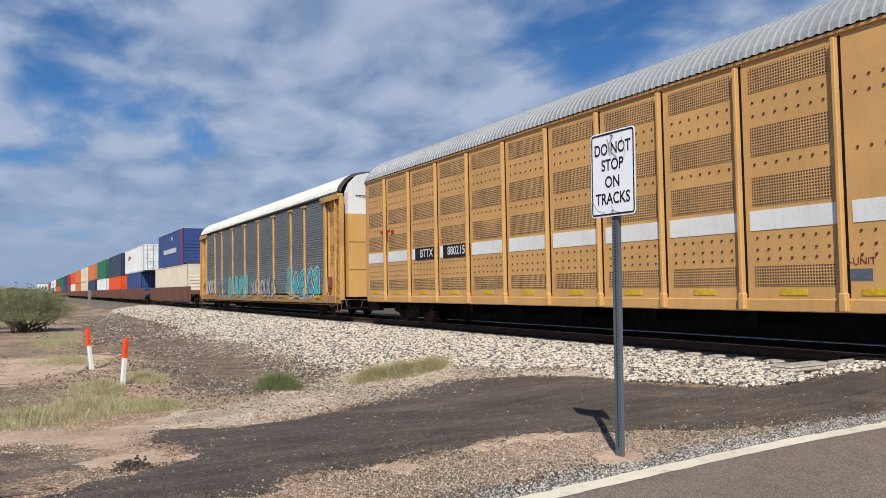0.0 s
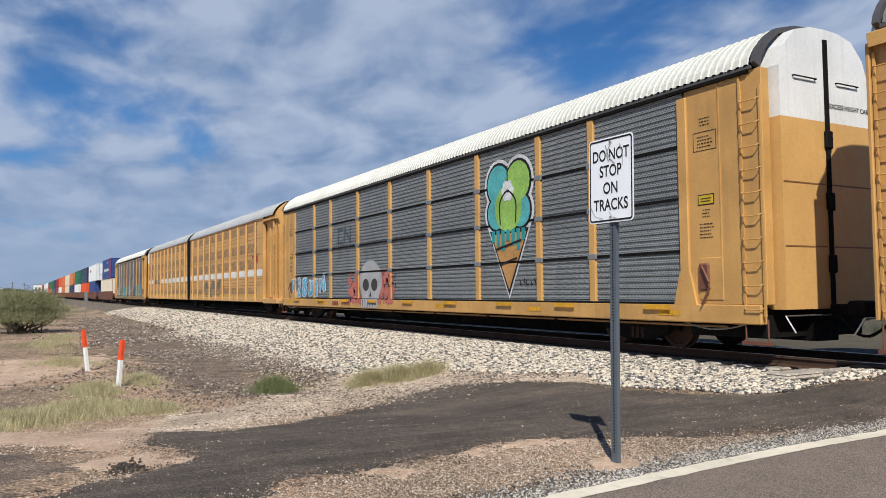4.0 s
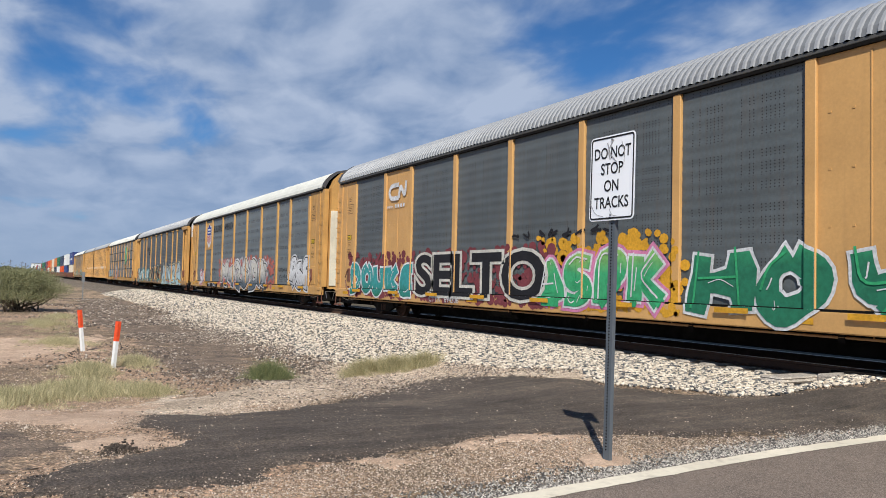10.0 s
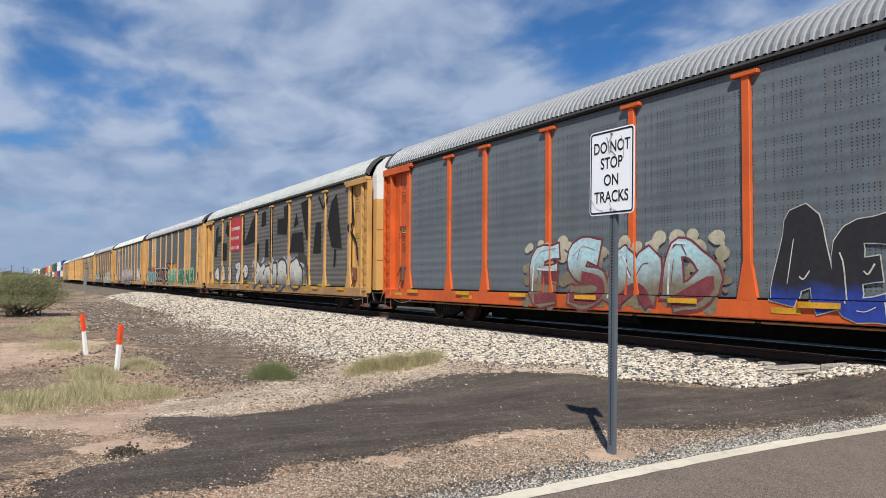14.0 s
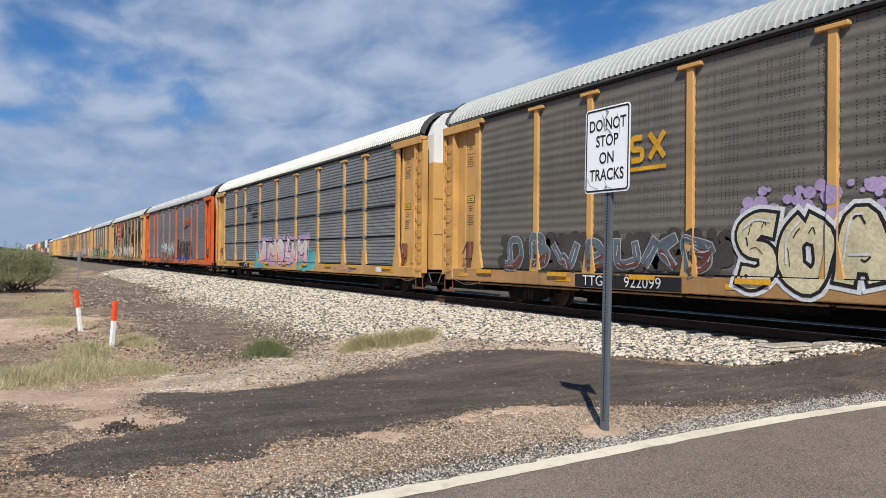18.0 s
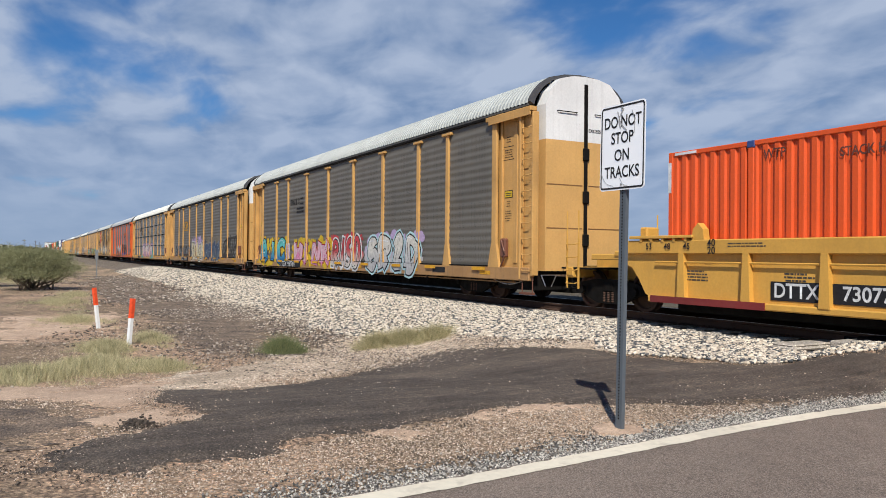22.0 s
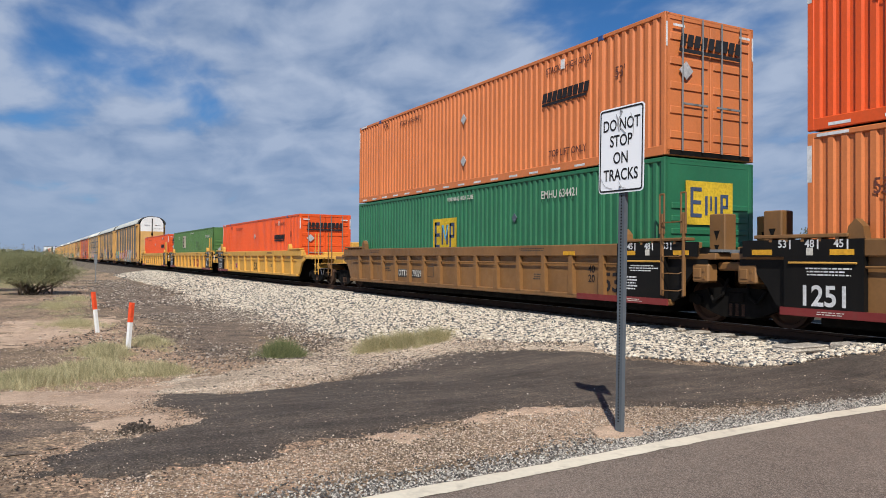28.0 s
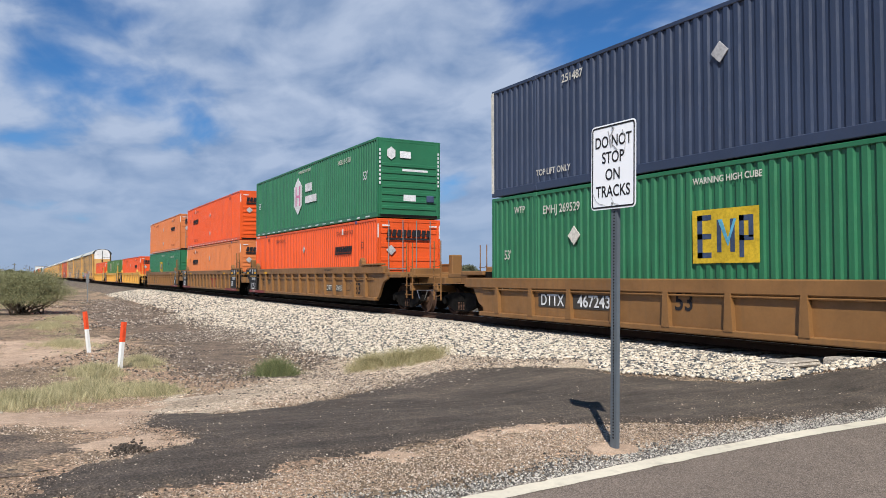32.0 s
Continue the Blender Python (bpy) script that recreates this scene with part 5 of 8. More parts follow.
def well_car(label, places, paint_name, drop=0.0, pitch=1.5):
    """An articulated car of several wells with shared trucks."""
    mid = (places[0] + places[-1]) / 2
    car = thing("well_car", label, "railway car", group="cars of the train")
    m = M[paint_name]
    for k, x in enumerate(places):
        well_unit(car, x - mid, paint_name, k == 0, k == len(places) - 1, drop, pitch)
        if k:
            j = (places[k - 1] + x) / 2 - mid
            add_truck(car, j, True)
            part("articulation", shared("articulation", lambda: join(box(-0.75, 0.75, -0.3, 0.3, zed(0.95), zed(1.35), 0.04), box(-0.35, 0.35, -1.2, 1.2, zed(1.30), zed(1.46), 0.03)), m), None, car, at=(j, 0, 0))
            for dx in (-0.62, 0.62):
                for dy in (-0.75, 0.6):
                    block = part("stop_block", shared("stop_block", lambda: box(-0.19, 0.19, -0.16, 0.16, zed(1.6), zed(2.38), 0.02), m), None, car, at=(j + dx, dy, 0))
                    for z, r in ((1.98, 0.10), (1.72, 0.08)):
                        part("cut_out", shared(("cut_out", r), lambda r=r: loft([(-r * 0.7, r * 0.8), (r * 0.7, r * 0.8), (0, -r)], -0.166, -0.150, "y"), M["black"]), None, block, at=(0, 0, zed(z)))
                part("bracket", shared("joint_bracket", lambda: join(box(-0.20, 0.20, -1.46, -1.20, zed(1.08), zed(1.42), 0.03), box(-0.14, 0.02, -1.475, -1.44, zed(1.16), zed(1.34), 0.01), box(0.07, 0.12, -1.475, -1.44, zed(1.14), zed(1.20)), box(0.07, 0.12, -1.475, -1.44, zed(1.28), zed(1.34))), m), None, car, at=(j + dx * 0.85, 0, 0))
            part("walkway", shared("joint_walkway", lambda: join(box(-1.3, -0.1, -1.38, 1.38, zed(1.64), zed(1.69)), box(0.1, 1.3, -1.38, 1.38, zed(1.62), zed(1.67))), M["silver"]), None, car, "grey steel grating", at=(j, 0, 0))
            paint_name == "wellyellow" and part("tag", shared("joint_tag", lambda: join(box(-0.36, -0.10, -1.47, -1.462, zed(1.45), zed(1.60)), box(-0.22, 0.06, -1.48, -1.472, zed(1.30), zed(1.40))), M["c_white"]), None, car, "white paper tag", at=(j, 0, 0))
            tall = [rod((q, -0.01, zed(2.0)), (q, -0.01, zed(2.78)), 0.018, 6) for q in (-0.34, -0.22, 0.22, 0.34)] + [rod((q, -0.01, zed(2.78)), (q + 0.12, -0.01, zed(2.78)), 0.018, 6) for q in (-0.34, 0.22)]
            part("ladder", shared("well_ladder", lambda: join(ladder_shape(0.52, 0.78, 2.35, 0.33), box(-0.31, -0.25, -0.03, 0.03, zed(0.80), zed(2.4), 0.008), box(0.25, 0.31, -0.03, 0.03, zed(0.80), zed(2.4), 0.008), *tall), m), None, car, "climbing ladder with tall grab irons", at=(j - 1.12, -1.55, 0))
            for dx in (-0.55, 0.55):
                hose = [(0.0, -1.05, zed(1.15)), (0.12 * dx, -1.12, zed(0.85)), (0.5 * dx, -1.14, zed(0.72)), (0.8 * dx, -1.1, zed(0.95))]
                part("air_hose", join(*[rod(hose[k], hose[k + 1], 0.028, 7) for k in range(3)]), M["black"], car, at=(j + dx * 0.4, 0, 0))
    for e, x in ((-1, places[0] - mid - 10.2), (1, places[-1] - mid + 10.2)):
        ex = lambda a, c, *r: box(min(x + a * e, x + c * e), max(x + a * e, x + c * e), *r)
        add_truck(car, x - 0.1 * e, True)
        part("end_frame", join(ex(-1.1, 1.2, -0.35, 0.35, zed(0.95), zed(1.45), 0.03), ex(-1.0, 0.1, -1.42, 1.42, zed(1.42), zed(1.55), 0.02), ex(0.75, 0.95, -1.42, 1.42, zed(1.0), zed(1.25), 0.02)), m, car)
        part("platform_grating", ex(0.1, 1.2, -1.40, 1.40, zed(1.20), zed(1.24)), M["black"], car)
        for y in (-1.42, 1.42):
            part("end_ladder", join(moved(ladder_shape(0.42, 0.75, 1.9, 0.30), x + 0.75 * e, y, 0), rod((x + 0.54 * e, y, zed(1.9)), (x + 0.54 * e, y, zed(2.55)), 0.018, 6), rod((x + 0.96 * e, y, zed(1.9)), (x + 0.96 * e, y, zed(2.55)), 0.018, 6)), m, car, "climbing rungs with tall grab irons")
        part("brake_stand", ex(0.2, 0.45, 0.35, 0.75, zed(1.2), zed(2.2), 0.03), m, car)
        add_coupler(car, x + 1.45 * e, e)
    return coupled(car, mid)



# ---- paint on the cars ----
def spray(name, c, dim=0.75):
    m, nt, b = fresh(name, 0.85)
    b.inputs["Specular IOR Level"].default_value = 0.25
    col = ramp(nt, grain(nt, 1.7, 6), [(0.30, shade(c, dim)), (0.65, shade(c, 1.1))])
    fine = ramp(nt, grain(nt, 18, 6), [(0.3, (0.75, 0.75, 0.75)), (0.6, (1.05, 1.05, 1.05))])
    nt.links.new(blend(nt, 1.0, col, fine, "MULTIPLY"), b.inputs["Base Color"])
    return m


SPRAYS = {
    "black": (0.018, 0.018, 0.022), "white": (0.66, 0.67, 0.68), "pale": (0.40, 0.50, 0.54), "ice": (0.42, 0.62, 0.66), "teal": (0.035, 0.30, 0.30), "sea": (0.10, 0.42, 0.44),
    "green": (0.04, 0.36, 0.15), "lime": (0.30, 0.52, 0.12), "cream": (0.62, 0.55, 0.36), "sand": (0.50, 0.46, 0.34), "pink": (0.62, 0.22, 0.38), "rose": (0.62, 0.36, 0.44), "red": (0.50, 0.05, 0.06),
    "blush": (0.50, 0.16, 0.13), "blue": (0.02, 0.05, 0.30), "sky": (0.12, 0.42, 0.62), "navy": (0.05, 0.075, 0.14), "slate": (0.10, 0.13, 0.16), "silver": (0.42, 0.42, 0.43), "gold": (0.62, 0.42, 0.03),
    "amber": (0.66, 0.34, 0.03), "mauve": (0.42, 0.32, 0.52), "plum": (0.20, 0.05, 0.06), "wine": (0.36, 0.03, 0.035), "bone": (0.60, 0.58, 0.52), "rust": (0.42, 0.13, 0.05), "tan": (0.52, 0.28, 0.10), "smoke": (0.06, 0.055, 0.05), "oxblood": (0.14, 0.05, 0.04), "soot": (0.018, 0.017, 0.017), "primer": (0.20, 0.175, 0.14), "khaki": (0.20, 0.165, 0.105), "pool": (0.10, 0.46, 0.45), "deep": (0.025, 0.20, 0.42), "forest": (0.012, 0.16, 0.085)}
INK = {k: spray("spray_" + k, c) for k, c in SPRAYS.items()}


def disc(x, z, r, n=14, squash=1.0):
    return [(x + r * math.cos(2 * math.pi * k / n), z + r * squash * math.sin(2 * math.pi * k / n)) for k in range(n)]


def ribbon(pts, w, extra=0.0, vary=0.0):
    """One connected brush stroke of width w through the points, its corners rounded off; extra widens it evenly."""
    pts = [tuple(p) for p in pts]
    if len(pts) < 2:
        return [disc(pts[0][0], pts[0][1], w / 2 + extra, 10)]
    for _ in range(2):
        cut = [pts[0]]
        for (ax, az), (cx, cz) in zip(pts, pts[1:]):
            cut += [(ax * 0.8 + cx * 0.2, az * 0.8 + cz * 0.2), (ax * 0.2 + cx * 0.8, az * 0.2 + cz * 0.8)]
        pts = cut + [pts[-1]]
    rails = []
    for k, (x, z) in enumerate(pts):
        (ax, az), (cx, cz) = pts[max(0, k - 1)], pts[min(len(pts) - 1, k + 1)]
        d = math.hypot(cx - ax, cz - az) or 1e-6
        half = w / 2 * (1 + vary * noise.noise((x * 1.3, z * 1.7, 3.1)) * 2) + extra
        push = extra if k in (0, len(pts) - 1) else 0
        x, z = x + (cx - ax) / d * push * (1 if k else -1), z + (cz - az) / d * push * (1 if k else -1)
        nx, nz = -(cz - az) / d * half, (cx - ax) / d * half
        rails.append(((x + nx, z + nz, k * 0.00005), (x - nx, z - nz, k * 0.00005)))
    return [[a[0], a[1], c[1], c[0]] for a, c in zip(rails, rails[1:])]


def on_side(polys, layer, cuts, step=0.00008):
    """Lays flat polygons of (x, z) on a car's side: on posts, screens and sill alike."""
    bm = bmesh.new()
    for k, poly in enumerate(polys):
        area = sum(a[0] * c[1] - c[0] * a[1] for a, c in zip(poly, poly[1:] + poly[:1]))
        poly = poly if area > 0 else poly[::-1]
        bm.faces.new([bm.verts.new((p[0], p[2] if len(p) > 2 else (k % 30) * step, zed(p[1]))) for p in poly])
    if cuts:
        x_low, x_high = min(v.co.x for v in bm.verts), max(v.co.x for v in bm.verts)
        for p in cuts:
            for x in (p - 0.09, p + 0.09):
                if x_low < x < x_high:
                    bmesh.ops.bisect_plane(bm, geom=bm.verts[:] + bm.edges[:] + bm.faces[:], plane_co=(x, 0, 0), plane_no=(1, 0, 0))
        bmesh.ops.bisect_plane(bm, geom=bm.verts[:] + bm.edges[:] + bm.faces[:], plane_co=(0, 0, zed(1.215)), plane_no=(0, 0, 1))
    v, f, seen = [], [], {}
    for face in bm.faces:
        c = face.calc_center_median()
        y = -1.502
        if cuts:
            if c.z < zed(1.215):
                y = -1.556
            elif any(abs(c.x - p) < 0.09 for p in cuts):
                y = -1.550
        ring = []
        for q in face.verts:
            p = (round(q.co.x, 4), round(y - layer * 0.003 - q.co.y, 5), round(q.co.z, 4))
            if p not in seen:
                seen[p] = len(v)
                v.append(p)
            ring.append(seen[p])
        if len(set(ring)) == len(ring) > 2:
            f.append(tuple(ring))
    bm.free()
    return v, f


SIDES = POSTS + (-11.68, 11.68)


def mark(car, name, polys, ink, layer=0, label="", cuts=SIDES):
    ob = part(name, on_side(polys, layer, cuts), INK[ink] if isinstance(ink, str) else ink, car, label)
    if name == "graffiti_cloud":
        ob["kind"] = "stuff"
    return ob


def bars(car, ink, *rects, name="marking", layer=1, cuts=SIDES, label=""):
    for a, b, c, d in rects:
        mark(car, name, [[(a, c), (b, c), (b, d), (a, d)]], ink, layer, label, cuts)


STROKES = {
    "A": (((-0.9, 0), (-0.2, 1), (0.25, 1), (0.9, 0)), ((-0.5, 0.36), (0.5, 0.36))),
    "B": (((-0.8, 0), (-0.8, 1), (0.5, 0.95), (0.6, 0.62), (-0.5, 0.52), (0.85, 0.42), (0.8, 0.05), (-0.8, 0)),),
    "C": (((0.85, 0.8), (0.2, 1), (-0.85, 0.8), (-0.9, 0.2), (0.0, 0), (0.9, 0.2)),),
    "D": (((-0.8, 0), (-0.75, 1), (0.3, 0.97), (0.95, 0.5), (0.3, 0.03), (-0.8, 0)),),
    "E": (((0.8, 1), (-0.8, 0.97), (-0.8, 0), (0.85, 0.03)), ((-0.7, 0.5), (0.6, 0.53))),
    "F": (((0.85, 1), (-0.75, 0.97), (-0.8, 0)), ((-0.7, 0.5), (0.6, 0.53))),
    "H": (((-0.75, 1), (-0.8, 0)), ((0.75, 1), (0.8, 0)), ((-0.75, 0.48), (0.75, 0.52))),
    "I": (((0.1, 1), (-0.1, 0)),),
    "K": (((-0.75, 1), (-0.8, 0)), ((0.85, 1), (-0.5, 0.48), (0.95, 0))),
    "L": (((-0.4, 1), (-0.7, 0.04), (0.9, 0)),),
    "M": (((-0.95, 0), (-0.7, 1), (0, 0.45), (0.7, 1), (0.95, 0)),),
    "N": (((-0.85, 0), (-0.75, 1), (0.75, 0), (0.85, 1)),),
    "O": (((0, 1), (-0.85, 0.75), (-0.85, 0.25), (0, 0), (0.85, 0.25), (0.85, 0.75), (0, 1)),),
    "P": (((-0.8, 0), (-0.8, 1), (0.7, 0.93), (0.75, 0.55), (-0.6, 0.45)),),
    "R": (((-0.8, 0), (-0.8, 1), (0.7, 0.93), (0.7, 0.6), (-0.5, 0.5), (0.9, 0)),),
    "S": (((0.85, 0.88), (0.0, 1), (-0.75, 0.8), (-0.5, 0.56), (0.6, 0.45), (0.8, 0.18), (0, 0), (-0.9, 0.08)),),
    "T": (((-0.9, 0.97), (0.95, 1)), ((0.05, 0.95), (-0.05, 0))),
    "U": (((-0.8, 1), (-0.8, 0.2), (0, 0), (0.8, 0.2), (0.8, 1)),),
    "W": (((-1, 1), (-0.6, 0), (0, 0.6), (0.6, 0), (1, 1)),),
    "X": (((-0.9, 1), (0.9, 0)), ((0.95, 1), (-0.95, 0))),
    "Y": (((-0.85, 1), (-0.5, 0.45), (0.6, 0.5)), ((0.85, 1), (0.7, 0.3), (0.2, 0))),
    "1": (((-0.6, 0.78), (0.1, 1), (0.15, 0)),),
    "2": (((-0.8, 0.75), (0, 1), (0.8, 0.75), (-0.8, 0.02), (0.95, 0.04)),),
    "4": (((0.4, 0), (0.4, 1), (-0.9, 0.35), (0.9, 0.35)),),
    "5": (((0.8, 1), (-0.7, 0.97), (-0.75, 0.55), (0.5, 0.58), (0.8, 0.25), (0, 0), (-0.8, 0.08)),),
    "7": (((-0.85, 0.97), (0.85, 1), (-0.1, 0)),),
    "8": (((0, 0.52), (-0.75, 0.75), (0, 1), (0.75, 0.75), (0, 0.52), (-0.9, 0.24), (0, 0), (0.9, 0.24), (0, 0.52)),),
    "?": (((-0.8, 0.7), (0, 1), (0.8, 0.75), (0.1, 0.45), (0.1, 0.28)), ((0.1, 0.04), (0.12, 0.0))),
}


def letters_for(seed, x0, x1, z0, z1, text, wild=0.12):
    """Strokes of broad sprayed letters, side by side, each drawn a little crooked."""
    rng = random.Random(seed)
    w, h = (x1 - x0) / len(text), z1 - z0
    out = []
    for k, char in enumerate(text):
        a = x0 + w * (k + 0.5) + rng.uniform(-0.04, 0.04) * w
        tilt, grow, lift = rng.uniform(-0.05, 0.15), rng.uniform(0.92, 1.08), rng.uniform(-0.05, 0.03)
        out.append([[(a + (u + rng.uniform(-wild, wild)) * w * 0.38 + (t - 0.5) * tilt * w, z0 + h * (0.10 + lift + 0.80 * grow * t + rng.uniform(-0.3, 0.3) * wild)) for u, t in stroke] for stroke in STROKES[char]])
    return out


def fade(low, high, z=1.75, spread=0.3):
    """Spray paint that goes over from one colour to another at height z."""
    name = "spray_%s_to_%s" % (low, high)
    m, nt, b = fresh(name, 0.85)
    tc = nt.nodes.new("ShaderNodeTexCoord")
    sep = nt.nodes.new("ShaderNodeSeparateXYZ")
    nt.links.new(tc.outputs["Object"], sep.inputs[0])
    wave = calc(nt, "MULTIPLY", calc(nt, "SUBTRACT", grain(nt, 1.2, 5), 0.5), 0.7)
    to = nt.nodes.new("ShaderNodeMapRange")
    to.inputs[1].default_value, to.inputs[2].default_value = zed(z - spread), zed(z + spread)
    nt.links.new(calc(nt, "ADD", sep.outputs[2], wave), to.inputs[0])
    col = blend(nt, to.outputs[0], SPRAYS[low], SPRAYS[high])
    fine = ramp(nt, grain(nt, 9, 7, rough=0.65), [(0.3, (0.70, 0.70, 0.70)), (0.6, (1.06, 1.06, 1.06))])
    nt.links.new(blend(nt, 1.0, col, fine, "MULTIPLY"), b.inputs["Base Color"])
    return m


def piece(car, seed, x0, x1, z0, z1, n, fill, line="black", halo=None, shine=None, cloud=None, fat=0.30, second=None, label="sprayed graffiti letters", text="", wild=0.12, rim=0.05):
    """A graffiti work: a cloud of colour, glow, dark outline, filling and highlights. n: letters without a reading."""
    rng = random.Random(seed + 99)
    if not text:
        text, wild = "".join(rng.choice("ABDEKMNRSUWX28") for _ in range(n)), 0.42
    w = min((x1 - x0) / len(text), (z1 - z0) * 0.9) * fat * 0.80
    inset = w / 2 + rim * 0.5
    sets = letters_for(seed, x0 + inset * 0.4, x1 - inset * 0.4, z0 + inset * 0.7, z1 - inset * 0.7, text, wild)
    if cloud:
        blobs = [disc(rng.uniform(x0 - 0.1, x1 + 0.1), rng.uniform(z0 + 0.1, z1 - 0.05), rng.uniform(0.05, 0.22), 10, 0.8) for _ in range(int((x1 - x0) * 34))]
        mark(car, "graffiti_cloud", blobs, cloud, 0, label)["kind"] = "stuff"
    for name, ink, extra, layer in (("graffiti_glow", halo, rim + 0.07, 1), ("graffiti_outline", line, rim, 3), ("graffiti_fill", fill, 0.0, 5)):
        if ink:
            for s in sets:
                ob = mark(car, name, [q for stroke in s for q in ribbon(stroke, w, extra, 0.34)], ink, layer, label)
                if name == "graffiti_glow":
                    ob["kind"] = "stuff"
    # thin lines drawn over the filling
    thin = []
    for s in sets:
        for stroke in s:
            for (ax, az), (cx, cz) in zip(stroke, stroke[1:]):
                if rng.random() < 0.6:
                    o = rng.uniform(-0.3, 0.3) * w
                    thin += ribbon([(ax + (cx - ax) * 0.25 + o, az + (cz - az) * 0.25), ((ax + cx) / 2 + o * 0.4, (az + cz) / 2 - o), (ax + (cx - ax) * 0.8, az + (cz - az) * 0.8 + o)], rng.uniform(0.012, 0.03))
    if thin and line:
        mark(car, "graffiti_line", thin, line, 8, label)["kind"] = "stuff"
    if second:
        cut = [q for s in sets for stroke in s for q in ribbon([(x + w * 0.12, z - w * 0.1) for x, z in stroke if z < (z0 + z1) / 2 + 0.1] or stroke[:1], w * 0.5)]
        mark(car, "graffiti_shade", cut, second, 7, label)["kind"] = "stuff"
    if shine:
        mark(car, "graffiti_highlight", [q for s in sets for stroke in s for q in ribbon([(x - w * 0.2, z + w * 0.2) for x, z in stroke[:3]], w * 0.10)], shine, 9, label)["kind"] = "stuff"


def overspray(car, x0, x1, z0, z1, ink):
    """Ragged coats of paint behind the letters."""
    rng = random.Random(int(x0 * 100) + 7)
    blots = [disc(rng.uniform(x0, x1), z0 + (z1 - z0) * rng.random() ** 1.3, rng.uniform(0.03, 0.08 + 0.14 * rng.random()), 8, 0.85) for _ in range(int((x1 - x0) * 80))]
    mark(car, "graffiti_cloud", blots, ink, 0, "coat of sprayed colour behind the letters")["kind"] = "stuff"


def scribble(car, seed, x0, x1, z0, z1, ink, n=7, w=0.035, label="thin sprayed scrawl", cuts=SIDES):
    rng = random.Random(seed)
    polys = []
    for row in range(max(1, int((z1 - z0) / 0.28))):
        top = z1 - row * 0.28
        for k in range(n):
            a = x0 + (x1 - x0) * k / n
            d = (x1 - x0) / n
            polys += ribbon([(a + rng.uniform(0, d), top - rng.uniform(0, 0.22)) for _ in range(4)], w)
    mark(car, "scrawl", polys, ink, 4, label, cuts)["kind"] = "stuff"


def words(car, text, height, ink, x, z, stretch=1.0, layer=12, fat=0.0, name="lettering"):
    me = lettering(text, height, fat)
    polys = [[(x + me.vertices[i].co.x * stretch, z + me.vertices[i].co.z, 0.0) for i in p.vertices] for p in me.polygons]
    return mark(car, name, polys, ink, layer)


def car_data(car, ink="black"):
    """Small stencilled boxes and lines of data on the end bays, warning plates on the sill."""
    bars(car, "amber", *[(x - 0.36, x + 0.36, 1.09, 1.185) for x in (-11.2, -8.1, -5.4, -2.8, 0.0, 2.8, 5.6, 8.1, 11.0)], name="reflector", layer=16)
    for s in (-1, 1):
        x, rng = 12.2 * s, random.Random(int(car.location.x) + s)
        base = -32 if car.get("recessed") else 1
        lines = []
        for z, rows, wide in ((4.62, 3, 0.12), (4.28, 4, 0.20), (2.92, 3, 0.10), (2.66, 5, 0.17)):
            for q in range(rows):
                a, end = x - wide * rng.uniform(0.8, 1.0), x + wide * rng.uniform(0.5, 1.0)
                while a < end:
                    b = min(end, a + rng.uniform(0.02, 0.06))
                    lines.append([(a, z - 0.062 * q), (b, z - 0.062 * q), (b, z - 0.062 * q + 0.020), (a, z - 0.062 * q + 0.020)])
                    a = b + 0.018
        mark(car, "stencil", lines, ink, base, "lines of small stencilled data", None)["kind"] = "stuff"
        frame_bars = [(x - 0.27, x + 0.27, 4.03, 4.042), (x - 0.27, x + 0.27, 4.375, 4.387), (x - 0.27, x - 0.258, 4.042, 4.375), (x + 0.258, x + 0.27, 4.042, 4.375)]
        bars(car, ink, *frame_bars, name="stencil_frame", layer=base, cuts=None)
        bars(car, "black", (x - 0.19, x + 0.19, 3.02, 3.22), name="notice_frame", layer=base, cuts=None)
        bars(car, "gold", (x - 0.17, x + 0.17, 3.04, 3.20), name="notice_plate", layer=base + 1, cuts=None)
        bars(car, "smoke", (x - 0.12, x + 0.12, 3.13, 3.15), (x - 0.12, x + 0.10, 3.08, 3.10), name="stencil", layer=base + 2, cuts=None)
    bars(car, "amber", *[(x, x + 0.55, 0.98, 1.08) for x in (-12.6, -8.2, -3.4, 1.9, 6.6, 11.0)], name="reflector", layer=1, cuts=SIDES)

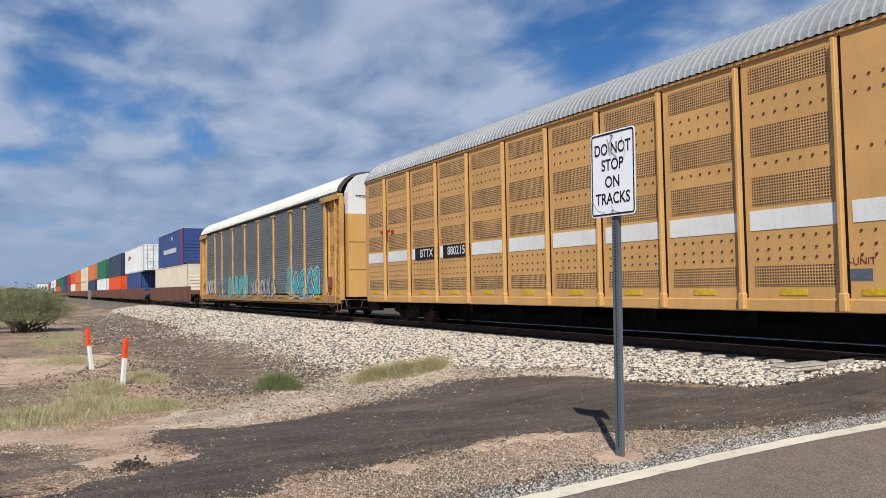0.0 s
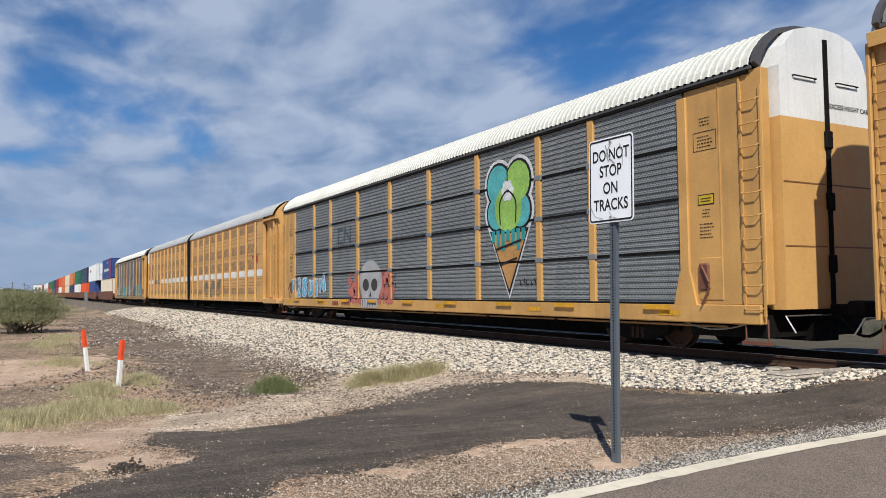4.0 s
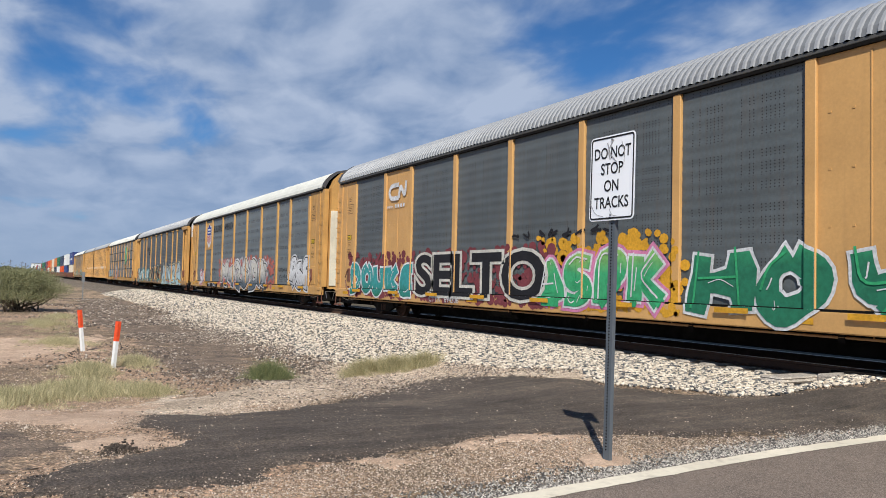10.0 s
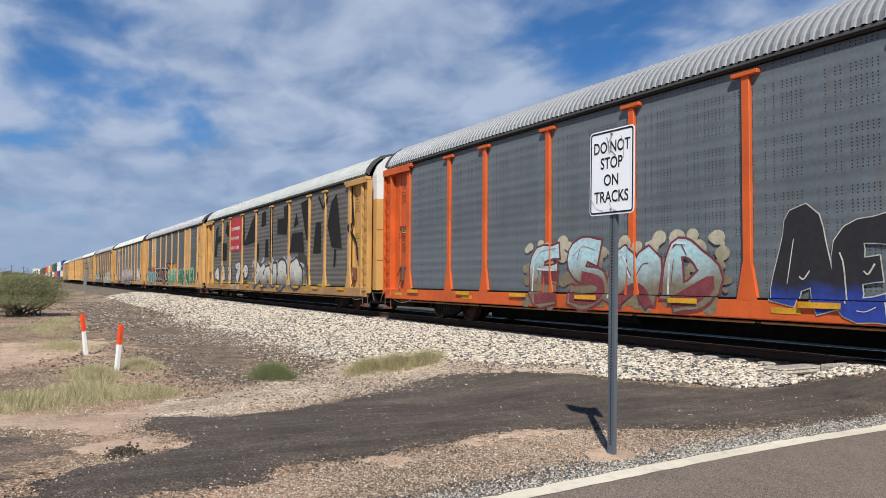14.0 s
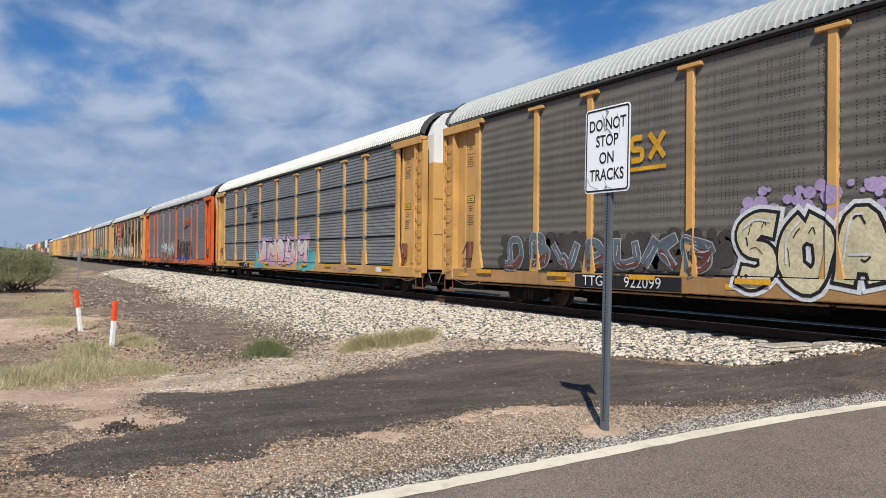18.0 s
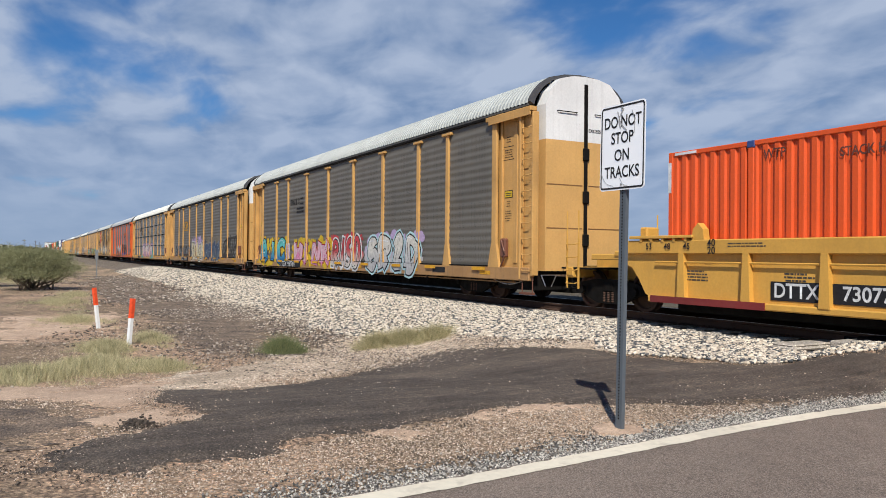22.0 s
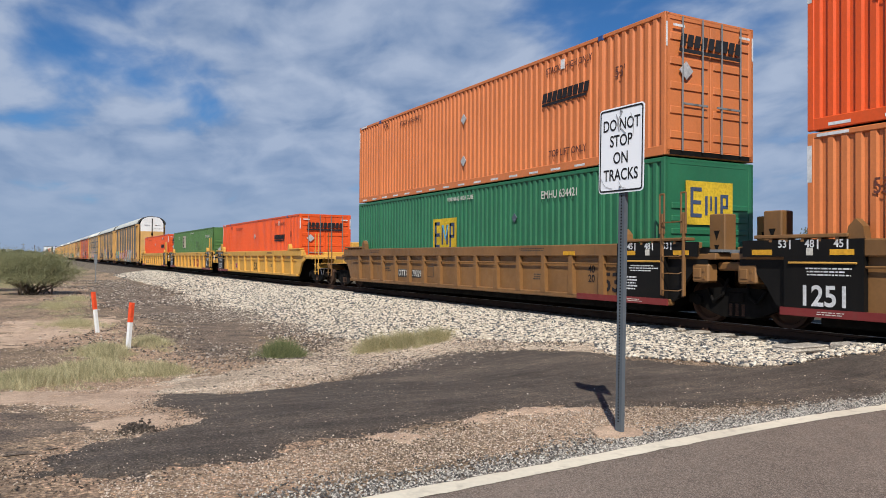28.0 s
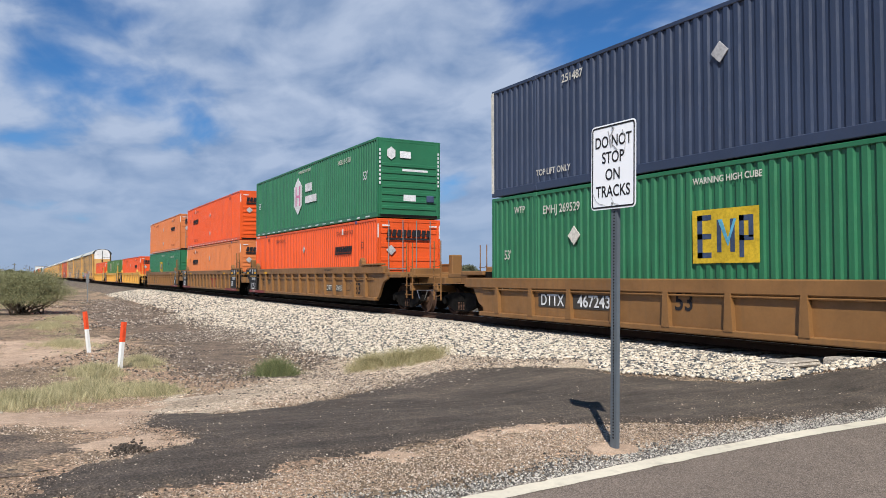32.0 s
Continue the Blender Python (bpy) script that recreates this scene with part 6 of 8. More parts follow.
# ---- the articulated yellow carrier ----
def automax(label):
    """Two long bodies joined by a black bellows; flat sides with pierced fields, rivets and a white stripe."""
    car = thing("articulated_autorack", label, "railway car", group="cars of the train")
    mid = -214.7
    b = M["buff"]
    step = 1.86
    for u, (x0, x1, s) in enumerate(((-235.6, -216.25, -1), (-215.15, -195.9, 1))):
        x0, x1 = x0 - mid, x1 - mid
        body = part("body", join(box(x0, x1, -1.50, 1.50, zed(1.16), zed(5.33))), b, car, "long flat-sided yellow body")
        part("underframe", join(box(x0, x1, -1.28, 1.28, zed(0.95), zed(1.16)), box(x0 + 1, x1 - 1, -0.35, 0.35, zed(0.42), zed(0.96)), *[box(x0 + 2 + 2.4 * q, x0 + 2.12 + 2.4 * q, -1.25, 1.25, zed(0.70), zed(0.97)) for q in range(7)]), M["black"], body)
        v, f = roof_shape(x0, x1 + (1.8 if s > 0 else 0.0), 0.172, 0.024)
        part("roof", (v, f), M["roofgrey"], body, "ribbed grey metal roof")
        part("eave_rail", box(x0, x1, -1.545, -1.50, zed(5.27), zed(5.335), 0.01), b, body)
        part("side_sill", box(x0, x1, -1.53, -1.30, zed(0.97), zed(1.18), 0.015), b, body)
        first = x1 - 0.95 if s < 0 else x0 + 1.13
        xs = [first + s * step * k for k in range(10)]
        xs = sorted(x for x in xs if x0 + 0.2 < x < x1 - 0.2)
        for x in xs:
            part("post", shared("rack_post", lambda: join(box(-0.07, 0.0, -1.60, -1.49, zed(1.0), zed(5.22), 0.01), box(-0.10, 0.03, -1.615, -1.5, zed(0.98), zed(1.28), 0.02)), b), None, body, at=(x, 0, 0))
            part("post_gap", shared("rack_gap", lambda: box(0.0, 0.045, -1.507, -1.50, zed(1.2), zed(5.24)), M["black"]), None, body, at=(x, 0, 0))
        cells = [(a + 0.10, c - 0.10) for a, c in zip([x0] + xs, xs + [x1])]
        for a, c in cells:
            w, m = c - a, (a + c) / 2
            if w > 1.4:
                for z0, z1 in ((4.72, 5.14), (3.62, 4.12), (2.76, 3.26), (1.39, 1.73)):
                    part("pierced_field", shared(("pierced_field", round(w, 1), round(z1 - z0, 1)), lambda: box(-w / 2 + 0.10, w / 2 - 0.10, -1.508, -1.50, 0, z1 - z0), M["dense"]), None, body, at=(m, 0, zed(z0)))
            rivets = []
            for z in (4.55, 4.32, 3.48, 2.22, 2.02, 1.86):
                k = int(w / 0.22)
                for q in range(k):
                    x = m - (k - 1) * 0.11 + q * 0.22
                    rivets.append(box(x - 0.016, x + 0.016, -1.516, -1.50, zed(z) - 0.018, zed(z) + 0.014))
            part("rivets", join(*rivets), M["rust"], body)["kind"] = "stuff"
            part("stripe", shared(("stripe", round(w, 2)), lambda: box(-w / 2 + 0.03, w / 2 - 0.03, -1.509, -1.50, zed(2.34), zed(2.68)), M["white"]), None, body, "worn white painted stripe", at=(m, 0, 0))
            part("reflector", shared("rack_reflector", lambda: box(-0.25, 0.25, -1.511, -1.50, zed(1.24), zed(1.34)), INK["gold"]), None, body, at=(m, 0, 0))
        # outer end: recess with ladder, corner post and door
        e = x0 if s < 0 else x1
        ex = lambda a, c, *r: box(min(e + s * a, e + s * c), max(e + s * a, e + s * c), *r)
        if s > 0:
            part("end_bay", join(ex(0, 1.9, -1.32, 1.32, zed(1.1), zed(5.3)), ex(1.9, 2.05, -1.30, 1.30, zed(1.1), zed(4.4)), ex(0.5, 0.9, -1.40, -1.32, zed(1.2), zed(4.8), 0.03)), M["yellow"], body)
            part("end_sill", ex(0, 2.4, -1.53, 1.53, zed(0.92), zed(1.16), 0.02), b, body)
            part("header", ex(0, 2.25, -1.58, -1.40, zed(5.10), zed(5.22), 0.012), M["yellow"], body)
            part("end_post", join(ex(1.72, 1.85, -1.54, -1.38, zed(1.0), zed(5.0), 0.012), ex(0.0, 0.10, -1.56, -1.40, zed(1.0), zed(5.0), 0.01)), M["yellow"], body)
            part("ladder", moved(ladder_shape(0.42, 1.0, 4.9), e + 2.08, -1.5, 0), M["yellow"], body, "yellow steel ladder")
            up = [(y * 0.905, zed(z - 0.03)) for y, z in ROOF[::-1]] + [(-1.3, zed(4.4)), (1.3, zed(4.4))]
            part("door_top", loft(up, e, e + 2.05), M["enddoor"], body, "weathered yellow upper end panel")
        else:
            part("end_bay", ex(0, 0.45, -1.36, 1.36, zed(1.1), zed(5.3)), M["yellow"], body)
            up = [(y * 0.905, zed(z - 0.03)) for y, z in ROOF[::-1]]
            part("door_top", loft(up[::-1], e - 0.45, e + 0.1), M["darkroof"], body)
        add_truck(car, e - s * (2.5 if s < 0 else 0.6))
        add_coupler(car, e + s * (0.7 if s < 0 else 2.6), s)
    # bellows between the bodies
    a, c = -216.25 - mid, -215.15 - mid
    n = 9
    rib = [(-1.50, zed(0.95))] + [(y, zed(z)) for y, z in ROOF] + [(1.50, zed(0.95))]
    v = []
    for k in range(2 * n + 1):
        x = a + (c - a) * k / (2 * n)
        g = 1.0 if k % 2 else 0.955
        v += [(x, y * g, zz if zz < 2 else zz * (1.0 if k % 2 else 0.985)) for y, zz in rib]
    m = len(rib)
    f = [(i * m + j, i * m + j + 1, (i + 1) * m + j + 1, (i + 1) * m + j) for i in range(2 * n) for j in range(m - 1)]
    part("bellows", (v, f), M["black"], car, "black pleated rubber bellows between the two bodies")
    add_truck(car, -215.5 - mid)
    return coupled(car, mid), mid


# ---- the cars, front to back ----
def front_of_train():
    """Double-stacked containers that lead far down the line."""
    stacks = ((-279.7, "c_cream", "c_blue"), (-304.6, "c_blue", "c_white"), (-325.2, "c_orange", "c_navy"), (-345.8, "c_white", "c_green"), (-367.0, "c_navy", "c_pale"), (-387.8, "c_cream", "c_cream"), (-408.6, "c_pale", "c_pale"), (-429.2, "c_white", "c_orange"), (-450, "c_red", "c_red"),
              (-471, "c_blue", "c_navy"), (-492, "c_green", "c_green"), (-513, "c_orange", "c_green"), (-534, "c_orange", "c_red"), (-555, "c_white", "c_white"), (-576, "c_blue", "c_white"), (-597, "c_white", "c_white"), (-618, "c_navy", "c_blue"), (-640, "c_green", "c_orange"))
    said = {"c_cream": "cream", "c_blue": "blue", "c_white": "white", "c_orange": "orange", "c_navy": "navy", "c_green": "green", "c_pale": "faded orange", "c_red": "dark red"}
    for k, (x, low, high) in enumerate(stacks):
        car = thing("well_car", "rusty brown container well car far down the train", "railway car", group="cars of the train")
        L = 10.1
        part("side_sill", shared("plain_sill", lambda: join(box(-L, L, -1.50, -1.38, zed(0.62), zed(1.80), 0.02), box(-L, L, 1.38, 1.50, zed(0.62), zed(1.80), 0.02), *[box(-8.8 + 1.6 * q, -8.64 + 1.6 * q, -1.56, -1.49, zed(0.7), zed(1.7)) for q in range(12)]), M["oxide"]), None, car)
        part("platform", shared("plain_platform", lambda: join(box(-L, -8.3, -1.4, 1.4, zed(1.2), zed(1.5)), box(8.3, L, -1.4, 1.4, zed(1.2), zed(1.5)), box(-8.3, 8.3, -1.3, 1.3, zed(0.58), zed(0.66))), M["oxide"]), None, car)
        add_truck(car, 9.9)
        if k % 3 == 2:
            add_truck(car, -9.9)
        coupled(car, x)
        for z, p, where in ((LOW, low, "low in a far well car"), (HIGH, high, "stacked high on a far well car")):
            if k < 5:
                c = container("%s container %s" % (said[p], where), x, z, p, "doors" if k % 2 else "ribs", length=12.2 if p in ("c_blue", "c_navy") and k < 2 else 16.15)
            else:
                c = thing("container", "%s container %s" % (said[p], where), "shipping container", group="containers on the train")
                part("shell", shared("plain_shell", lambda: join(box(-8.07, 8.07, -1.27, 1.27, 0, 2.9, 0.03), *[box(-7.9 + 0.8 * q, -7.55 + 0.8 * q, -1.295, -1.26, 0.15, 2.8) for q in range(20)], *[box(8.06, 8.09, -1.1, 1.1, 0.3 + 0.5 * q, 0.5 + 0.5 * q) for q in range(5)]), M[p]), None, c)
                coupled(c, x)
                c.location.z = z
                TRAIN[-1] = (c, x, z)
            if k == 0 and p == "c_blue":
                panel(c, "red", (5.5, 6.05, 0.02, 2.88))
                panel(c, "white", (-3.2, 3.4, 1.1, 1.5), (1.0, 1.5, 2.2, 2.5))
            if k == 1 and p == "c_white":
                panel(c, "red", (-4.6, -3.6, 1.6, 2.1), (-3.3, -2.2, 1.75, 1.95))


def panel(box_thing, ink, *rects, name="marking", y=-1.30, layer=0):
    """Flat painted areas on a container's side, in its own x and z."""
    for a, b, c, d in rects:
        part(name, box(a, b, y - 0.004 * layer - 0.004, y, c, d), INK[ink] if isinstance(ink, str) else ink, box_thing)


def diamond(c, x, z, r=0.16, ink="silver"):
    part("placard_holder", loft([(x - r, z), (x, z - r), (x + r, z), (x, z + r)], -1.318, -1.298, "y"), INK[ink], c, "diamond-shaped placard holder")


def end_diamond(c, y, z, r=0.19):
    part("placard_holder", loft([(y - r, z), (y, z - r), (y + r, z), (y, z + r)], 8.10, 8.12), INK["silver"], c)


def side_words(c, text, h, ink, x, z, stretch=1.0, fat=0.004):
    return write("lettering", text, h, INK[ink], c, (x, -1.305, z), fat, stretch)


def trade_block(c, ink, x0, x1, z0, z1):
    """A firm's mark as plain slanted blocks over a bar."""
    n = 9
    w = (x1 - x0) / n
    s = (z1 - z0) * 0.2
    for k in range(n):
        a = x0 + w * k
        part("emblem", loft([(a + 0.0, z0 + s * 1.4), (a + w - 0.03, z0 + s * 1.4), (a + w + 0.02, z1), (a + 0.05, z1)], -1.304, -1.299, "y"), INK[ink], c)
    panel(c, ink, (x0, x1 - 0.1, z0, z0 + s), name="emblem")


def end_block(c, ink, y0, y1, z0, z1):
    n = 9
    w = (y1 - y0) / n
    s = (z1 - z0) * 0.2
    for k in range(n):
        a = y0 + w * k
        part("emblem", loft([(a + 0.02, z0 + s * 1.7), (a + w - 0.03, z0 + s * 1.7), (a + w + 0.02, z1), (a + 0.06, z1)], 8.115, 8.12), INK[ink], c)
    part("emblem", box(8.115, 8.12, y0, y1, z0, z0 + s), INK[ink], c)


def dashes(c, ink, z=0.07):
    for k in range(17):
        panel(c, ink, (-7.7 + 0.92 * k, -7.32 + 0.92 * k, z - 0.025, z + 0.025), name="reflector", y=-1.296)


def end_sheets(car):
    """Pale sheets on both leaves of the rear end door."""
    for y0, y1 in ((-1.28, -0.12), (0.12, 1.28)):
        part("end_sheet", box(13.63, 13.66, y0, y1, zed(1.25), zed(4.35), 0.01), M["cream"], car, "pale sheet metal on the end door")


LOW, HIGH = 0.67, 3.61
front_of_train()

# grey carrier with a white roof
a = autorack("grey car carrier with a white roof and blue graffiti", -251.7, "yellow", "greyflat", "whiteroof", sill="tan")
piece(a, 1, -11.4, -9.0, 1.2, 2.3, 4, "white", "slate")
piece(a, 2, -8.6, -5.9, 1.0, 2.1, 4, "slate", "pale")
piece(a, 3, -5.4, -0.6, 1.0, 2.3, 5, "sea", "ice", "teal")
piece(a, 4, -0.2, 4.6, 1.0, 2.2, 6, "silver", "slate")
piece(a, 5, 6.3, 11.2, 1.0, 2.4, 5, "sea", "navy", "ice")
car_data(a)

a, mid = automax("yellow articulated car carrier with pierced panels and a white stripe")
for x in (-230.95, -229.1):
    part("number_plate_panel", box(x - 0.78 - mid, x + 0.78 - mid, -1.518, -1.509, zed(2.32), zed(2.70)), INK["black"], a)
write("lettering", "880215", 0.24, INK["white"], a, (-229.1 - mid, -1.522, zed(2.51)), 0.006, 1.0)
write("lettering", "BTTX", 0.24, INK["white"], a, (-230.95 - mid, -1.522, zed(2.51)), 0.006, 1.0)
for x in (-233.9, -197.6):
    bars(a, "wine", (x - mid - 0.55, x - mid - 0.20, 3.36, 3.44), (x - mid - 0.42, x - mid - 0.33, 3.02, 3.36), (x - mid - 0.10, x - mid + 0.25, 3.36, 3.44), (x - mid + 0.03, x - mid + 0.12, 3.02, 3.36), (x - mid + 0.35, x - mid + 0.60, 3.04, 3.42), name="emblem", layer=1, cuts=None)
for x in (-217.0, -214.7):
    words(a, "A-UNIT" if x < -216 else "B-UNIT", 0.11, "plum", x - mid, 1.75, 1.0, 2)
    bars(a, "slate", (x - mid - 0.2, x - mid + 0.2, 1.46, 1.64), layer=1, cuts=None)
for x, wide in ((-209.5, 0.75), (-207.6, 0.85), (-206.0, 0.45)):
    rng = random.Random(int(x))
    blot = [disc(x - mid + rng.uniform(-wide, wide) * 0.75, 1.30 + rng.uniform(0.08, 0.80), rng.uniform(0.22, 0.34), 16) for _ in range(16 if wide > 0.5 else 6)]
    mark(a, "primer_patch", blot, "primer", 1, "grey primer rolled over old graffiti", None)["kind"] = "stuff"

# grey tiered carrier with a cone and a skull
a = autorack("grey tiered car carrier with painted skull and ice cream cone", -179.1, "yellow", "greyflat", "whiteroof", style="tiers", ribs=(0.118, 0.018), flush=True)
piece(a, 11, -12.2, -7.6, 1.25, 2.2, 6, "sky", "white", None, "cream")
bars(a, "slate", (-6.3, -5.75, 3.35, 3.43), (-6.3, -6.2, 3.35, 3.95), (-6.3, -5.75, 3.87, 3.95), (-5.6, -5.5, 3.35, 3.95), (-5.05, -4.95, 3.35, 3.95), name="emblem")
mark(a, "emblem", ribbon([(-5.55, 3.9), (-5.0, 3.4)], 0.1), "slate", 2)
overspray(a, -5.1, -3.9, 1.1, 2.2, "blush")
overspray(a, -2.3, -1.2, 1.1, 2.2, "blush")
mark(a, "skull", [disc(-3.1, 1.85, 1.0, 24, 0.75), [(-3.8, 0.9), (-2.4, 0.9), (-2.35, 1.5), (-3.85, 1.5)]], "silver", 2, "grey sprayed skull")
mark(a, "skull_eye", [disc(-3.5, 1.72, 0.28, 14, 0.8), disc(-2.75, 1.72, 0.28, 14, 0.8), [(-3.2, 1.3), (-3.0, 1.3), (-3.1, 1.5)], *[[(-3.7 + 0.22 * k, 0.95), (-3.66 + 0.22 * k, 0.95), (-3.66 + 0.22 * k, 1.2), (-3.7 + 0.22 * k, 1.2)] for k in range(6)]], "smoke", 4)
scribble(a, 12, -1.6, -0.9, 1.4, 2.1, "black", 3)
cone = [(4.95, 2.95), (5.75, 1.5), (6.55, 2.95)]
scoops = [(5.3, 4.25, 0.52), (6.2, 4.25, 0.52), (5.75, 3.6, 0.62), (5.2, 3.5, 0.42), (6.3, 3.5, 0.42)]
mark(a, "graffiti_glow", [disc(x, z, r + 0.16, 20) for x, z, r in scoops] + [[(4.75, 3.15), (5.75, 1.25), (6.75, 3.15)]], "white", 0)
mark(a, "graffiti_outline", [disc(x, z, r + 0.07, 20) for x, z, r in scoops] + [[(4.86, 3.05), (5.75, 1.36), (6.64, 3.05)]], "black", 2)
mark(a, "cone", [cone], "tan", 4, "sprayed orange wafer cone")
mark(a, "scoop", [disc(x, z, r, 20) for x, z, r in scoops[:1] + scoops[3:]], "sea", 5, "sprayed teal ice cream")
mark(a, "scoop", [disc(x, z, r, 20) for x, z, r in scoops[1:3]], "lime", 6, "sprayed green ice cream")
mark(a, "drip", [q for k in range(7) for q in ribbon([(5.05 + 0.23 * k, 3.05), (5.05 + 0.23 * k, 2.75 - 0.12 * (k % 3))], 0.16)], "teal", 7)
mark(a, "blossom", [disc(5.75 + 0.17 * math.cos(t), 4.05 + 0.17 * math.sin(t), 0.12) for t in (0, 1.05, 2.1, 3.14, 4.19, 5.24)], "white", 9)
mark(a, "graffiti_outline", [q for p in ([(5.15, 2.55), (6.35, 2.75)], [(5.35, 2.15), (6.15, 2.3)], [(5.4, 3.2), (5.35, 3.8), (5.75, 4.1), (6.15, 3.8), (6.1, 3.2)], [(5.75, 4.3), (5.75, 4.7)]) for q in ribbon(p, 0.05)], "black", 10)
scribble(a, 13, 6.2, 6.95, 1.25, 1.8, "black", 5)
words(a, "310158", 0.17, "plum", -5.3, 1.03, 1.2)
bars(a, "plum", *[(-6.75 + 0.22 * k, -6.6 + 0.22 * k, 0.95, 1.11) for k in range(3)], layer=2)
car_data(a)

# slate carrier with large pale graffiti
a = autorack("slate grey car carrier with large pale blue graffiti", -150.26, "yellow", "grey", "roofsheet", sill="tan", ribs=(0.12, 0.007))
piece(a, 21, -12.4, -4.8, 0.95, 2.2, 5, "ice", "slate", "sea", "white", "slate", fat=0.34)
piece(a, 22, -4.6, 2.2, 0.9, 2.5, 4, "black", "rust", "cream", "pool", "slate", 0.30, "teal", text="NINE", wild=0.18, rim=0.035)
overspray(a, 2.4, 11.3, 0.92, 1.22, "ice")
piece(a, 23, 2.3, 11.4, 0.92, 2.62, 4, fade("ice", "pale", 1.5), "slate", "cream", "white", "slate", 0.35, None, text="XN2A", wild=0.28, rim=0.09)
bars(a, "black", *[(-6.6, -5.75, 3.86 + 0.055 * k, 3.89 + 0.055 * k) for k in range(5)], (-5.65, -5.56, 3.84, 4.12), (-5.3, -5.21, 3.84, 4.12), (-5.05, -4.65, 3.84, 3.9), (-5.05, -4.65, 4.06, 4.12), (-5.6, -4.65, 3.62, 3.70), (-5.6, -4.65, 3.44, 3.52), name="emblem")
words(a, "702929", 0.17, "white", -5.2, 1.04, 1.1)
bars(a, "wine", (5.2, 5.55, 1.1, 1.15), (5.33, 5.42, 0.92, 1.1), (5.65, 6.0, 1.1, 1.15), (5.78, 5.87, 0.92, 1.1), (6.1, 6.4, 0.92, 1.15), name="emblem", layer=14)
car_data(a)

# slate carrier with a shield
a = autorack("slate grey car carrier with a shield emblem and silver graffiti", -121.6, "yellow", "slate", "whiteroof", ribs=(0.34, 0.006), plain_roof=True, flush=True, cap="yellow")
bars(a, M["yellow"], (-8.94, -7.16, 3.3, 5.06), name="shield_panel", layer=0)
shield = lambda k: [(-8.05 + x * k, 4.2 + z * k) for x, z in ((-0.62, 0.62), (-0.32, 0.62), (0, 0.82), (0.32, 0.62), (0.62, 0.62), (0.60, 0.1), (0.58, -0.42), (0.3, -0.66), (0, -0.84), (-0.3, -0.66), (-0.58, -0.42), (-0.60, 0.1))]
mark(a, "shield_rim", [shield(1.0)], "white", 1, "white-rimmed shield emblem")
mark(a, "shield_top", [[(-8.05 + x * 0.9, 4.2 + z * 0.9) for x, z in ((-0.62, 0.08), (0.62, 0.08), (0.62, 0.62), (0.32, 0.62), (0, 0.82), (-0.32, 0.62), (-0.62, 0.62))]], "blue", 3)
bars(a, "red", *[(-8.58 + 0.19 * k, -8.49 + 0.19 * k, 3.66 + 0.12 * abs(k - 2.6) * 0.6, 4.24) for k in range(6)], name="shield_stripe", layer=3)
bars(a, "white", (-8.42, -7.68, 4.55, 4.65), (-8.48, -7.62, 4.36, 4.46), name="shield_lettering", layer=5)
words(a, "BUILDING", 0.42, "black", -5.66, 4.55, 0.82, 1, 0.0)
words(a, "AMERICA", 0.42, "black", -2.83, 4.55, 0.80, 1, 0.0)
piece(a, 31, -10.4, -8.9, 0.95, 2.0, 2, "white", "blush", "rose")
overspray(a, -5.0, 6.70, 1.05, 2.60, "blush")
piece(a, 32, -4.3, 5.6, 0.85, 2.6, 6, fade("slate", "bone", 1.5), "black", "white", "white", fade("smoke", "silver", 1.5), 0.38, None)
scribble(a, 33, -7.1, -5.8, 1.3, 2.1, "black", 5)
scribble(a, 34, 7.5, 8.75, 1.3, 2.0, "black", 6)
piece(a, 35, 9.15, 12.0, 1.0, 2.45, 3, fade("silver", "white", 1.5), "black", "white", None, None, 0.56, None, rim=0.05)
bars(a, "black", (-8.0, -5.0, 0.88, 1.13), name="number_panel", layer=1)
end_sheets(a)
words(a, "716825", 0.17, "white", -5.9, 1.0, 1.2, 3)
words(a, "ETTX", 0.17, "white", -7.35, 1.0, 1.2, 3)
car_data(a)

# yellow and slate carrier with teal graffiti
a = autorack("yellow and slate car carrier with teal and black graffiti", -93.1, "buff", "grey", "roofsheet", style="plain", solid=(1, 7), flush=True, cap="buff", bay="buff", ribs=(0.24, 0.006))
mark(a, "emblem", [q for p in ([(-7.95, 4.72), (-8.55, 4.72), (-8.72, 4.5), (-8.55, 4.28), (-7.95, 4.28)], [(-7.95, 4.28), (-7.85, 4.72), (-7.5, 4.28), (-7.42, 4.8)]) for q in ribbon(p, 0.15)], "white", 9, "white painted railway emblem")
words(a, "www.", 0.16, "white", -8.62, 4.02, 1.0, 8)
bars(a, "white", *[(-8.25 + 0.2 * k, -8.12 + 0.2 * k, 3.96, 4.08) for k in range(4)], layer=6)
overspray(a, -12.2, 0.40, 1.00, 2.45, "plum")
piece(a, 41, -12.1, -6.6, 0.92, 2.2, 5, fade("forest", "teal", 1.2), "white", None, None, None, 0.44, None, text="DOUKE", rim=0.06)
for ink, fat, layer in (("bone", 0.13, 6), ("black", 0.05, 8)):
    words(a, "SELTO", 1.14, ink, -3.22, 1.66, 1.45, layer, fat, "graffiti_lettering")
overspray(a, -0.2, 4.48, 1.00, 2.65, "amber")
piece(a, 42, -0.3, 4.1, 0.9, 2.4, 4, fade("green", "lime", 2.1), "white", "pink", "white", None, 0.44, "green", text="ASPK")
scribble(a, 43, -1.3, 2.6, 2.3, 2.85, "black", 8, 0.06)
overspray(a, 9.3, 10.7, 1.3, 2.25, "lime")
piece(a, 44, 4.5, 10.5, 0.85, 2.45, 4, fade("forest", "green", 2.2), "white", None, "green", None, 0.40, None, text="HOYM", wild=0.16, rim=0.06)
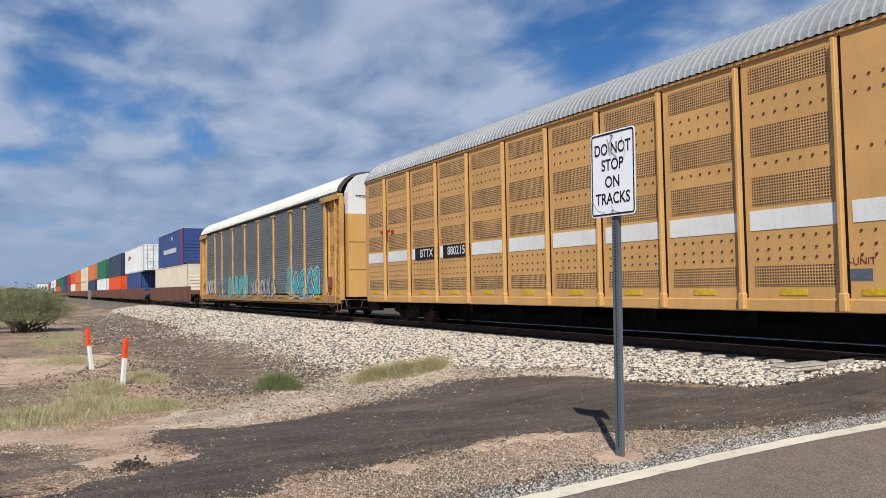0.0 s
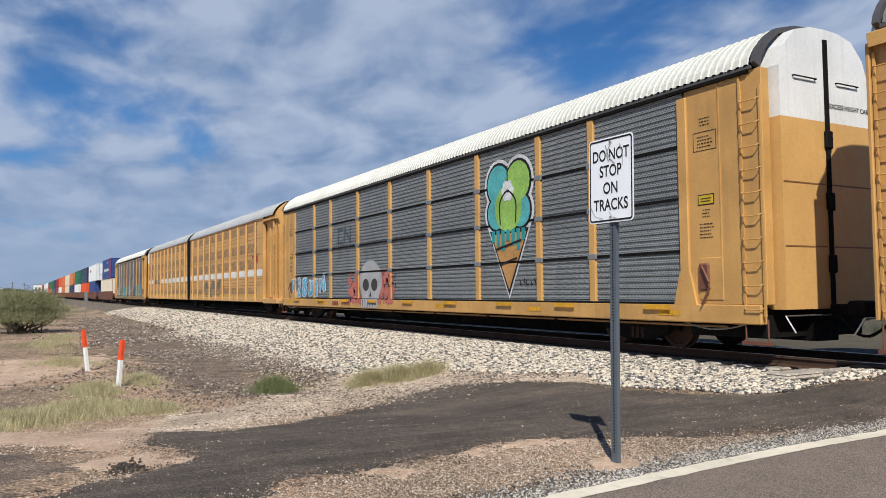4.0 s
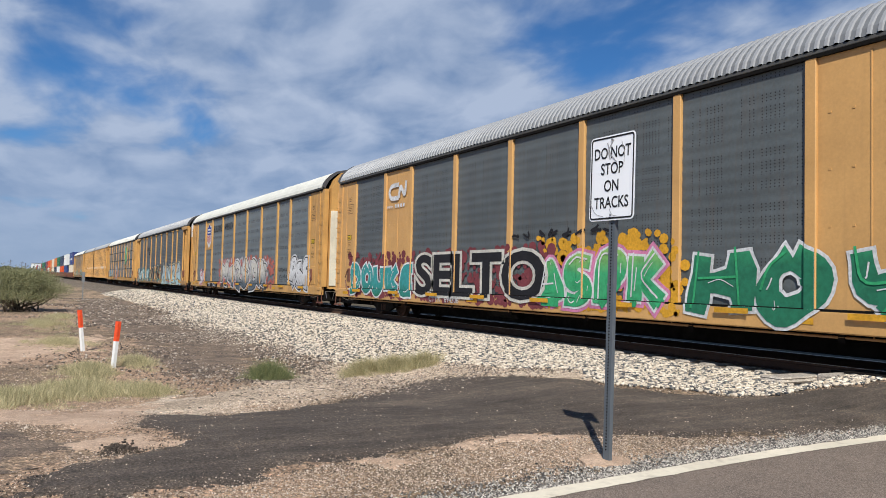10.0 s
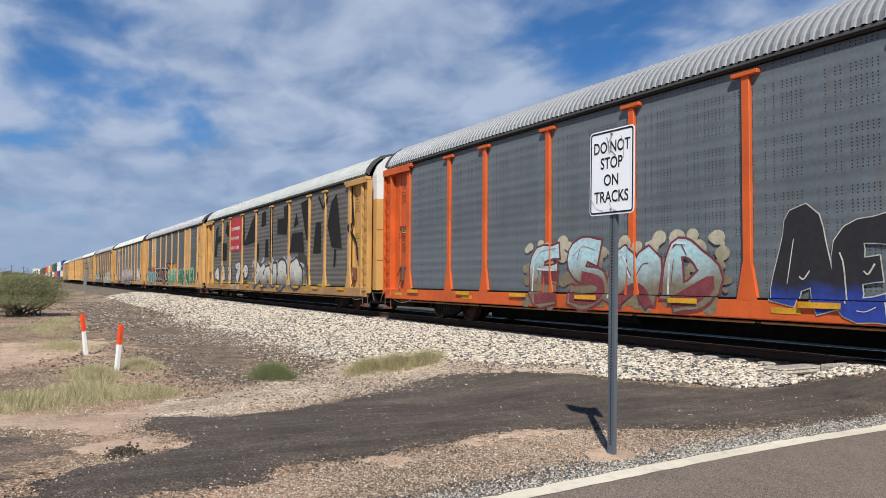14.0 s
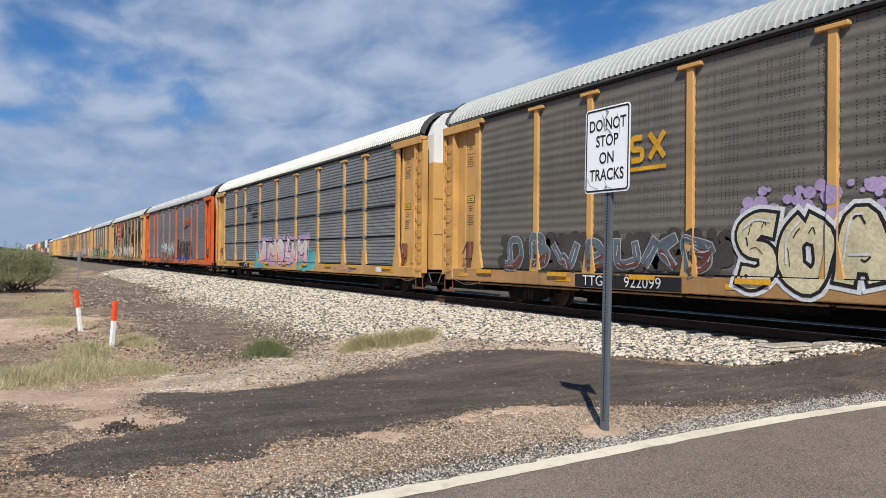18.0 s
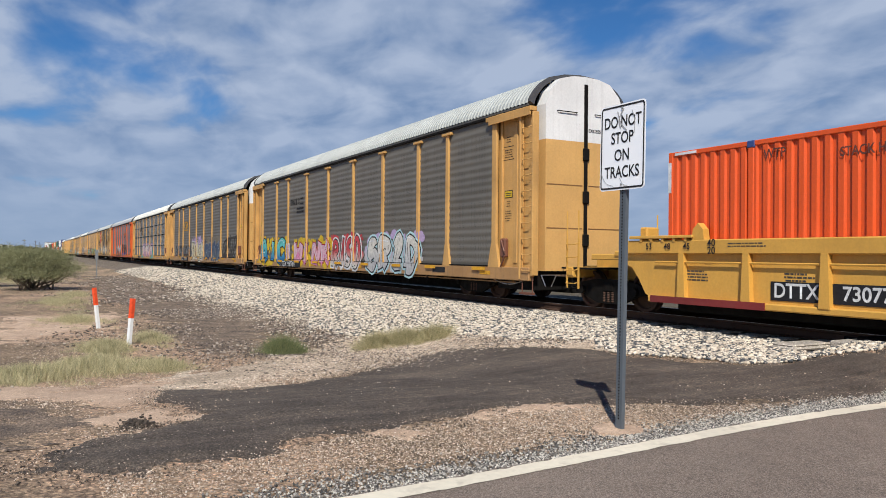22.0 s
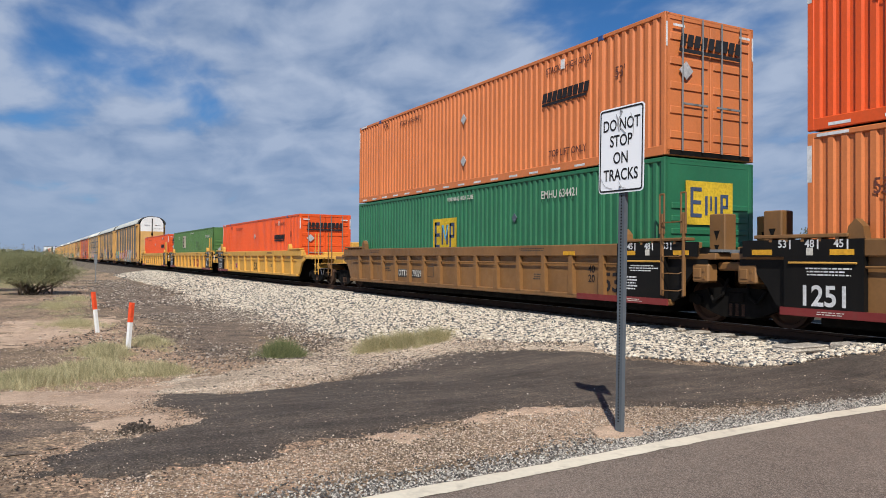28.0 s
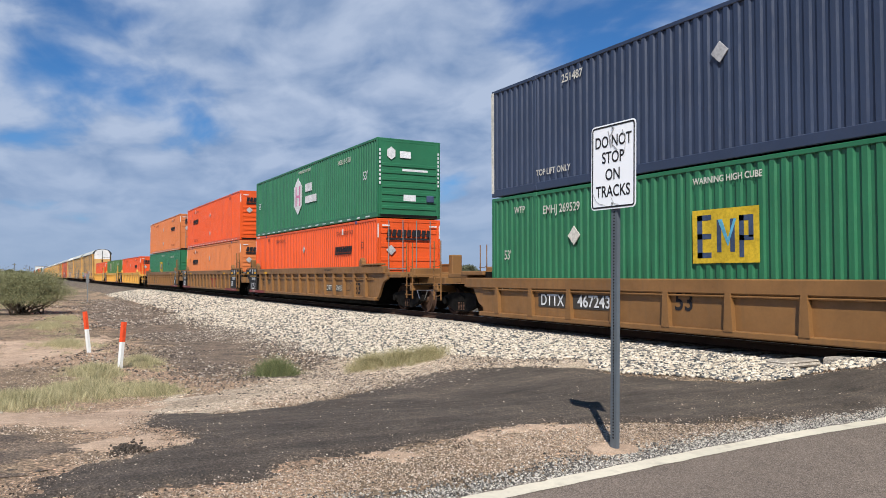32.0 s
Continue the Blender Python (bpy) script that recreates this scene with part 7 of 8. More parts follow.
words(a, "694306", 0.18, "white", -4.2, 1.0, 1.1, 12)
words(a, "CTTX", 0.18, "white", -5.2, 1.0, 1.1, 12)
end_sheets(a)
car_data(a)

# grimy carrier with black block letters
a = autorack("grimy grey car carrier with black letter shapes and a red panel", -64.8, "yellow", "dirty", "paleroof", sill="tan", ribs=(0.20, 0.013))
bars(a, "red", (-7.0, -4.42, 3.1, 5.04), name="red_panel", layer=0, label="red painted panel with white lettering")
for k, text in enumerate(("CANADIAN", "PACIFIC", "RAILWAY")):
    bars(a, "white", *[(-6.75 + 0.26 * q, -6.60 + 0.26 * q, 4.32 - 0.55 * k, 4.50 - 0.55 * k) for q in range((8, 7, 7)[k])], name="panel_lettering", layer=2)
sooty = [[(-11.2, 2.9), (-10.6, 2.9), (-10.2, 4.9), (-10.8, 4.6)], [(-10.4, 3.7), (-9.4, 3.9), (-9.4, 4.2), (-10.4, 4.1)], [(-9.0, 2.6), (-8.0, 2.6), (-7.9, 3.6), (-8.9, 3.7)], [(-8.3, 4.3), (-7.5, 4.0), (-7.4, 4.5), (-7.9, 5.0)],
         [(-3.9, 3.35), (-1.5, 3.5), (-1.55, 5.0), (-2.3, 4.6)], [(-4.1, 3.4), (-3.8, 3.4), (-3.9, 5.0), (-4.1, 5.0)], [(-1.2, 1.9), (-0.9, 1.9), (-0.85, 3.4), (-1.2, 3.3)], [(-0.4, 4.2), (0.35, 4.3), (0.3, 5.0), (-0.35, 4.9)], [(0.3, 2.6), (0.9, 2.6), (0.8, 3.5), (0.4, 3.5)], [(1.3, 2.3), (1.6, 2.3), (1.6, 5.0), (1.3, 5.0)],
         [(2.4, 3.7), (3.9, 3.6), (4.1, 5.0), (3.4, 4.95), (3.5, 4.4), (2.4, 4.4)], [(4.35, 2.75), (6.4, 2.7), (6.2, 3.6), (4.7, 3.6)], [(4.9, 3.9), (5.6, 4.0), (5.3, 4.5)], [(5.9, 4.9), (6.7, 3.2), (6.95, 3.3), (6.9, 5.0)], [(7.6, 2.6), (8.5, 2.6), (8.5, 3.9), (7.9, 3.9)], [(9.3, 3.7), (9.8, 2.8), (10.9, 2.7), (10.3, 4.9), (9.7, 4.6)], [(10.0, 2.0), (10.2, 2.0), (10.3, 2.7), (10.1, 2.7)]]
for shape in sooty:
    mark(a, "rolled_lettering", [shape], "soot", 3, "black rolled-on letter shape")
for p in ([(8.2, 5.0), (8.9, 4.3), (9.3, 4.9)], [(11.9, 4.7), (12.1, 3.6), (11.5, 3.5), (12.4, 2.9), (12.5, 2.2)]):
    mark(a, "rolled_lettering", ribbon(p, 0.14), "black", 3)
piece(a, 51, -11.2, -2.6, 1.15, 2.4, 5, "bone", "black", None, None, None, 0.44, None, text="4117?", wild=0.05)
piece(a, 52, -1.9, 6.4, 1.0, 2.5, 4, fade("primer", "bone", 1.6), "slate", "smoke", None, fade("primer", "silver", 1.8), 0.50, None)
mark(a, "graffiti_shade", ribbon([(5.6, 2.5), (6.5, 2.4), (7.0, 1.9), (6.95, 1.25)], 0.42), "smoke", 2, "black shadow behind the last letter")
scribble(a, 53, -0.4, 5.9, 1.4, 2.1, "black", 9, 0.022)
words(a, "996342", 0.20, "white", -4.9, 1.0, 1.1)
words(a, "TTGX", 0.20, "white", -6.1, 1.0, 1.1)
bars(a, "wine", (5.1, 5.4, 1.08, 1.13), (5.2, 5.28, 0.92, 1.08), (5.5, 5.8, 1.08, 1.13), (5.6, 5.68, 0.92, 1.08), name="emblem", layer=2)
bars(a, "gold", *[(-11.4 + 2.8 * k, -9.9 + 2.8 * k, 1.22, 1.30) for k in range(8)], name="reflector", layer=1)
car_data(a)

# orange carrier
a = autorack("orange car carrier with blue-grey screens and graffiti", -36.4, "orange", "blue", "roofsheet", bay="orange", ribs=(0.24, 0.006))
piece(a, 61, -5.1, 0.9, 0.85, 2.45, 4, fade("khaki", "ice", 1.72), "plum", None, "white", fade("khaki", "sand", 2.0), 0.42, "plum", text="ESMD", wild=0.22)
piece(a, 62, 1.8, 7.45, 0.82, 2.72, 5, fade("blue", "black", 1.38, 0.12), "bone", None, None, None, 0.50, None, text="AERRA", wild=0.16, rim=0.018)
mark(a, "emblem", [[(4.6 + 0.55 * k, 3.65 + 0.05 * k), (5.05 + 0.55 * k, 3.66 + 0.05 * k), (5.2 + 0.55 * k, 4.02 + 0.05 * k), (4.75 + 0.55 * k, 4.0 + 0.05 * k)] for k in range(4)], "rust", 2, "slanted orange railway emblem")
mark(a, "emblem", [[(4.45, 3.35), (6.9, 3.68), (4.9, 3.55)]], "black", 2)
words(a, "25661", 0.17, "plum", -12.15, 2.95, 1.1, -8)
bars(a, "plum", *[(-12.5 + 0.2 * k, -12.35 + 0.2 * k, 3.12, 3.28) for k in range(4)], layer=-24, cuts=None)
# white painted bars stand in for light at the eave joints
bars(a, "white", *[(-11.6 + 2.8 * k, -10.0 + 2.8 * k, 5.225, 5.25) for k in range(8)], name="joint_light", layer=7)
car_data(a)

# grey tiered carrier with a white roof
a = autorack("grey tiered car carrier with a white roof and pink graffiti", -7.98, "yellow", "greyflat", "whiteroof", style="tiers", ribs=(0.118, 0.018))
overspray(a, -4.9, -3.4, 1.0, 1.6, "sea")
overspray(a, 1.6, 4.0, 0.95, 1.8, "sea")
piece(a, 71, -4.2, 3.0, 1.05, 2.45, 5, fade("rose", "bone", 1.7), "navy", "rose", "white", "mauve", 0.42, None, rim=0.05)
scribble(a, 72, 6.1, 8.7, 0.92, 1.15, "mauve", 7)
bars(a, "black", *[(-6.7, -5.9, 3.86 + 0.055 * k, 3.89 + 0.055 * k) for k in range(5)], (-5.8, -5.71, 3.84, 4.14), (-5.45, -5.36, 3.84, 4.14), (-5.2, -4.75, 3.84, 3.9), (-5.2, -4.75, 4.08, 4.14), (-5.75, -4.7, 3.62, 3.70), (-5.75, -4.7, 3.46, 3.54), name="emblem")
bars(a, "black", (-8.0, -6.0, 0.9, 1.12), name="number_panel", layer=1)
words(a, "697386", 0.15, "white", -6.6, 1.0, 1.0, 3)
bars(a, "white", (10.1, 10.6, 0.98, 1.14), name="notice", layer=2)
car_data(a)

# grimy carrier with black and white graffiti
a = autorack("grimy grey car carrier with cream and black graffiti", 20.3, "yellow", "dirty", "paleroof", sill="tan", ribs=(0.20, 0.013))
bars(a, "amber", (-6.5, -4.85, 3.28, 3.36), name="emblem")
mark(a, "emblem", [q for p in ([(-6.05, 3.95), (-6.35, 3.95), (-6.45, 3.7), (-6.35, 3.5), (-6.05, 3.5)], [(-5.5, 3.95), (-5.8, 3.95), (-5.8, 3.72), (-5.5, 3.72), (-5.5, 3.5), (-5.8, 3.5)], [(-5.3, 4.0), (-4.9, 3.5)], [(-4.9, 4.0), (-5.3, 3.5)]) for q in ribbon(p, 0.12)], "amber", 2, "amber painted railway emblem")
piece(a, 81, -10.4, -3.5, 1.2, 2.05, 7, "slate", "silver", None, None, "smoke", 0.30, "oxblood", rim=0.02)
overspray(a, -3.2, 1.30, 1.15, 2.70, "mauve")
piece(a, 82, -3.3, 1.5, 0.88, 2.4, 5, "cream", "black", "white", "white", None, 0.46, None, text="SOAER", rim=0.06)
overspray(a, 2.1, 6.9, 2.05, 2.55, "primer")
piece(a, 83, 1.9, 6.9, 0.92, 2.4, 4, fade("slate", "navy", 1.5), "pale", None, "slate", "navy", 0.46, None, rim=0.02)
mark(a, "graffiti_outline", [q for p in ([(7.55, 1.32), (8.1, 2.36), (11.75, 2.52)], [(7.75, 1.30), (8.35, 1.55), (9.15, 2.36)], [(8.15, 1.9), (8.3, 1.7), (8.5, 2.0)], [(9.2, 1.34), (9.05, 1.8), (9.45, 2.4)], [(9.45, 2.3), (9.75, 1.5), (9.85, 1.36)], [(9.9, 2.62), (9.7, 2.0), (10.1, 1.42), (10.55, 2.3)], [(10.65, 1.4), (11.0, 2.44)], [(11.5, 2.45), (11.35, 1.95), (10.9, 1.85)], [(11.7, 2.48), (11.45, 1.4)]) for q in ribbon(p, 0.13, 0.0, 0.3)], "smoke", 4, "thin black sprayed letters")
mark(a, "graffiti_shade", ribbon([(7.6, 1.30), (9.6, 1.34), (11.6, 1.38)], 0.24), "smoke", 3)
scribble(a, 85, 10.6, 11.4, 1.35, 1.5, "pale", 4, 0.02)
bars(a, "black", (-7.5, -4.4, 0.88, 1.16), name="number_panel", layer=1)
words(a, "922099", 0.22, "white", -5.4, 1.02, 1.1)
words(a, "TTGX", 0.22, "white", -6.75, 1.02, 1.1, 12)
car_data(a)

# grimy carrier with red and blue graffiti
a = autorack("grimy grey car carrier with teal, pink and red graffiti", 49.31, "yellow", "dirty", "paleroof", sill="tan", ribs=(0.20, 0.013))
piece(a, 91, -12.1, -7.2, 0.85, 2.35, 3, fade("deep", "pool", 1.6), "black", None, "ice", "gold", 0.42, None, text="AIC", rim=0.06)
piece(a, 90, -7.35, -6.6, 1.2, 2.0, 1, "mauve", "white", None, None, None, 0.34, text="5")
piece(a, 92, -6.2, -0.9, 0.9, 2.2, 4, fade("rose", "mauve", 2.0), "wine", None, "white", "gold", 0.42, "pink", text="WINK", rim=0.05)
piece(a, 93, -0.9, 2.3, 0.85, 2.3, 4, fade("bone", "red", 1.35), "smoke", "white", None, fade("bone", "red", 1.35), 0.34, text="RISD")
piece(a, 94, 2.8, 7.3, 0.85, 2.25, 4, fade("silver", "bone", 1.5), "black", "ice", "white", fade("silver", "mauve", 1.6), 0.42, None)
bars(a, "black", *[(-6.7, -5.9, 3.82 + 0.055 * k, 3.85 + 0.055 * k) for k in range(5)], (-5.8, -5.71, 3.8, 4.1), (-5.45, -5.36, 3.8, 4.1), (-5.2, -4.75, 3.8, 3.86), (-5.2, -4.75, 4.04, 4.1), (-5.75, -4.7, 3.58, 3.66), (-5.75, -4.7, 3.42, 3.5), name="emblem")
bars(a, "black", (-8.1, -4.9, 0.87, 1.16), name="number_panel", layer=11)
words(a, "987769", 0.24, "white", -6.25, 1.0, 1.1, 14)
words(a, "TTGX", 0.24, "white", -7.5, 1.0, 1.1, 14)
bars(a, "black", (8.2, 9.0, 0.98, 1.14), name="notice", layer=2)
car_data(a)

# ---- wells and containers ----
def well_marks(car, centre, x, number, sides=(-1, 1)):
    """Black end fields with their writing, red lower edges, the length mark."""
    d = x - centre
    for s in sides:
        a, c = sorted((d + s * 6.95, d + s * 8.32))
        part("end_field", box(a, c, -1.546, -1.44, zed(0.73), zed(1.56), 0.0), M["blackpaint"], car, "black painted end field")
        part("chord_field", box(*sorted((d + s * 6.95, d + s * 9.15)), -1.549, -1.50, zed(1.555), zed(1.834), 0.0), M["blackpaint"], car, "black painted top chord")
        part("pipe", rod((a + 0.1, -1.57, zed(1.46)), (c - 0.1, -1.57, zed(1.46)), 0.018, 6), M["wellyellow"], car)
        small_print(car, (a + c) / 2 + 0.1, zed(1.36), 3, 0.42, -1.547, "white", int(x) + s, 0.022, 0.05)
        if s > 0:
            small_print(car, (a + c) / 2 - 0.25, zed(1.12), 5, 0.22, -1.547, "white", int(x) + 7, 0.03, 0.06)
        for k, t in enumerate(("53", "48", "45")):
            write("lettering", t, 0.12, INK["white"], car, (d + s * (8.35 - 0.50 * k), -1.552, zed(1.76)), 0.003)
            part("divider", box(d + s * (8.35 - 0.50 * k) + 0.13, d + s * (8.35 - 0.50 * k) + 0.155, -1.552, -1.549, zed(1.68), zed(1.83)), INK["white"], car)
        part("data_tag", box(d + s * 7.85 - 0.06, d + s * 7.85 + 0.06, -1.553, -1.549, zed(1.58), zed(1.70)), INK["bone"], car)
        part("red_edge", box(*sorted((d + s * 5.6, d + s * 8.4)), -1.550, -1.52, zed(0.60), zed(0.73)), M["red"], car, "dull red lower edge")
        small_print(car, d + s * 7.5, zed(0.675), 2, 0.25, -1.551, "bone", int(x) + 3 * s, 0.014, 0.035)
        if number < 5:
            write("lettering", "40", 0.13, INK["black"], car, (d + s * 6.75, -1.548, zed(1.76)), 0.003)
            write("lettering", "20", 0.13, INK["black"], car, (d + s * 6.75, -1.548, zed(1.62)), 0.003)
        else:
            write("lettering", "40", 0.16, INK["black"], car, (d + s * 6.0, -1.449, zed(1.27)), 0.003)
            write("lettering", "20", 0.16, INK["black"], car, (d + s * 6.0, -1.449, zed(1.06)), 0.003)
        for o in (5.3, 7.3, 8.75):
            part("reflector", box(d + s * o - 0.2, d + s * o + 0.2, -1.5535, -1.53, zed(1.585), zed(1.675)), INK["amber"], car)
    write("lettering", "53", 0.40, INK["black"], car, (d + number, -1.449, zed(0.98)), 0.01)
    small_print(car, d - 5.0, zed(1.22), 4, 0.30, -1.441, "smoke", int(x) + 11)
    small_print(car, d + 4.0, zed(1.10), 3, 0.25, -1.441, "smoke", int(x) + 12)
    small_print(car, d + 3.8, zed(1.74), 2, 0.55, -1.531, "smoke", int(x) + 13, 0.02, 0.05)
    small_print(car, d - 6.0, zed(1.74), 2, 0.45, -1.531, "smoke", int(x) + 14, 0.02, 0.05)


def firm_mark(car, d, ink):
    """A firm's mark on the sill as plain shapes."""
    for a, b, c, e in ((0.0, 0.62, 1.22, 1.32), (0.22, 0.40, 0.76, 1.22), (0.70, 1.30, 1.22, 1.32), (0.92, 1.10, 0.76, 1.22)):
        part("emblem", box(d + a, d + b, -1.449, -1.44, zed(c), zed(e)), INK[ink], car)
    for q in (-1, 1):
        part("emblem", loft([(d + 1.62 - 0.26 * q, zed(0.76)), (d + 1.80 - 0.26 * q, zed(0.76)), (d + 1.80 + 0.26 * q, zed(1.32)), (d + 1.62 + 0.26 * q, zed(1.32))], -1.452 - 0.003 * q, -1.44, "y"), INK[ink], car)


yellow_wells = (75.2, 94.65, 114.1)
w = well_car("bright yellow three-unit container well car", yellow_wells, "wellyellow")
c0 = (yellow_wells[0] + yellow_wells[-1]) / 2
for x, t in zip(yellow_wells, ("B", "C", "A")):
    well_marks(w, c0, x, 0.75, {"B": (1,), "C": (-1, 1), "A": (-1,)}[t])
    write("lettering", t, 0.18, INK["black"], w, (x - c0 - 1.2, -1.548, zed(1.70)), 0.004)
for x in yellow_wells[1:]:
    write("lettering", "125T", 0.32, INK["white"], w, (x - c0 - 7.6, -1.553, zed(0.92)), 0.010, 0.98)
d = yellow_wells[0] - c0
part("red_edge", box(d - 8.3, d - 5.6, -1.550, -1.52, zed(0.60), zed(0.73)), M["red"], w, "dull red lower edge")
for k, t in enumerate(("53", "48", "45")):
    write("lettering", t, 0.12, INK["black"], w, (d - 8.35 + 0.5 * k, -1.548, zed(1.70)), 0.003)
write("lettering", "40", 0.13, INK["black"], w, (d - 6.75, -1.548, zed(1.76)), 0.003)
write("lettering", "20", 0.13, INK["black"], w, (d - 6.75, -1.548, zed(1.62)), 0.003)
small_print(w, d - 7.2, zed(1.22), 4, 0.35, -1.441, "smoke", 41)
for a, b in ((-5.55, -4.6), (-4.45, -3.1)):
    part("number_panel", box(d + a, d + b, -1.452, -1.44, zed(0.78), zed(1.10)), INK["black"], w)
write("lettering", "730772", 0.22, INK["white"], w, (d - 3.78, -1.456, zed(0.94)), 0.006)
write("lettering", "DTTX", 0.24, INK["white"], w, (d - 5.07, -1.456, zed(0.94)), 0.006, 0.92)
firm_mark(w, yellow_wells[1] - c0 + 2.0, "wine")
for x, o in ((yellow_wells[0], 2.3), (yellow_wells[2], -3.7)):
    for q in (-1, 1):
        part("emblem", loft([(x - c0 + o - 0.22, zed(0.98 - 0.14 * q)), (x - c0 + o - 0.08, zed(0.98 - 0.14 * q)), (x - c0 + o + 0.22, zed(0.98 + 0.14 * q)), (x - c0 + o + 0.08, zed(0.98 + 0.14 * q))], -1.450 - 0.003 * (q > 0), -1.44, "y"), INK["red" if q > 0 else "blue"], w)

brown_wells = (137.67, 157.0, 176.7)
w = well_car("worn brown three-unit container well car", brown_wells, "brown", 0.0, 1.07)
c0 = (brown_wells[0] + brown_wells[-1]) / 2
for x, ends in zip(brown_wells, ((1,), (-1, 1), (-1,))):
    well_marks(w, c0, x, 6.66, ends)
for x in brown_wells[1:]:
    write("lettering", "1251", 0.32, INK["white"], w, (x - c0 - 7.6, -1.553, zed(0.92)), 0.010, 0.98)
firm_mark(w, brown_wells[1] - c0 + 1.2, "wine")
for x, o in ((brown_wells[0], -4.28), (brown_wells[2], 3.21)):
    for text, at, wide in (("DTTX", o + 0.53, 0.42), ("790294", o + 1.60, 0.44)):
        part("number_panel", box(x - c0 + at - wide, x - c0 + at + wide, -1.446, -1.44, zed(0.86), zed(1.12)), INK["smoke"], w)
        write("lettering", text, 0.20, INK["bone"], w, (x - c0 + at, -1.450, zed(0.99)), 0.004, 0.92 if text == "790294" else 1.0)
    part("data_frame", box(x - c0 + o + 2.3, x - c0 + o + 2.7, -1.445, -1.44, zed(0.9), zed(1.25)), INK["smoke"], w)
    part("data_plate", box(x - c0 + o + 2.32, x - c0 + o + 2.68, -1.448, -1.445, zed(0.92), zed(1.23)), M["brown"], w)
w = well_car("worn brown container well car with a long number", (200.5,), "brown", 0.40)
write("lettering", "467243", 0.26, INK["white"], w, (-3.7, -1.46, zed(0.90)), 0.006)
part("number_panel", box(-4.6, -2.9, -1.452, -1.44, zed(0.74), zed(1.06)), INK["smoke"], w)
part("number_panel", box(-5.75, -4.7, -1.452, -1.44, zed(0.74), zed(1.06)), INK["smoke"], w)
write("lettering", "DTTX", 0.26, INK["white"], w, (-5.2, -1.46, zed(0.90)), 0.006, 0.9)
write("lettering", "53", 0.34, INK["black"], w, (-1.1, -1.449, zed(0.98)), 0.008)
scribble(w, 97, -7.6, -6.6, 0.9, 1.3, "sand", 5, 0.03, cuts=None)


def orange_box(label, x, z, p, ends, side=(3.9, 5.7), second=False):
    c = container(label, x, z, p, ends)
    trade_block(c, "black", *side, 1.66, 1.98)
    for dz in ((1.98, 0.75) if z > 2 else (1.98,)):
        diamond(c, 0.0, dz)
    side_words(c, "53'", 0.24, "oxblood", 6.75 if side[0] > 0 else -6.8, 1.95, 0.8)
    side_words(c, "STACK", 0.15, "oxblood", side[0] + 0.45, 2.50, 0.85)
    side_words(c, "HIGH ONLY", 0.15, "oxblood", side[0] + 1.42, 2.50, 0.85)
    side_words(c, "WTP", 0.16, "oxblood", -5.6 if side[0] > 0 else 5.6, 2.62, 0.9)
    if side[0] > 0:
        side_words(c, "STACK HIGH ONLY", 0.15, "oxblood", -3.6, 2.50, 0.85)
    z > 2 and side_words(c, "TOP LIFT ONLY", 0.16, "oxblood", side[0] + 1.0, 0.45, 0.9)
    part("corner_mark", box(-7.9, -7.35, -1.302, -1.296, 2.83, 2.88), INK["white"], c)
    for s in (-1, 1):
        part("corner_mark", box(8.118, 8.122, min(s * 0.80, s * 1.12), max(s * 0.80, s * 1.12), 2.62, 2.67), INK["white"], c)
    part("sticker", box(side[0] + 0.75, side[0] + 0.9, -1.304, -1.299, 2.45, 2.68), INK["white"], c)
    for s in (-1, 1):
        part("corner_mark", box(8.078, 8.084, s * 1.28 - (0.04 if s > 0 else 0), s * 1.28 + (0.04 if s < 0 else 0), 2.2, 2.7), INK["white"], c)
    part("corner_mark", box(-8.07, -7.99, -1.302, -1.296, 2.1, 2.7), INK["white"], c)
    end_block(c, "black", -0.95, 0.85, 2.12, 2.5)
    end_diamond(c, -0.75, 1.75)
    if z > 2:
        dashes(c, "white")
    return c


orange_box("bright orange container low in a yellow well car", 75.2, LOW, "c_orange", "doors")
c = container("leaf green container low in a yellow well car", 94.65, LOW, "c_olive", "ribs")
panel(c, "sand", (-3.66, -2.25, 1.54, 2.52), name="emblem")
panel(c, "black", (-3.45, -3.32, 1.65, 2.4), (-3.45, -3.0, 1.65, 1.76), (-3.45, -3.05, 1.97, 2.08), (-3.45, -3.0, 2.29, 2.40), name="emblem", layer=1)
part("emblem", box(8.10, 8.104, -0.6, 0.35, 1.75, 2.5), INK["sand"], c)
part("emblem", box(8.106, 8.11, -0.45, -0.2, 1.9, 2.35), INK["black"], c)
end_diamond(c, -0.75, 1.35, 0.2)
side_words(c, "EMHJ 245849", 0.19, "bone", 6.35, 2.3, 0.95)
side_words(c, "WTP", 0.2, "bone", -5.4, 2.35, 0.9)
side_words(c, "WARNING HIGH CUBE", 0.105, "bone", 0.4, 2.65, 0.9)
scribble(c, 98, 3.2, 4.4, 1.6, 2.3, "smoke", 5, 0.05, cuts=None)
orange_box("bright orange container low in a yellow well car", 114.1, LOW, "c_orange", "doors")


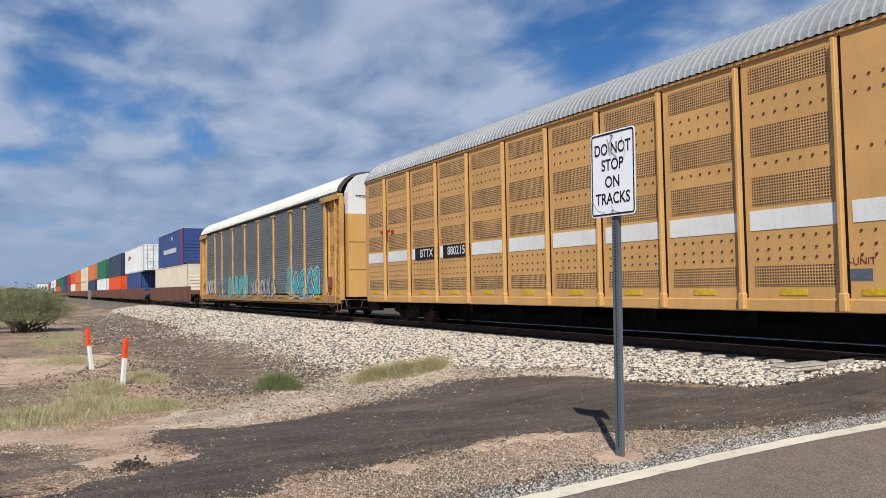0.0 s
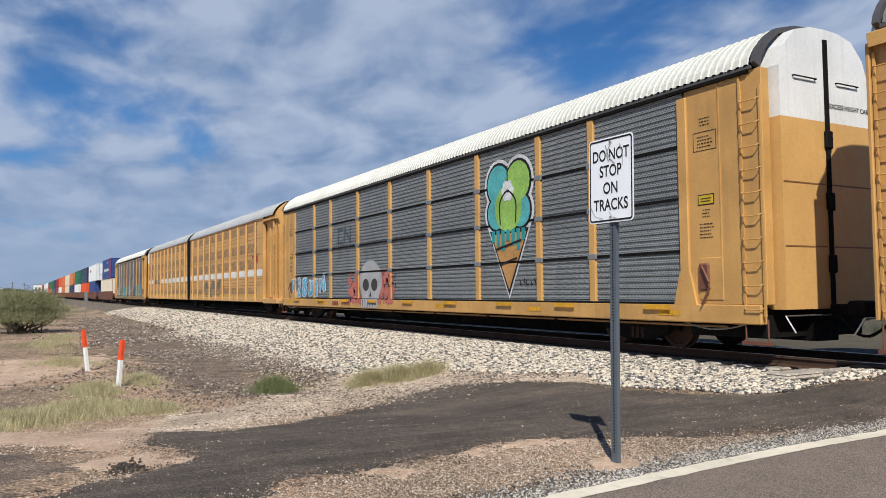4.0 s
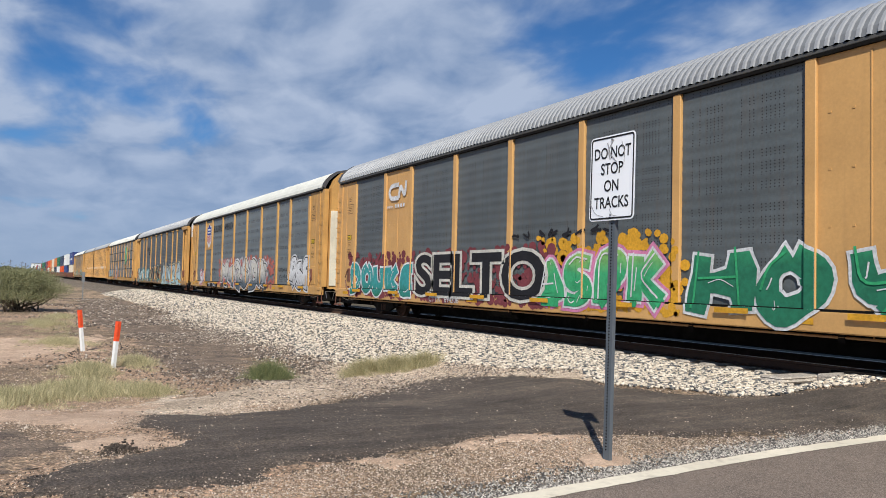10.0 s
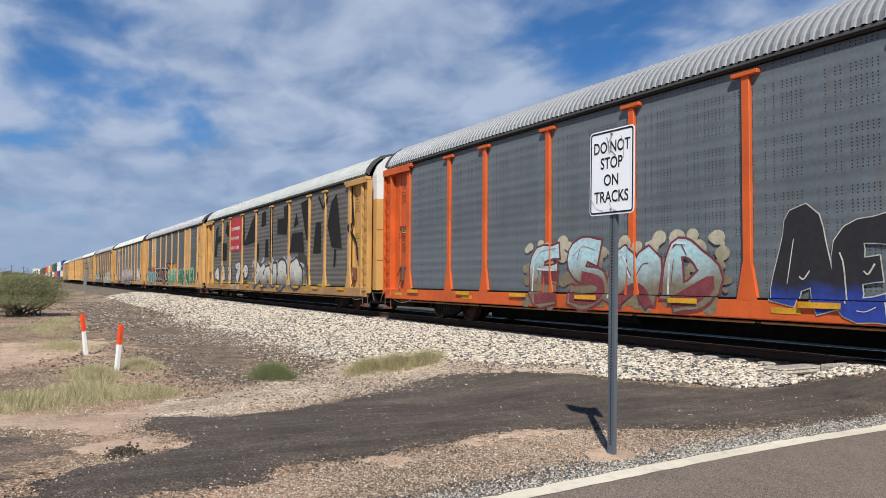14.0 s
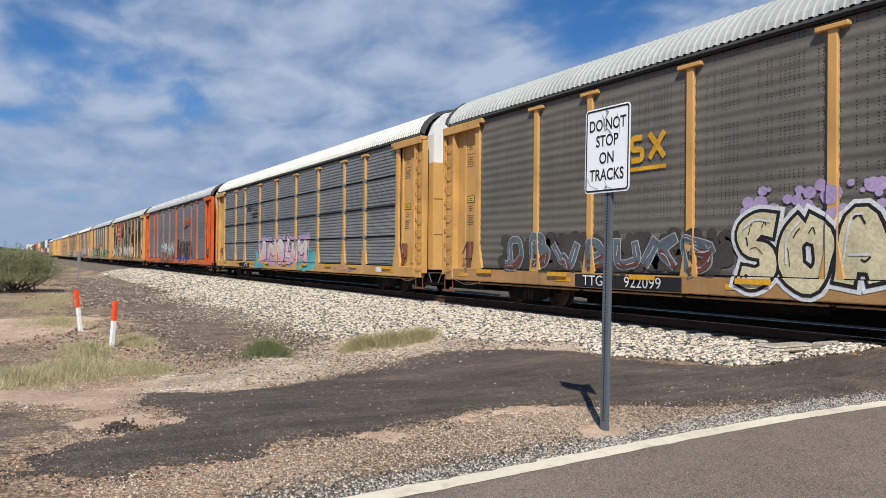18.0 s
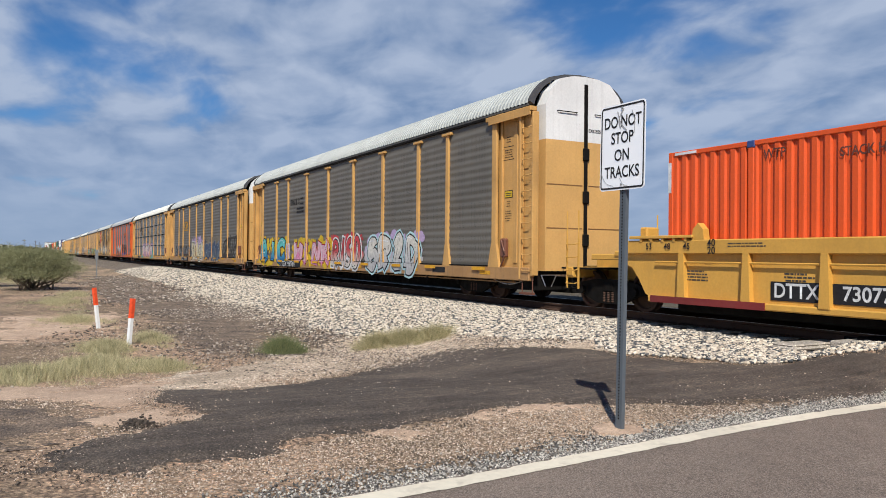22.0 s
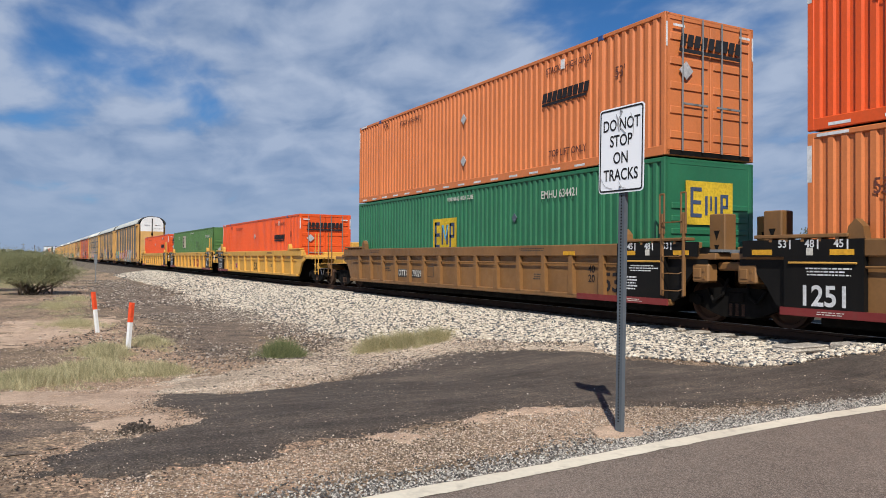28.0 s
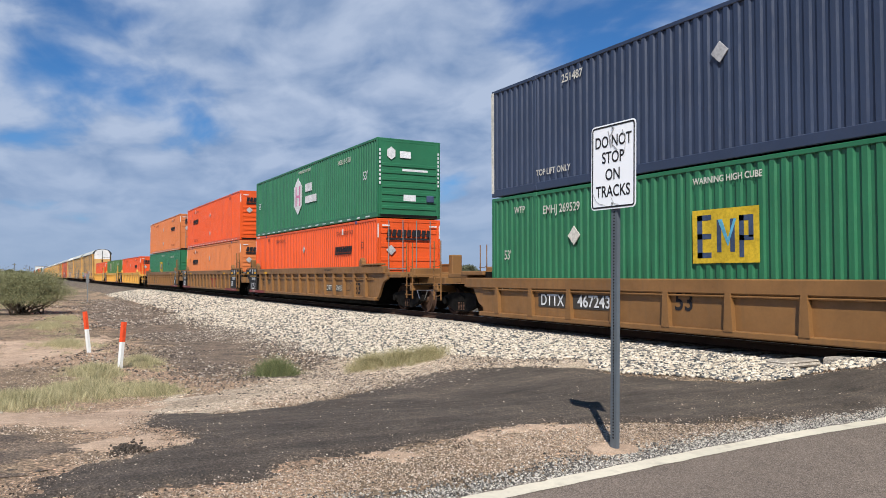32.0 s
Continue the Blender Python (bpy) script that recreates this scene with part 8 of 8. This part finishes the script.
def green_box(label, x, z, p, at):
    c = container(label, x, z, p, "ribs")
    panel(c, "gold", (at, at + 1.5, 1.05, 2.05), name="emblem")
    panel(c, "navy", (at + 0.12, at + 0.24, 1.15, 1.95), (at + 0.12, at + 0.45, 1.15, 1.25), (at + 0.12, at + 0.45, 1.5, 1.6), (at + 0.12, at + 0.45, 1.85, 1.95), (at + 0.58, at + 0.68, 1.25, 1.85), (at + 0.88, at + 0.98, 1.25, 1.85), (at + 1.08, at + 1.18, 1.15, 1.9), (at + 1.08, at + 1.38, 1.8, 1.9), (at + 1.28, at + 1.38, 1.5, 1.8), (at + 1.08, at + 1.38, 1.45, 1.54), name="emblem", layer=1)
    mark_y = -1.306
    part("emblem", loft([(at + 0.6, 1.85), (at + 0.7, 1.85), (at + 0.83, 1.5), (at + 0.96, 1.85), (at + 1.02, 1.85), (at + 0.83, 1.35)], mark_y - 0.003, mark_y, "y"), INK["sky"], c)
    side_words(c, "WARNING HIGH CUBE", 0.117, "bone", -0.2, 2.60, 0.9)
    side_words(c, "53'", 0.24, "bone", -7.3, 1.35, 0.8)
    side_words(c, "53'", 0.28, "bone", 6.6, 1.0, 0.8)
    part("emblem", box(8.10, 8.104, -0.75, 0.62, 1.55, 2.45), INK["gold"], c)
    for y0, y1, z0, z1 in ((-0.62, -0.54, 1.7, 2.32), (-0.54, -0.30, 1.7, 1.78), (-0.54, -0.32, 1.97, 2.05), (-0.54, -0.30, 2.24, 2.32), (-0.20, -0.13, 1.75, 2.15), (-0.05, 0.0, 1.85, 2.15), (0.08, 0.15, 1.75, 2.15), (0.25, 0.32, 1.7, 2.2), (0.32, 0.48, 2.13, 2.2), (0.41, 0.48, 1.95, 2.13), (0.32, 0.48, 1.9, 1.97)):
        part("emblem", box(8.106, 8.11, y0, y1, z0, z1), INK["navy"], c)
    end_diamond(c, -0.85, 1.1)
    return c


c = green_box("dark green container under a faded orange one", 137.67, LOW, "c_green", -1.9)
side_words(c, "EMHU 634421", 0.19, "bone", 4.6, 2.4, 0.9)
diamond(c, 2.7, 1.9, 0.12, "slate")
orange_box("faded orange container stacked on a green one", 137.67, HIGH, "c_pale", "doors")
orange_box("faded orange container under a bright orange one", 157.0, LOW, "c_pale", "ribs", (-5.75, -3.95))
orange_box("bright orange container stacked on a faded one", 157.0, HIGH, "c_orange", "ribs", (-5.75, -3.95))
orange_box("bright orange container under a green one", 176.7, LOW, "c_orange", "doors")
c = container("green container with a hexagon emblem stacked on an orange one", 176.7, HIGH, "c_green", "ribs")
hexa = lambda x, z, r: [(x + r * 0.78 * math.cos(a), z + r * math.sin(a)) for a in (math.pi / 6 + k * math.pi / 3 for k in range(6))]
part("emblem", loft(hexa(-0.9, 1.55, 0.85), -1.310, -1.299, "y"), INK["white"], c, "white hexagon emblem")
panel(c, "pink", (-1.22, -1.08, 1.1, 2.0), (-0.72, -0.58, 1.1, 2.0), (-1.08, -0.72, 1.48, 1.60), name="emblem", layer=3)
panel(c, "white", (0.12, 1.02, 1.66, 2.02), (0.12, 1.62, 1.14, 1.46), name="emblem")
side_words(c, "WARNING HIGH CUBE", 0.12, "bone", 0.0, 2.62, 0.95)
side_words(c, "53'", 0.32, "white", -7.3, 1.55, 0.85)
side_words(c, "53'", 0.32, "white", 7.0, 1.6, 0.85)
side_words(c, "HGIU 515561", 0.19, "bone", 4.9, 2.42, 0.9)
dashes(c, "white")
part("emblem", loft(hexa(-0.75, 2.35, 0.24), 8.10, 8.105), INK["white"], c)
part("emblem", box(8.10, 8.105, -0.4, 0.05, 2.2, 2.45), INK["white"], c)
part("lettering_bar", box(8.10, 8.105, -0.3, 0.75, 1.72, 1.80), INK["white"], c)
part("notice", box(8.10, 8.105, -0.25, 0.25, 0.62, 0.85), INK["white"], c)
part("latch_box", box(8.08, 8.14, 0.7, 1.0, 0.6, 0.85, 0.02), INK["navy"], c)
for s in (-1.2, 1.2):
    for k in range(9):
        part("data_mark", box(8.10, 8.105, s - 0.03, s + 0.03, 1.2 + 0.15 * k, 1.29 + 0.15 * k), INK["white"], c)
c = green_box("green container under a navy one", 200.5, LOW, "c_green", -1.0)
side_words(c, "EMHJ 269529", 0.20, "bone", -5.05, 2.42, 0.9)
side_words(c, "WTP", 0.17, "bone", -6.75, 2.5, 0.9)
diamond(c, -4.55, 1.75, 0.22, "bone")
c = container("navy blue container stacked on a green one", 200.5, HIGH, "c_navy", "ribs")
part("corner_mark", box(-8.08, -7.96, -1.303, -1.295, 0.1, 2.85), INK["bone"], c, "pale corner strip")
side_words(c, "251487", 0.19, "bone", -4.6, 2.55, 0.95)
side_words(c, "TOP LIFT ONLY", 0.15, "bone", -5.35, 0.42, 0.9)
diamond(c, -0.3, 2.0, 0.2, "silver")
panel(c, "bone", (4.6, 4.75, 1.9, 2.7), (4.6, 5.2, 1.9, 2.05), (5.2, 5.35, 1.9, 2.7), name="emblem")

# ---- beside the track ----
def make_sign():
    sign = thing("road_sign", "white road sign with black lettering on a perforated steel post", "road sign", (-5.0245, 4.434, 0.05))
    sign.rotation_euler = (radians(-0.62), radians(0.35), 0)
    m, nt, b = fresh("sign_sheet", 0.35)
    smear = ramp(nt, grain(nt, 5.0, 7, (1.0, 1.0, 0.5), rough=0.65), [(0.66, (0, 0, 0)), (0.72, (1, 1, 1))])
    nt.links.new(blend(nt, calc(nt, "MULTIPLY", smear, 0.5), (0.90, 0.92, 0.95), (0.45, 0.45, 0.45)), b.inputs["Base Color"])
    W, H, r = 0.565, 0.745, 0.04

    def rounded(w, h, r):
        pts = []
        for cx, cz, a0 in ((w / 2 - r, h / 2 - r, 0), (-w / 2 + r, h / 2 - r, 90), (-w / 2 + r, -h / 2 + r, 180), (w / 2 - r, -h / 2 + r, 270)):
            pts += [(cx + r * math.cos(radians(a0 + 22.5 * k)), cz + r * math.sin(radians(a0 + 22.5 * k))) for k in range(5)]
        return pts

    plate = part("sign_plate", loft(rounded(W, H, r), -0.0015, 0.0015, "y"), m, sign, "scuffed white reflective plate", (0, 0, 2.395))
    outer, inner = rounded(W - 0.024, H - 0.024, r - 0.01), rounded(W - 0.054, H - 0.054, r - 0.022)
    n = len(outer)
    part("border", ([(x, -0.004, z) for x, z in outer + inner], [(k, (k + 1) % n, n + (k + 1) % n, n + k) for k in range(n)]), INK["black"], plate, "black border line")
    for text, z, s in (("DO NOT", 0.215, 0.82), ("STOP", 0.075, 0.84), ("ON", -0.075, 0.86), ("TRACKS", -0.22, 0.84)):
        write("lettering", text, 0.098, INK["black"], plate, (0, -0.004, z), 0.0022, s)
    for z in (-0.325, 0.33):
        part("bolt", rod((0, -0.012, z), (0, 0, z), 0.009, 8), M["silver"], plate)
    for pts, w in (([(-0.06, 0.31), (-0.02, 0.20), (0.06, 0.13)], 0.009), ([(0.02, 0.33), (-0.05, 0.24), (-0.02, 0.16)], 0.010), ([(0.12, 0.30), (0.16, 0.20), (0.15, 0.10)], 0.005), ([(-0.26, -0.22), (-0.20, -0.31), (-0.10, -0.335)], 0.012), ([(-0.02, -0.27), (0.02, -0.33), (0.08, -0.34)], 0.008)):
        strip = [[q[:2] for q in p] for p in ribbon(pts, w, 0.0, 0.5)]
        flat = [(x, -0.0055, z) for p in strip for x, z in p]
        part("scuff", (flat, [tuple(range(4 * k, 4 * k + 4)) for k in range(len(strip))]), INK["silver"], plate, "grey scuff on the plate")
    galv = paint("galvanised_post", (0.105, 0.125, 0.145), 0.5, 0.25, 0.25)
    chan = [(-0.030, 0.0), (-0.030, 0.03), (-0.038, 0.03), (-0.038, -0.006), (0.038, -0.006), (0.038, 0.03), (0.030, 0.03), (0.030, 0.0)]
    v = [(x, y + 0.022, z) for z in (-0.3, 2.74) for x, y in chan]
    k = len(chan)
    part("post", (v, [(i, (i + 1) % k, k + (i + 1) % k, k + i) for i in range(k)] + [tuple(range(k))[::-1], tuple(range(k, 2 * k))]), galv, sign, "grey green perforated channel post")
    hole = mesh_of("hole", rod((0, 0.013, 0), (0, 0.0155, 0), 0.0075, 8), M["black"])
    for q in range(75):
        part("hole", hole, None, sign, at=(0, 0, 0.06 + 0.0265 * q))
    part("footing", ([(0.20 * math.cos(t) * (1 + 0.14 * math.sin(3 * t)), 0.23 * math.sin(t) * (1 + 0.1 * math.cos(5 * t)), z) for z in (-0.1, -0.006) for t in (2 * math.pi * q / 18 for q in range(18))], [(q, (q + 1) % 18, 18 + (q + 1) % 18, 18 + q) for q in range(18)] + [tuple(range(18, 36))]), M["sand"], sign, "sandy concrete footing flush with the ground", (0, 0, -0.02))


make_sign()


def marker(x, y, h, lean, turn):
    t = thing("marker_post", "white flexible marker post with an orange red cap", "marker post", (x, y, lie(x, y) - 0.02), "marker posts on the dirt")
    white = M["c_white"]
    red = spray("marker_orange", (0.72, 0.08, 0.025), 0.9) if "marker_orange" not in bpy.data.materials else bpy.data.materials["marker_orange"]
    out = [(-0.055, 0.012), (0, -0.018), (0.055, 0.012), (0.05, 0.022), (0, -0.008), (-0.05, 0.022)]
    n = len(out)
    for name, z0, z1, g, m in (("post", -0.1, h * 0.6, 1.0, white), ("cap", h * 0.58, h, 1.10, red)):
        v = [(a * g, c * g, z) for z in (z0, z1) for a, c in out]
        part(name, (v, [(k, (k + 1) % n, n + (k + 1) % n, n + k) for k in range(n)] + [tuple(range(n, 2 * n))]), m, t, "orange red sleeve" if name == "cap" else "")
    t.rotation_euler = (radians(lean[0]), radians(lean[1]), radians(turn))


def make_small_sign():
    x, y = -63.4, 4.4
    t = thing("track_sign", "small white plate on a thin steel post by the track", "sign", (x, y, lie(x, y)))
    part("post", box(-0.03, 0.03, -0.03, 0.03, -0.2, 2.0), M["silver"], t)
    part("plate", box(0.03, 0.04, -0.11, 0.11, 1.45, 2.2, 0.004), M["silver"], t)


marker(-18.08, 1.92, 1.04, (0, 4), 75)
marker(-22.41, 1.62, 1.13, (2, -6), 75)
make_small_sign()


# ---- plants ----
LEAF = {"creosote": foliage("olive_leaf", (0.095, 0.105, 0.046), (0.29, 0.285, 0.14)), "tuft": foliage("green_tuft", (0.085, 0.11, 0.042), (0.22, 0.235, 0.10)), "dry": foliage("dry_grass", (0.20, 0.185, 0.085), (0.50, 0.43, 0.24)), "grass": foliage("mixed_grass", (0.17, 0.175, 0.075), (0.62, 0.53, 0.32)), "dusty": foliage("dusty_leaf", (0.05, 0.06, 0.03), (0.15, 0.16, 0.09)), "far": foliage("dark_leaf", (0.03, 0.04, 0.02), (0.075, 0.085, 0.045))}
M["bark"] = paint("grey_bark", (0.11, 0.085, 0.06), 0.9, 0.3, 0.3)


def quads(places, ups, sides, material, name):
    """Many small leaf blades in one mesh: each a narrow kite."""
    p, u, s = np.asarray(places), np.asarray(ups), np.asarray(sides)
    k = len(p)
    v = np.stack([p, p + u * 0.5 + s, p + u, p + u * 0.5 - s], 1).reshape(-1, 3)
    f = np.arange(k * 4).reshape(k, 4)
    me = bpy.data.meshes.new(name)
    me.from_pydata([tuple(q) for q in v], [], [tuple(q) for q in f])
    me.materials.append(material)
    return me


def leafy(rng, centre, spread, count, size, lean=0.6):
    c = rng.normal(0, 0.45, (count, 3)) * spread + centre
    up = rng.normal(0, 0.5, (count, 3)) + np.array([0, 0, lean])
    up /= np.linalg.norm(up, axis=1)[:, None]
    si = np.cross(up, rng.normal(0, 1, (count, 3)))
    si /= np.linalg.norm(si, axis=1)[:, None] + 1e-9
    z = size * rng.uniform(0.5, 1.4, count)[:, None]
    return c, up * z, si * z * 0.28


def bush(x, y, w, h, label, seed, leaf="creosote", clumps=60, per=60, size=0.11, name="desert_bush", category="bush", trunk=0.0):
    """Branches fan out from the base, each carrying small clumps of leaves with gaps between."""
    rng = np.random.default_rng(seed)
    t = thing(name, label, category, (x, y, lie(x, y)))
    P, U, S, limbs = [], [], [], []
    for k in range(clumps):
        a, e = rng.uniform(0, 6.283), rng.uniform(0.25, 1.0)
        r = rng.uniform(0.35, 1.0)
        tip = np.array([math.cos(a) * w / 2 * r * math.sqrt(1.02 - e * e * 0.75), math.sin(a) * w / 2 * r * math.sqrt(1.02 - e * e * 0.75), trunk + (h - trunk) * (0.12 + 0.8 * e * (0.75 + 0.25 * r))])
        root = np.array([rng.normal(0, 0.06 * w), rng.normal(0, 0.06 * w), trunk * 0.8])
        if k < 36:
            mid = (root + tip) / 2 + rng.normal(0, 0.05 * w, 3)
            rr = 0.008 * w
            limbs += [rod(tuple(root), tuple(mid), rr, 5), rod(tuple(mid), tuple(tip), rr * 0.6, 5)]
        p, u, s = leafy(rng, tip, np.array([w * 0.13, w * 0.13, h * 0.13]), per, size)
        P.append(p), U.append(u), S.append(s)
    part("stem", join(*limbs), M["bark"], t, "thin grey brown branches")
    if trunk:
        part("trunk", join(rod((0, 0, -0.2), (0.05 * w, 0, trunk), 0.03 * w, 8), rod((0.05 * w, 0, trunk * 0.9), (0.15 * w, 0.1, h * 0.6), 0.018 * w, 7), rod((0.02 * w, 0, trunk * 0.8), (-0.15 * w, -0.1, h * 0.6), 0.018 * w, 7)), M["bark"], t)
    part("crown", quads(np.concatenate(P), np.concatenate(U), np.concatenate(S), LEAF[leaf], "crown"), None, t, "sparse olive green leaves")


bush(-46.3, 0.0, 5.2, 2.5, "large olive green creosote bush on bare dirt", 1, clumps=210, per=260, size=0.06)
bush(-52.0, -2.6, 3.6, 2.2, "olive green creosote bush behind another", 2, clumps=100, per=150, size=0.09)
for k, (x, y, w, h) in enumerate(((-70, -3.5, 3.4, 1.5), (-82, -1.2, 3.0, 1.3), (-92, -6, 4.5, 1.8), (-110, -2.0, 3.6, 1.7), (-125, -8, 5.0, 2.2), (-140, -4, 4.0, 1.9), (-165, -1.0, 4.0, 2.0), (-190, -9, 6.0, 2.6), (-215, -3, 5.0, 2.4), (-250, 0.5, 5.0, 2.6), (-290, -7, 7.0, 3.2), (-340, -1, 6.0, 3.2), (-400, -10, 9.0, 3.8), (-480, -2, 8.0, 3.8))):
    bush(x, y, w, h, "olive green desert bush in the distance", 20 + k, clumps=34, per=46, size=0.10 + w * 0.035)
for k, (x, y, w, h) in enumerate(((-520, -16, 9, 5.5), (-600, -8, 12, 6), (-700, -22, 14, 7), (-760, 2, 16, 6), (-900, -14, 20, 8))):
    bush(x, y, w, h, "dark tree on the far horizon", 60 + k, "far", 30, 50, 0.7, "far_tree", "tree", trunk=h * 0.3)
rng = random.Random(77)
for k in range(22):
    x = -56 - 7.5 * k - rng.uniform(0, 5)
    bush(x, rng.uniform(-13, 0.8) + 0.01 * x, rng.uniform(2.6, 4.6), rng.uniform(0.9, 1.7), "low grey green desert scrub on the plain", 300 + k, "dusty" if k % 3 else "creosote", 30, 44, 0.20 + 0.001 * -x)
# behind the train
for k in range(16):
    rng = random.Random(200 + k)
    x = -150 + 12 * k + rng.uniform(-4, 4)
    y = 66 + rng.uniform(-6, 14)
    h = rng.uniform(3.4, 4.4) if k % 4 == 1 else rng.uniform(2.4, 3.4)
    bush(x, y, h * rng.uniform(1.1, 1.7), h, "dusty green mesquite tree beyond the track", 100 + k, "dusty", 70, 100, 0.17, "mesquite_tree", "tree", trunk=h * 0.25)


def grass_patch(name, label, spots, leaf, seed, kind="", height=0.25):
    """Blades in tufts; spots of (x, y, radius in x, radius in y, blades)."""
    rng = np.random.default_rng(seed)
    P, U, S = [], [], []
    for x, y, rx, ry, n in spots:
        k = max(1, n // 19)
        for _ in range(k):
            a, r = rng.uniform(0, 6.283), min(1.5, abs(rng.normal(0, 0.62)))
            tall = rng.uniform(0.45, 1.2)
            cx, cy = x + rx * r * math.cos(a), y + ry * r * math.sin(a)
            b = 44
            px, py = cx + rng.normal(0, 0.05, b), cy + rng.normal(0, 0.07, b)
            pz = np.array([lie(q, w) for q, w in zip(px, py)]) - 0.01
            up = np.stack([rng.normal(0, 0.6, b), rng.normal(0, 0.6, b), np.ones(b)], 1)
            up *= (height * tall * (1.2 - 0.45 * r) * rng.uniform(0.45, 1.2, b) / np.linalg.norm(up, axis=1))[:, None]
            si = np.stack([rng.normal(0, 1, b), rng.normal(0, 1, b), np.zeros(b)], 1)
            si *= (0.0024 * rng.uniform(0.6, 1.5, b) / np.linalg.norm(si, axis=1))[:, None]
            P.append(np.stack([px, py, pz], 1)), U.append(up), S.append(si)
    me = quads(np.concatenate(P), np.concatenate(U), np.concatenate(S), LEAF[leaf], name)
    return tagged(new(name, me), label, "grass", kind=kind)


grass_patch("green_tuft", "rounded tuft of fine green grass on pale stone", [(-15.4, 4.6, 0.42, 0.36, 5200)], "tuft", 1, height=0.36)
grass_patch("dry_grass_clump", "long clump of dry yellow green grass in the ballast", [(-14.9, 6.5, 0.5, 0.5, 2600), (-14.6, 7.0, 0.5, 0.55, 3000), (-14.3, 7.5, 0.4, 0.5, 2200)], "dry", 2, height=0.34)
grass_patch("grass", "pale green and straw coloured grass on the dirt", [(-13.6, 0.0, 1.3, 0.9, 9000), (-14.6, 1.0, 1.3, 0.9, 9000), (-14.0, 2.0, 0.8, 0.5, 3500), (-17.3, 1.4, 1.4, 0.5, 6000), (-19.0, 2.5, 1.2, 0.4, 3500), (-25, 1.2, 2.5, 0.9, 5000), (-34, 1.0, 4.0, 1.2, 6000), (-40, 1.8, 2.5, 0.8, 3500), (-13.0, -1.2, 1.2, 0.7, 4000), (-60, -2, 10, 4, 9000), (-90, -4, 18, 6, 9000)], "grass", 3, "stuff", 0.21)


# scrub added beyond the track to keep the view under the cars dark
grass_patch("scrub", "dark low scrub along the far side of the track", [(-8 - 3.0 * k, 24.0, 2.4, 2.2, 900) for k in range(24)], "far", 9, "stuff", 0.5)


def make_clod():
    """A heap of dark broken asphalt."""
    rng = random.Random(3)
    at = [(-7.1 + rng.gauss(0, 0.16), 0.85 + rng.gauss(0, 0.07), lie(-7.1, 0.85) + abs(rng.gauss(0, 0.018))) for _ in range(900)]
    o = stones("asphalt_heap", at, [rng.uniform(0.006, 0.022) for _ in at], M["millings"], "small heap of dark broken asphalt at the track's edge", 31)
    o["category"] = "rubble"


make_clod()


def far_building(x, y, w, d, h, label):
    t = thing("building", label, "building", (x, y, -0.55))
    part("wall", box(-w / 2, w / 2, -d / 2, d / 2, 0, h), M["c_white"], t)
    part("roof", box(-w / 2 - 0.3, w / 2 + 0.3, -d / 2 - 0.3, d / 2 + 0.3, h, h + 0.3), M["silver"], t)
    for k in range(4):
        part("window", box(w / 2 + 0.0, w / 2 + 0.05, -d / 2 + d * (0.12 + 0.22 * k), -d / 2 + d * (0.24 + 0.22 * k), h * 0.4, h * 0.75), M["slate"], t)


far_building(-640, -24, 12, 26, 6.5, "white low building on the far horizon")
far_building(-930, 20, 10, 14, 12, "tall pale shed beside the far end of the track")
for k, (x, y) in enumerate(((-560, -4), (-640, 3), (-720, 6))):
    t = thing("utility_pole", "thin wooden utility pole far down the line", "utility pole", (x, y, -0.55), "poles along the line")
    part("pole", rod((0, 0, 0), (0, 0, 10), 0.16, 8), M["bark"], t)
    part("crossarm", box(-0.06, 0.06, -1.2, 1.2, 9.0, 9.2), M["bark"], t)


def motions():
    for ob, place, z in TRAIN:
        walk(ob, [(t, pose(place - s, TRACK_Y, z)) for t, s in PASSED])
    for wheel in ROLLING:
        at = wheel.location.copy()
        walk(wheel, [(k / FPS, pose(at.x, at.y, at.z, 0, math.degrees(-13.1 * k / FPS / 0.43), 0)) for k in range(32 * FPS + 1)])


motions()
